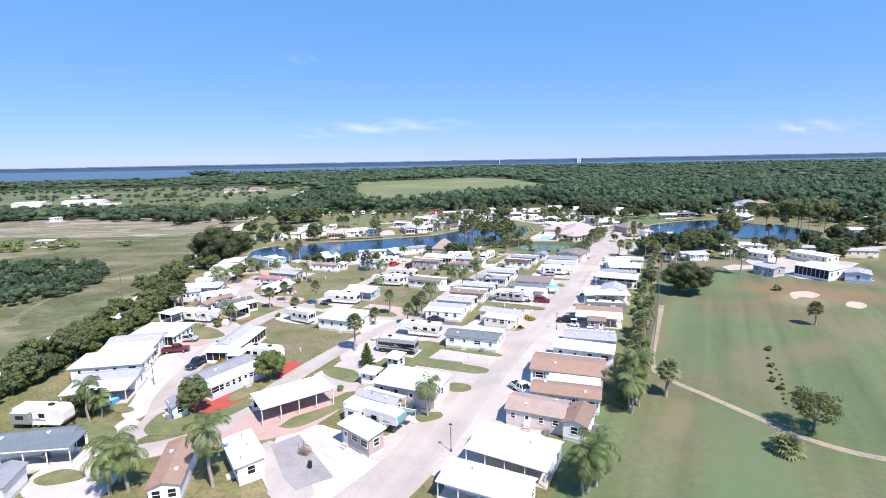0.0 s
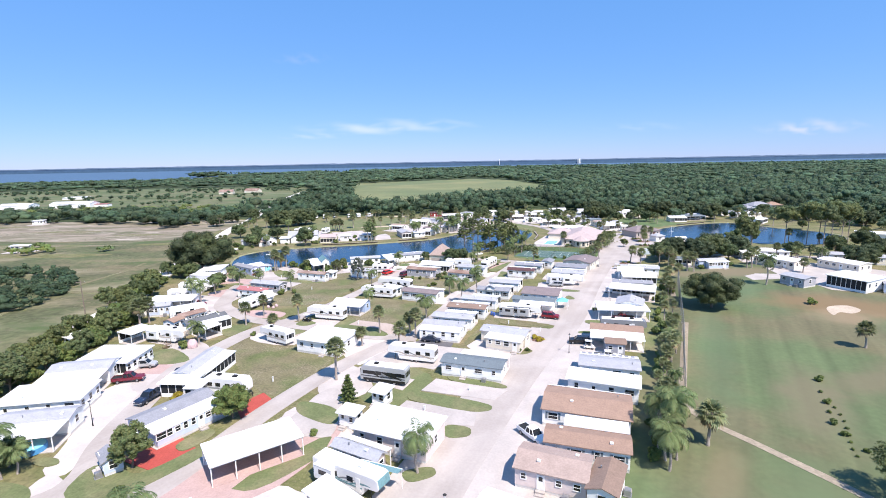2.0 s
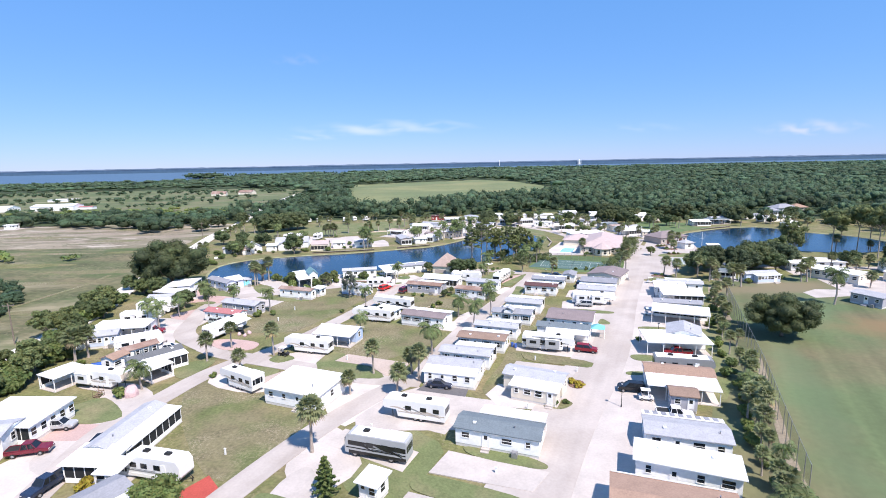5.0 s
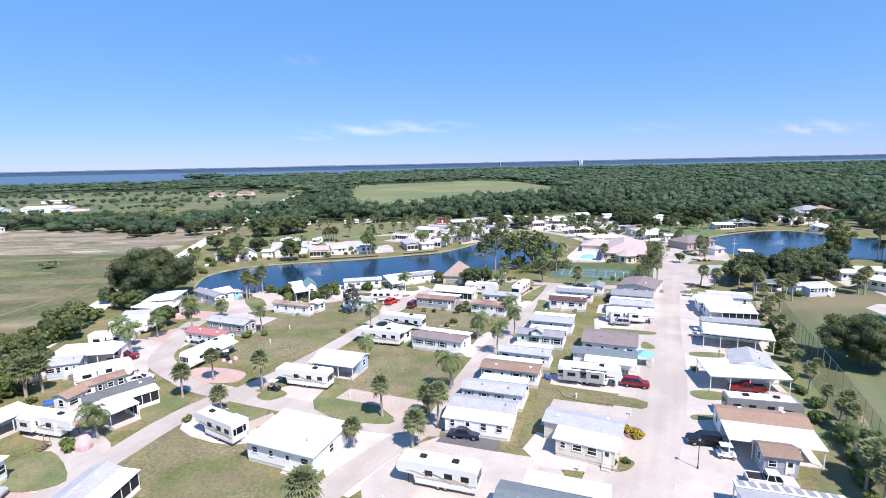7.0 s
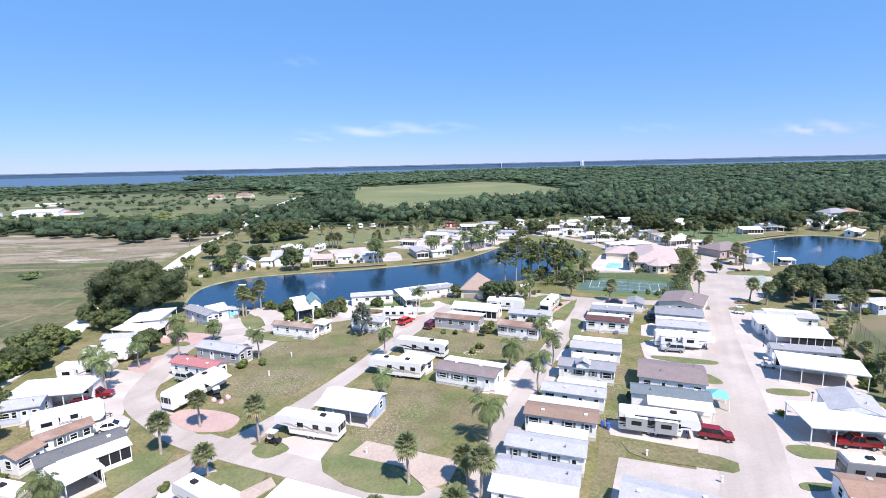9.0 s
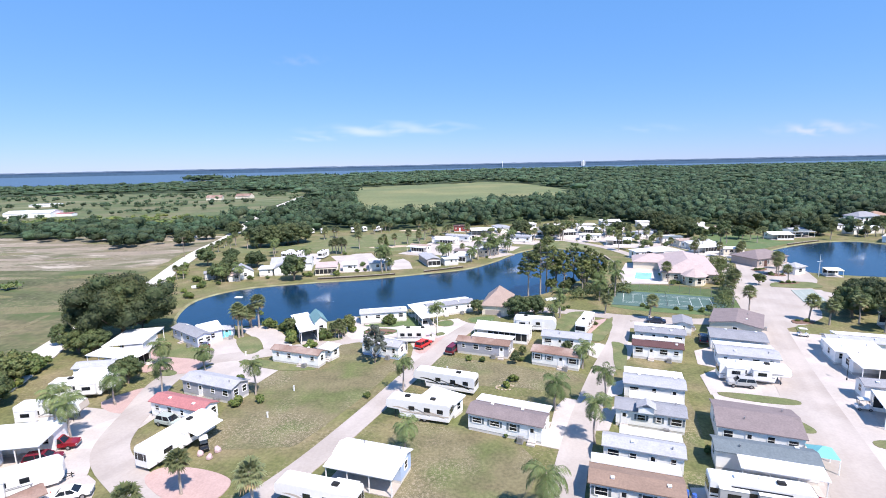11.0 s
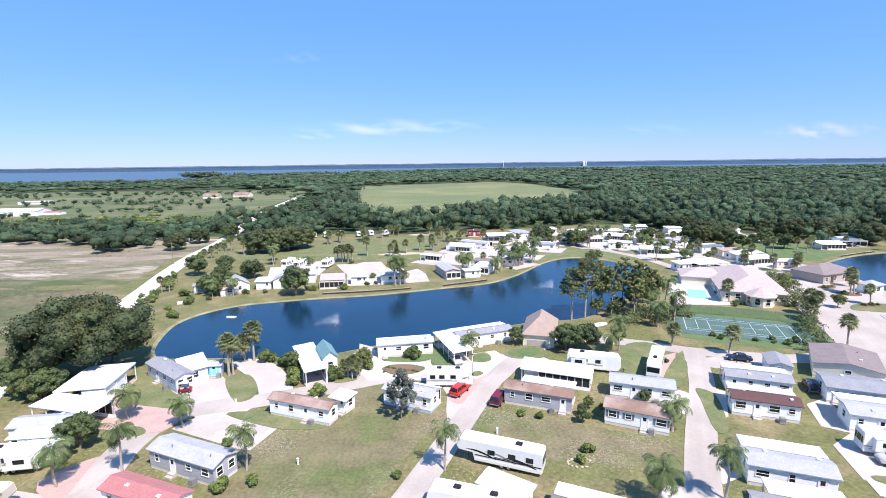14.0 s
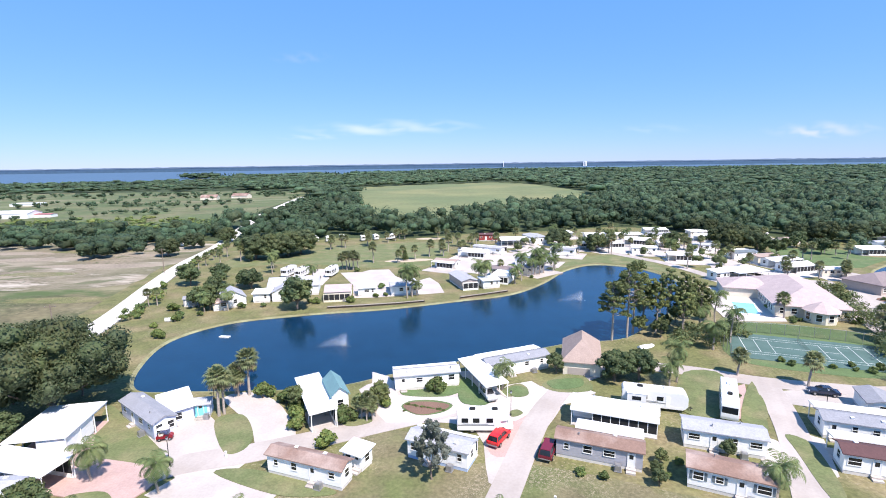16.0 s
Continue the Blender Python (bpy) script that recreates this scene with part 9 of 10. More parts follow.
bm = bmesh.new()
bmesh.ops.create_cone(bm, cap_ends=True, segments=8, radius1=3.6, radius2=3.6, depth=3.0, matrix=Matrix.Translation((-20.6, -2, 1.5)))
part("bay_wall", bm, M["siding_cream"], club)
bm = bmesh.new()
bmesh.ops.create_cone(bm, cap_ends=True, segments=8, radius1=4.3, radius2=0.05, depth=2.2, matrix=Matrix.Translation((-20.6, -2, 4.1)))
part("bay_roof", bm, M["roof_pink_tile"], club)
for k in range(5):
    an = radians(135 + 22.5 + 45 * (k - 1))
    window(club, -20.6 + 3.34 * math.cos(an), -2 + 3.34 * math.sin(an), 1.6, 1.2, 1.7, math.degrees(an) + 90)
tan = thing("office_building", 107.6, 280.4, 20, "low tan building with a brown hip roof", "office")
part("wall", boxes((-8, 8, -5.5, 5.5, 0, 3.0)), M["siding_taupe"], tan)
door(tan, -3.6, -5.5, 0.1, 0, "dark_wood", 1.2, 2.2)
door(tan, 3.8, -5.5, 0.1, 0, "dark_wood", 1.6, 2.2)
hip_roof(tan, -8, 8, -5.5, 5.5, 3.0, 2.4, "roof_mauve")
for i in range(4):
    window(tan, -6.4 + i * 4.2, -5.5, 1.6, 1.2, 1.3, 0)
kiosk = thing("kiosk", 108.5, 262, 20, "small white kiosk with a pale hip roof", "kiosk")
part("wall", boxes((-2.5, 2.5, -2.2, 2.2, 0, 2.6)), M["siding_white"], kiosk)
hip_roof(kiosk, -2.5, 2.5, -2.2, 2.2, 2.6, 1.2, "roof_light_gray")
window(kiosk, 0, -2.2, 1.5, 1.4, 1.1, 0)
sheet("pool_deck", [(44, 251), (58.5, 250), (64, 262), (68, 284), (57, 285), (47, 264)], 0.12, M["concrete"], "pale concrete deck round the swimming pool", "deck")
M["pool_water"] = water_mat("pool_water", (0.25, 0.62, 0.72), 0.2, 3.0)
pool = thing("swimming_pool", 55, 262, 66, "turquoise swimming pool with a white rim", "pool")
part("water", boxes((-5.6, 5.6, -2.7, 2.7, 0.0, 0.125)), M["pool_water"], pool)
part("rim", boxes((-6, 6, -3.1, -2.7, 0, 0.2), (-6, 6, 2.7, 3.1, 0, 0.2), (-6, -5.6, -2.7, 2.7, 0, 0.2), (5.6, 6, -2.7, 2.7, 0, 0.2)), M["white_paint"], pool)
M["court_gray"] = mat("court_gray", (0.3, 0.345, 0.325), rough=0.9, var=0.08)
M["court_line"] = mat("court_line", (0.5, 0.54, 0.52), rough=0.8, var=0.1)
M["court"] = mat("court", (0.07, 0.13, 0.115), rough=0.9, var=0.08, small=3.0, alt=(0.085, 0.145, 0.13), alt_scale=0.3)
sheet("tennis_court", [(31.5, 228), (39.5, 243), (66.5, 232), (60.5, 217.5)], 0.1, M["court"], "green tennis court with white lines", "court")
lines = thing("court_lines", 49.2, 230.6, -21, "white painted court lines", "court lines", z=0.11)
lines["kind"] = "structure"
for x0, x1, y0, y1 in ((-11.9, 11.9, -5.5, -5.38), (-11.9, 11.9, 5.38, 5.5), (-11.9, 11.9, -4.17, -4.05), (-11.9, 11.9, 4.05, 4.17), (-11.95, -11.8, -5.5, 5.5), (11.8, 11.95, -5.5, 5.5), (-6.46, -6.34, -4.1, 4.1), (6.34, 6.46, -4.1, 4.1), (-6.4, 6.4, -0.06, 0.06), (-9.2, -9.08, -4.1, 4.1), (3.1, 3.22, -4.1, 4.1), (9.0, 9.12, -5.4, 5.4)):
    part("line", boxes((x0, x1, y0, y1, 0, 0.006)), M["court_line"], lines)
M["net"] = bpy.data.materials.new("net")
M["net"].use_nodes = True
nn, nl = M["net"].node_tree.nodes, M["net"].node_tree.links
mx, tr = nn.new("ShaderNodeMixShader"), nn.new("ShaderNodeBsdfTransparent")
mx.inputs[0].default_value = 0.24
nn["Principled BSDF"].inputs["Base Color"].default_value = (0.03, 0.04, 0.035, 1)
nl.new(tr.outputs[0], mx.inputs[1])
nl.new(nn["Principled BSDF"].outputs[0], mx.inputs[2])
nl.new(mx.outputs[0], nn["Material Output"].inputs[0])


def net_fence(name, pts, h, step, label):
    """A net on posts along a line."""
    ob = thing(name, 0, 0, 0, label, "fence")
    c = smooth_loop(pts, 4, closed=False)
    for p, q in zip(c, c[1:]):
        bm = bmesh.new()
        v = [bm.verts.new(k) for k in ((p.x, p.y, 0.05), (q.x, q.y, 0.05), (q.x, q.y, h), (p.x, p.y, h))]
        bm.faces.new(v)
        part("net_panel", bm, M["net"], ob)
        k = max(1, round((q - p).length / step))
        for i in range(k):
            s = p.lerp(q, i / k)
            share("post", cached(("fence_post", h), lambda: boxes((-0.035, 0.035, -0.035, 0.035, 0, h + 0.05)), M["metal_gray"]), ob, pose(s.x, s.y, 0))
        bm = bmesh.new()
        tube(bm, (p.x, p.y, h), (q.x, q.y, h), 0.025, 0.025, 6)
        part("top_rail", bm, M["metal_gray"], ob)
    return ob


net_fence("golf_fence", [(41.5, 94), (48, 108), (56.5, 126), (68, 152), (80, 179)], 4.5, 3.0, "tall dark net fence between homes and fairway")
net_fence("court_fence", [(31.5, 228), (39.5, 243), (66.5, 232), (60.5, 217.5)], 2.6, 3.0, "dark chain link fence round the tennis court")
net = thing("tennis_net", 49.2, 230.6, 69, "dark tennis net on two posts", "net", z=0.1)
bm = bmesh.new()
bm.faces.new([bm.verts.new(p) for p in ((-6, 0, 0), (6, 0, 0), (6, 0, 1), (-6, 0, 1))])
part("mesh_net", bm, M["net"], net)
for s in (-6.1, 6.0):
    part("post", boxes((s, s + 0.1, -0.05, 0.05, 0, 1.1)), M["metal_gray"], net)

sheet("shuffleboard_court", [(91.6, 239), (98.2, 239.4), (93.4, 226.8), (86, 225.6)], 0.16, M["court_gray"], "faded gray green shuffleboard court", "court")
lanes = thing("shuffle_lines", 92.3, 232.8, -22, "white painted shuffleboard lines", "court lines", z=0.165)
lanes["kind"] = "structure"
for k in range(4):
    part("line", boxes((-2.6 + 1.7 * k, -2.5 + 1.7 * k, -5.2, 5.2, 0, 0.006)), M["court_line"], lanes)
sheet("court_path", [(98.4, 239), (100.6, 238.4), (93.2, 223.6), (90.4, 221.6)], 0.15, M["concrete"], "white concrete path beside the shuffleboard court", "path")
sheet("island_lawn", [(88, 244), (91.6, 248.6), (98.4, 250), (105.6, 248), (104.4, 241.6), (97, 240.6), (91, 242.6)], 0.17, M["lawn"], "grassy traffic island before the office", "lawn", soft=-2)
for k, pts in enumerate(([(93.3, 246.3), (98.9, 246.4), (101.2, 248.3), (97.4, 249.8), (93.4, 248.6)], [(97.1, 262.2), (97.4, 258.2), (102.5, 257.2), (104.4, 260.4), (101, 262.6)], [(97, 269.3), (97.3, 266), (102.1, 266.8), (105, 271.4)], [(71.9, 211), (76.7, 209.6), (76, 207.6), (70.2, 207.6)])):
    sheet("mulch_bed", pts, 0.19 + 0.004 * k, M["mulch"], "reddish mulch planting bed on the paving", "planting bed", soft=-2)
sheet("lawn", [(69.6, 206.2), (73.1, 206.9), (69.1, 199.8), (66.1, 199.1)], 0.15, M["lawn"], "small mown lawn beside the road", "lawn", soft=-2)

# ---- pond side: walkways and fountains ----
def bulkhead(pts, label, h=0.55):
    """A timber wall along the water: planks between posts and a cap board."""
    ob = thing("timber_bulkhead", 0, 0, 0, label, "bulkhead")
    for (x0, y0), (x1, y1) in zip(pts, pts[1:]):
        L, an = math.hypot(x1 - x0, y1 - y0), math.degrees(math.atan2(y1 - y0, x1 - x0))
        at = pose(x0, y0, 0, 0, 0, an)
        k = max(2, round(L / 2.4))
        for z in (-0.7, -0.3, 0.1):
            mesh_object("plank", boxes((0, L, -0.06, 0.06, z, z + 0.38)), M["old_timber"], ob, at=at)
        mesh_object("cap_board", boxes((0, L, -0.3, 0.42, h, h + 0.1)), M["gray_timber"], ob, at=at)
        for i in range(k + 1):
            mesh_object("post", boxes((L * i / k - 0.1, L * i / k + 0.1, -0.26, -0.062, -0.9, h + 0.16)), M["old_timber"], ob, at=at)
    return ob


bulkhead([(-62.5, 267.2), (-52.4, 268.6), (-43, 270.4), (-34.7, 272.6)], "weathered timber bulkhead along the pond edge")
bulkhead([(-23.8, 276), (-16, 279.4), (-8.5, 283)], "weathered timber bulkhead along the pond edge")
bulkhead([(48.5, 272), (52.5, 284), (53.5, 300)], "timber bulkhead on the pond's east bank")
bulkhead([(145, 318.6), (155.5, 323.4), (166, 327.4)], "timber bulkhead along the second pond")
M["spray"] = bpy.data.materials.new("spray")
M["spray"].use_nodes = True
nn, nl = M["spray"].node_tree.nodes, M["spray"].node_tree.links
mx, tr = nn.new("ShaderNodeMixShader"), nn.new("ShaderNodeBsdfTransparent")
mx.inputs[0].default_value = 0.2
nn["Principled BSDF"].inputs["Base Color"].default_value = (0.8, 0.85, 0.9, 1)
nl.new(tr.outputs[0], mx.inputs[1])
nl.new(nn["Principled BSDF"].outputs[0], mx.inputs[2])
nl.new(mx.outputs[0], nn["Material Output"].inputs[0])


def fountain(x, y, label):
    ob = thing("fountain", x, y, 0, label, "fountain", z=-0.5)
    bm = bmesh.new()
    tube(bm, (0, 0, -0.1), (0, 0, 0.15), 0.6, 0.5, 14)
    for k in range(3):
        tube(bm, (0.5 * math.cos(k * 2.1), 0.5 * math.sin(k * 2.1), 0), (1.2 * math.cos(k * 2.1), 1.2 * math.sin(k * 2.1), 0.1), 0.12, 0.12, 6)
    part("float", bm, M["white_paint"], ob)
    n = 4600
    az, t = rng.uniform(0, 6.283, n), rng.uniform(0, 1, n)
    reach = rng.uniform(0.6, 2.6, n)
    drift = rng.uniform(0, 1, n) ** 1.5 * 7.0
    p = np.stack([np.cos(az) * reach * t * 0.5 - drift * t, np.sin(az) * reach * t * 0.5, 3.4 * 4 * t * (1 - t) * rng.uniform(0.2, 1, n) * (1 - drift / 14) + 0.1], -1)
    nr = rng.normal(size=(n, 3))
    nr /= np.linalg.norm(nr, axis=1, keepdims=True)
    v, f = leaf_cards(p, nr, 0.085)
    share("water_spray", cards_mesh("water_spray", v, f, M["spray"]), ob, Matrix())
    return ob


fountain(-51.5, 238, "pond fountain with a white float and spray")
fountain(12.5, 273, "second pond fountain with a white float")
fountain(151, 283, "fountain in the second pond")

# ---- poles and lamps ----
def lamp_post(x, y, h=4.0):
    ob = thing("lamp_post", x, y, 0, "dark lamp post with a lantern head", "street lamp", "street lamps")
    bm = bmesh.new()
    tube(bm, (0, 0, 0), (0, 0, 0.5), 0.12, 0.09, 8)
    tube(bm, (0, 0, 0.5), (0, 0, h), 0.055, 0.045, 8)
    part("pole", bm, M["black"], ob)
    bm = bmesh.new()
    tube(bm, (0, 0, h), (0, 0, h + 0.35), 0.1, 0.2, 6)
    part("lantern", bm, M["lamp_clear"], ob)
    bm = bmesh.new()
    tube(bm, (0, 0, h + 0.351), (0, 0, h + 0.52), 0.26, 0.03, 6)
    part("cap", bm, M["black"], ob)
    return ob


for x, y in ((0.4, 65.7), (-57.2, 89.9), (46.0, 146), (27.5, 117), (-67.1, 192.2), (-18.0, 204.6), (58, 176), (-70, 212), (33, 204)):
    lamp_post(x, y)


def utility_pole(x, y, h=10):
    ob = thing("utility_pole", x, y, 15, "weathered wooden utility pole with a crossarm", "utility pole", "utility poles")
    bm = bmesh.new()
    tube(bm, (0, 0, -0.1), (0, 0, h), 0.16, 0.11, 8)
    part("pole", bm, M["bark"], ob)
    part("crossarm", boxes((-1.2, 1.2, -0.06, 0.06, h - 0.6, h - 0.46)), M["bark"], ob)
    for s in (-1.05, 0, 1.05):
        bm = bmesh.new()
        tube(bm, (s, 0, h - 0.459), (s, 0, h - 0.25), 0.05, 0.03, 6)
        part("insulator", bm, M["metal_gray"], ob)
    return ob


for x, y in ((-103.5, 152.6), (-101, 70), (-120, 240), (-138, 318)):
    utility_pole(x, y)


# ---- small yard things ----
def boat(x, y, rot, material="rv_white", label="small white boat hull lying upside down"):
    ob = thing("boat", x, y, rot, label, "boat", z=0.08)
    bm = bmesh.new()
    rings = []
    for u, w, h in ((-2.0, 0.65, 0.5), (-0.8, 0.8, 0.6), (0.6, 0.7, 0.6), (1.6, 0.4, 0.5), (2.2, 0.05, 0.3)):
        rings.append([bm.verts.new((u, w * c, h * s)) for c, s in ((-1, 0), (-0.9, 0.55), (-0.4, 0.95), (0.4, 0.95), (0.9, 0.55), (1, 0))])
    for a, b in zip(rings, rings[1:]):
        for i in range(5):
            bm.faces.new((a[i], b[i], b[i + 1], a[i + 1]))
    bm.faces.new(rings[0])
    bmesh.ops.recalc_face_normals(bm, faces=bm.faces[:])
    part("hull", bm, M[material], ob)
    part("keel", boxes((-1.9, 1.6, -0.04, 0.04, 0.5, 0.64)), M[material], ob)
    return ob


boat(-16.3, 65.0, -35)
boat(-73.5, 139.2, 30, "boat_blue", "boat under a bright blue tarpaulin")
boat(16.1, 233.8, 20, "rv_white", "white boat parked below the trees")


def wooden_steps(x, y, rot, label="weathered wooden steps standing on the concrete"):
    ob = thing("wooden_steps", x, y, rot, label, "steps")
    for i in range(5):
        part("tread", boxes((-0.6, 0.6, i * 0.28, i * 0.28 + 0.27, 0.18 * i + 0.12, 0.18 * i + 0.18)), M["wood"], ob)
    for s in (-0.62, 0.58):
        part("stringer", side_rail(s), M["wood"], ob)
    return ob


def side_rail(s):
    return boxes((s, s + 0.04, 0, 1.4, 0.05, 0.12), (s, s + 0.04, 0.0, 0.06, 0.12, 1.0), (s, s + 0.04, 1.3, 1.36, 0.12, 1.9), (s, s + 0.04, 0.061, 1.299, 0.95, 1.02))


wooden_steps(-20.4, 65.6, 70)
wooden_steps(-64.4, 123.9, -15)
M["umbrella"] = mat("umbrella", (0.16, 0.45, 0.48), rough=0.8, var=0.06)


def canopy(x, y, label="turquoise garden canopy on four posts"):
    ob = thing("garden_canopy", x, y, -20, label, "canopy")
    bm = bmesh.new()
    bmesh.ops.create_cone(bm, cap_ends=False, segments=4, radius1=2.2, radius2=0.1, depth=0.9, matrix=Matrix.Translation((0, 0, 2.6)) @ Matrix.Rotation(radians(45), 4, "Z"))
    part("canopy_cloth", bm, M["umbrella"], ob)
    for sx in (-1.5, 1.5):
        for sy in (-1.5, 1.5):
            post(ob, sx, sy, 2.1)
    return ob


def camper_awning(x, y, rot, L, label):
    """A rolled out awning: a sloping cloth, its front roller and two slim arms."""
    ob = thing("awning", x, y, rot, label, "awning")
    part("cloth", side_prism([(-L / 2, 0.0), (L / 2, 0.0), (L / 2, 0.03), (-L / 2, 0.03)], -0.65, 0.65), M["roof_teal"], ob).matrix_basis = pose(0, 0, 2.95, -9)
    bm = bmesh.new()
    tube(bm, (-L / 2, 0.66, 2.86), (L / 2, 0.66, 2.86), 0.07, 0.07, 8)
    part("roller", bm, M["white_paint"], ob)
    for u in (-L / 2 + 0.1, L / 2 - 0.1):
        bm = bmesh.new()
        tube(bm, (u, 0.62, 0.0), (u, 0.66, 2.85), 0.03, 0.03, 6)
        part("arm", bm, M["white_paint"], ob)
    return ob


camper_awning(-8.1, 73.3, -22, 6.1, "faded teal awning along a white camper")


def barrel(x, y, material, label):
    ob = thing("barrel", x, y, 0, label, "barrel", z=0.05)
    bm = bmesh.new()
    for (z0, r0), (z1, r1) in zip(((0, 0.27), (0.3, 0.31), (0.6, 0.31)), ((0.3, 0.31), (0.6, 0.31), (0.92, 0.27))):
        tube(bm, (0, 0, z0), (0, 0, z1), r0, r1, 14)
    part("drum", grow_together(bm), M[material], ob)
    bm = bmesh.new()
    tube(bm, (0, 0, 0.921), (0, 0, 0.96), 0.29, 0.28, 14)
    part("lid", bm, M[material], ob)
    return ob


barrel(-19.4, 62.4, "black", "black barrel standing on the concrete yard")
barrel(13.4, 144.9, "boat_blue", "blue barrel beside a parked camper")
barrel(14.0, 144.2, "boat_blue", "blue barrel beside a parked camper")
canopy(34.0, 150.5)


def marker(x, y):
    share("utility_marker", cached(("utility_marker",), lambda: boxes((-0.12, 0.12, -0.08, 0.08, 0, 0.9), (-0.16, 0.16, -0.12, 0.12, 0.9, 1.0), bevel=0.015), M["white_paint"]), None, pose(x, y, 0, 0, 0, -20))


for x, y in ((-45.5, 166.5), (-44, 176.2), (-26, 153), (-22, 139), (-13, 111.5), (-24.5, 88), (-33, 105.5), (17, 137), (12, 117), (24, 131), (-15.5, 183.5), (-31, 130.5), (5, 100), (-3, 93), (-42, 128), (-60, 194)):
    marker(x, y)
for o in list(scene.objects):
    if o.name.startswith("utility_marker"):
        tagged(o, "short white utility post at a lot", "utility post", "utility posts")

def stone_border(x, y, label="curved border of pale stones in the grass"):
    ob = thing("stone_border", x, y, 0, label, "border")
    r = random.Random(5)
    for k in range(12):
        a = 0.5 + 0.42 * k
        bm = bmesh.new()
        bmesh.ops.create_icosphere(bm, subdivisions=1, radius=0.24, matrix=Matrix.Translation((1.7 * math.cos(a), 1.0 * math.sin(a), 0.08)) @ Matrix.Diagonal((r.uniform(0.8, 1.3), r.uniform(0.7, 1.1), 0.6, 1)))
        part("stone", bm, M["sand"], ob)
    return ob


stone_border(-4.9, 175.8)
shrubs([(-4.9, 176.0)], 0.9)

# planting bed by the pond lane
sheet("planting_bed", [(-35.9, 207.9), (-34.6, 209.5), (-31.0, 209.5), (-28.0, 208.3), (-29.8, 206.1), (-33.2, 205.3)], 0.19, M["mulch"], "oval mulch bed with small plants", "planting bed", soft=4)
for k in range(16):
    shrubs([(-35.6 + 7.0 * ((k * 0.618) % 1), 206.5 + 2.4 * ((k * 0.377) % 1))], 0.28)
# far white towers across the lagoon
for x, h, w in ((1300, 50, 7), (1314, 47, 5), (1287, 44, 5), (540, 56, 3)):
    t_ob = thing("far_tower", x, 4785, 0, "tiny white tower far across the lagoon", "tower")
    part("shaft", boxes((-w / 2, w / 2, -3, 3, 0, h)), M["white_paint"], t_ob)


# ---- more yard things ----
M["pink_cover"] = mat("pink_cover", (0.5, 0.36, 0.36), rough=0.85, var=0.12, small=3.0, bump=0.2)


def covered_chair(x, y, rot, size, label, material="pink_cover", name="covered_chair", category="chair"):
    """A garden chair or cart under a loose cover."""
    ob = thing(name, x, y, rot, label, category, z=0.1)
    bm = bmesh.new()
    rings = []
    for z, w, d, sh in ((0, 0.5, 0.5, 0), (0.35, 0.5, 0.48, 0), (0.55, 0.45, 0.42, 0.02), (0.8, 0.36, 0.24, 0.16), (1.0, 0.26, 0.14, 0.2)):
        rings.append([bm.verts.new((size * w * math.cos(k * 0.7854), size * (d * math.sin(k * 0.7854) + sh), size * 0.7 * z)) for k in range(8)])
    for p, q in zip(rings, rings[1:]):
        for k in range(8):
            bm.faces.new((p[k - 1], p[k], q[k], q[k - 1]))
    bm.faces.new(rings[-1])
    bmesh.ops.recalc_face_normals(bm, faces=bm.faces[:])
    part("cover", bm, M[material], ob)
    part("foot", boxes((-0.3 * size, 0.3 * size, -0.3 * size, 0.3 * size, -0.05, 0.04)), M["black"], ob)
    return ob


def deck_railing(pts, label="brown wooden deck railing beside the red roofed home"):
    ob = thing("deck_railing", 0, 0, 0, label, "railing")
    for (x0, y0), (x1, y1) in zip(pts, pts[1:]):
        L, an = math.hypot(x1 - x0, y1 - y0), math.degrees(math.atan2(y1 - y0, x1 - x0))
        k = max(2, round(L / 1.2))
        for z in (0.45, 0.95):
            mesh_object("rail", boxes((0, L, -0.04, 0.04, z, z + 0.09)), M["dark_wood"], ob, at=pose(x0, y0, 0.1, 0, 0, an))
        for i in range(k + 1):
            mesh_object("post", boxes((L * i / k - 0.05, L * i / k + 0.05, -0.05, 0.05, -0.1, 1.1)), M["dark_wood"], ob, at=pose(x0, y0, 0.1, 0, 0, an))
    return ob


covered_chair(-51.5, 155.9, 40, 0.9, "garden chair under a pale pink cover")
covered_chair(-49.8, 155.0, -30, 0.9, "garden chair under a pale pink cover")
covered_chair(-49.4, 156.8, 70, 1.0, "garden chair under a pale pink cover")
covered_chair(-58.3, 124.6, 20, 2.4, "small cart under a pale pink cover", name="covered_cart", category="cart")
deck_railing([(-62.6, 165.2), (-64.3, 167.9), (-63.7, 169.8)])
deck_railing([(-59.7, 163.9), (-58.7, 165.6), (-56.5, 165.3)])

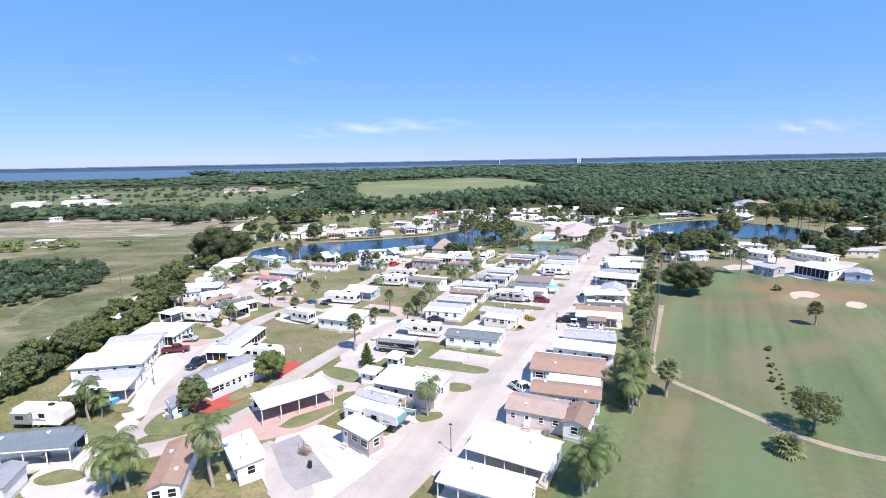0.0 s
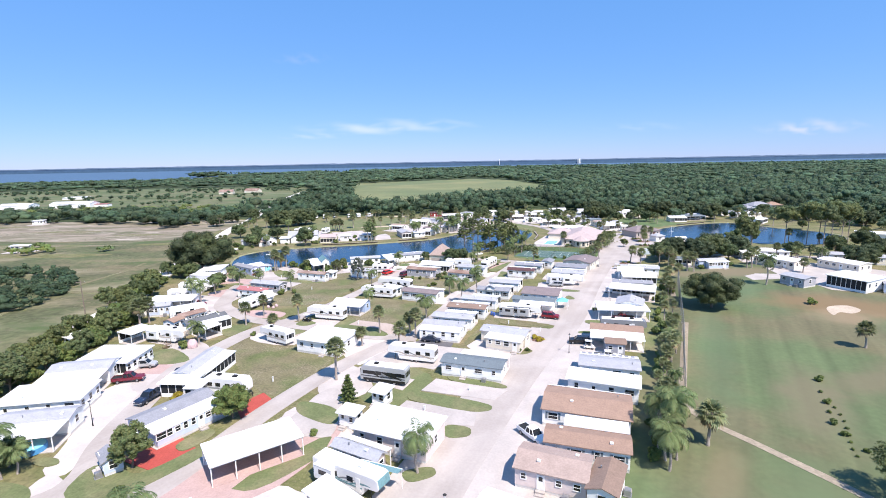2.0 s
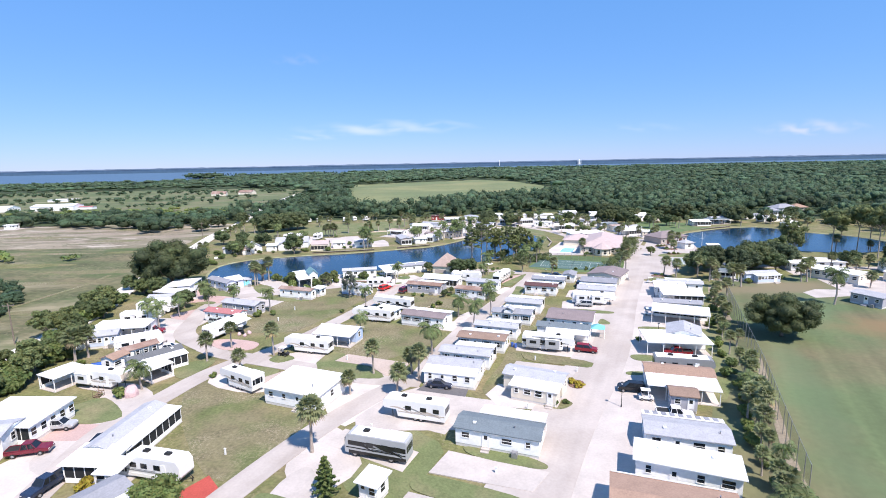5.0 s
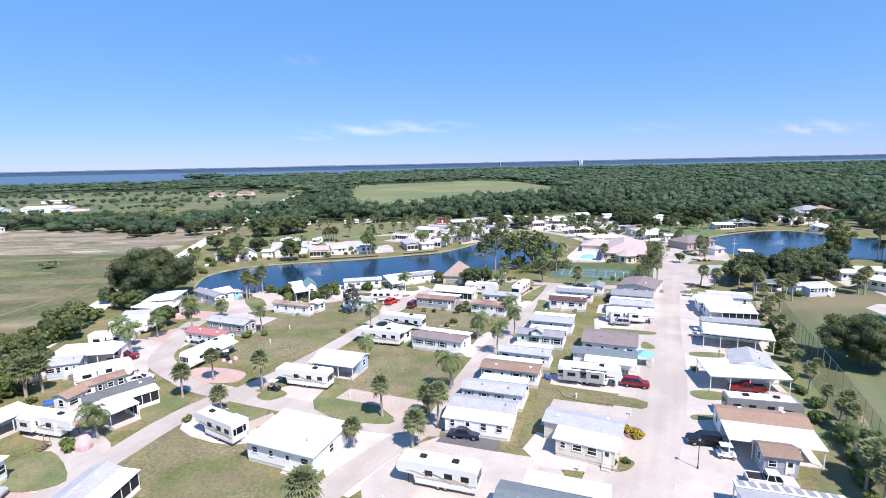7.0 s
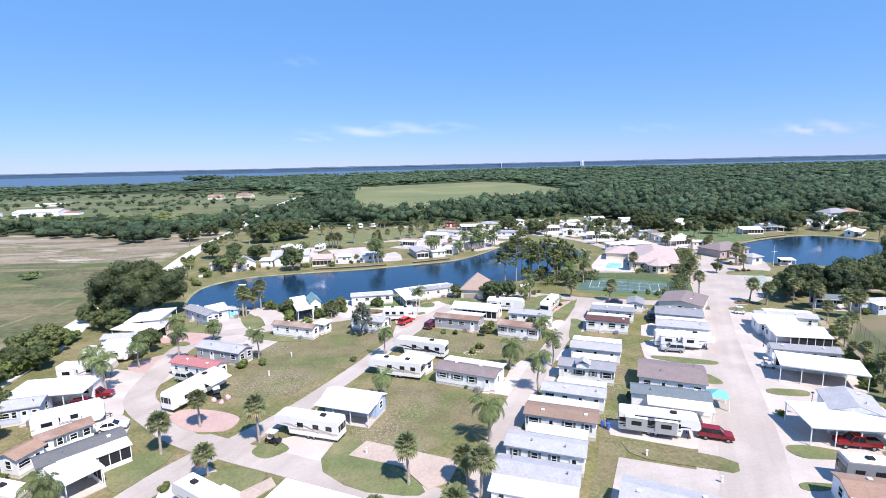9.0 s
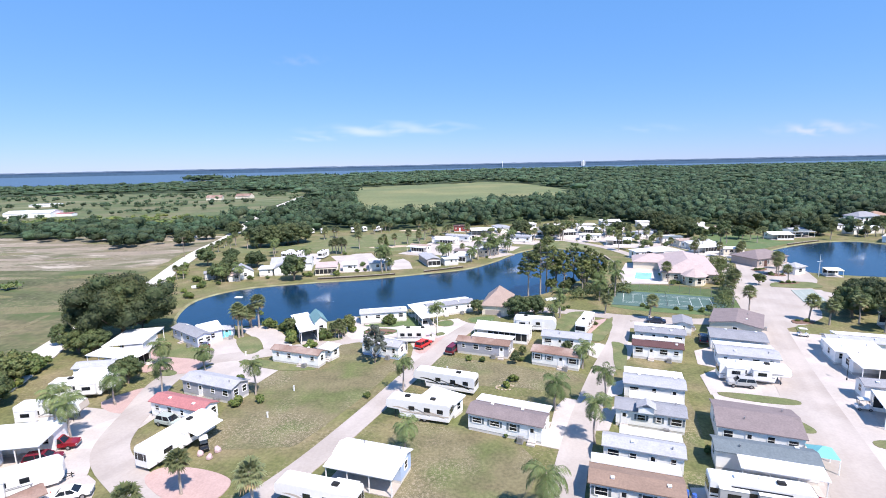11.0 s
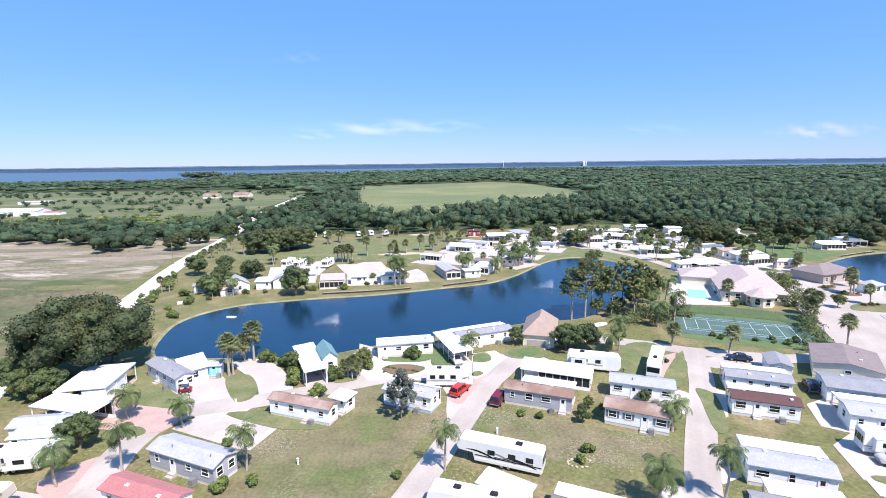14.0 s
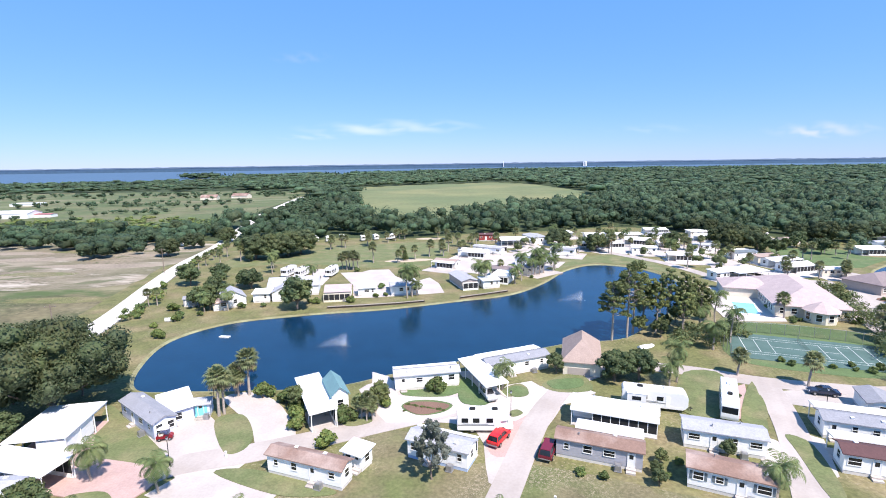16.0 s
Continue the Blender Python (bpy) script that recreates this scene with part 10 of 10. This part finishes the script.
raft = thing("floating_board", -82.7, 245.4, -8, "white board floating on the pond", "raft", z=-0.34)
part("board", boxes((-1.3, 1.3, -0.5, 0.5, 0, 0.18), bevel=0.03), M["white_paint"], raft)
part("rim", boxes((-1.2, 1.2, -0.4, -0.3, 0.18, 0.26)), M["white_paint"], raft)
tank = thing("white_tank", -102.8, 257.1, 15, "small white tank on the grassy bank", "tank")
bm = bmesh.new()
tube(bm, (-0.9, 0, 0.55), (0.9, 0, 0.55), 0.55, 0.55, 14)
part("drum", bm, M["white_paint"], tank)
part("cradle", boxes((-0.6, 0.6, -0.4, 0.4, 0, 0.12)), M["metal_gray"], tank)
mast = thing("flag_mast", 112.7, 255.9, 20, "white mast with a crossarm beside the second pond", "mast")
bm = bmesh.new()
tube(bm, (0, 0, 0), (0, 0, 8.0), 0.09, 0.05, 8)
part("pole", bm, M["white_paint"], mast)
part("crossarm", boxes((-1.4, 1.4, -0.04, 0.04, 5.4, 5.48)), M["white_paint"], mast)

# small trees and palms crowded between the far homes
woods("far_garden_trees", [(62, 302), (88, 302), (92, 345), (108, 405), (60, 412), (2, 400), (-14, 352), (10, 337), (30, 352), (52, 352)], FAR_PLOTS, 12, 4.6, 2.2, 170, 0.34, "leaf_light", "small garden trees crowded between the far homes", 23, low=0.35, full=2)
woods("east_garden_trees", [(150, 342), (214, 340), (222, 300), (262, 260), (290, 300), (262, 360), (200, 376), (150, 366)], FAR_PLOTS, 9.0, 7.0, 3.4, 120, 0.5, "leaf_wood", "dark trees crowded round the homes at the second pond", 24, low=0.3, full=3)

M["tub_blue"] = mat("tub_blue", (0.08, 0.3, 0.55), rough=0.4, var=0.06)

# paddling pool under the awning
tub = thing("paddling_pool", -61.5, 82.9, 0, "round blue paddling pool under a patio roof", "pool", z=0.1)
bm = bmesh.new()
bmesh.ops.create_cone(bm, cap_ends=True, segments=28, radius1=2.0, radius2=2.0, depth=0.8, matrix=Matrix.Translation((0, 0, 0.4)))
part("wall", bm, M["tub_blue"], tub)
bm = bmesh.new()
bmesh.ops.create_cone(bm, cap_ends=True, segments=28, radius1=1.86, radius2=1.86, depth=0.03, matrix=Matrix.Translation((0, 0, 0.815)))
part("water", bm, M["pool_water"], tub)
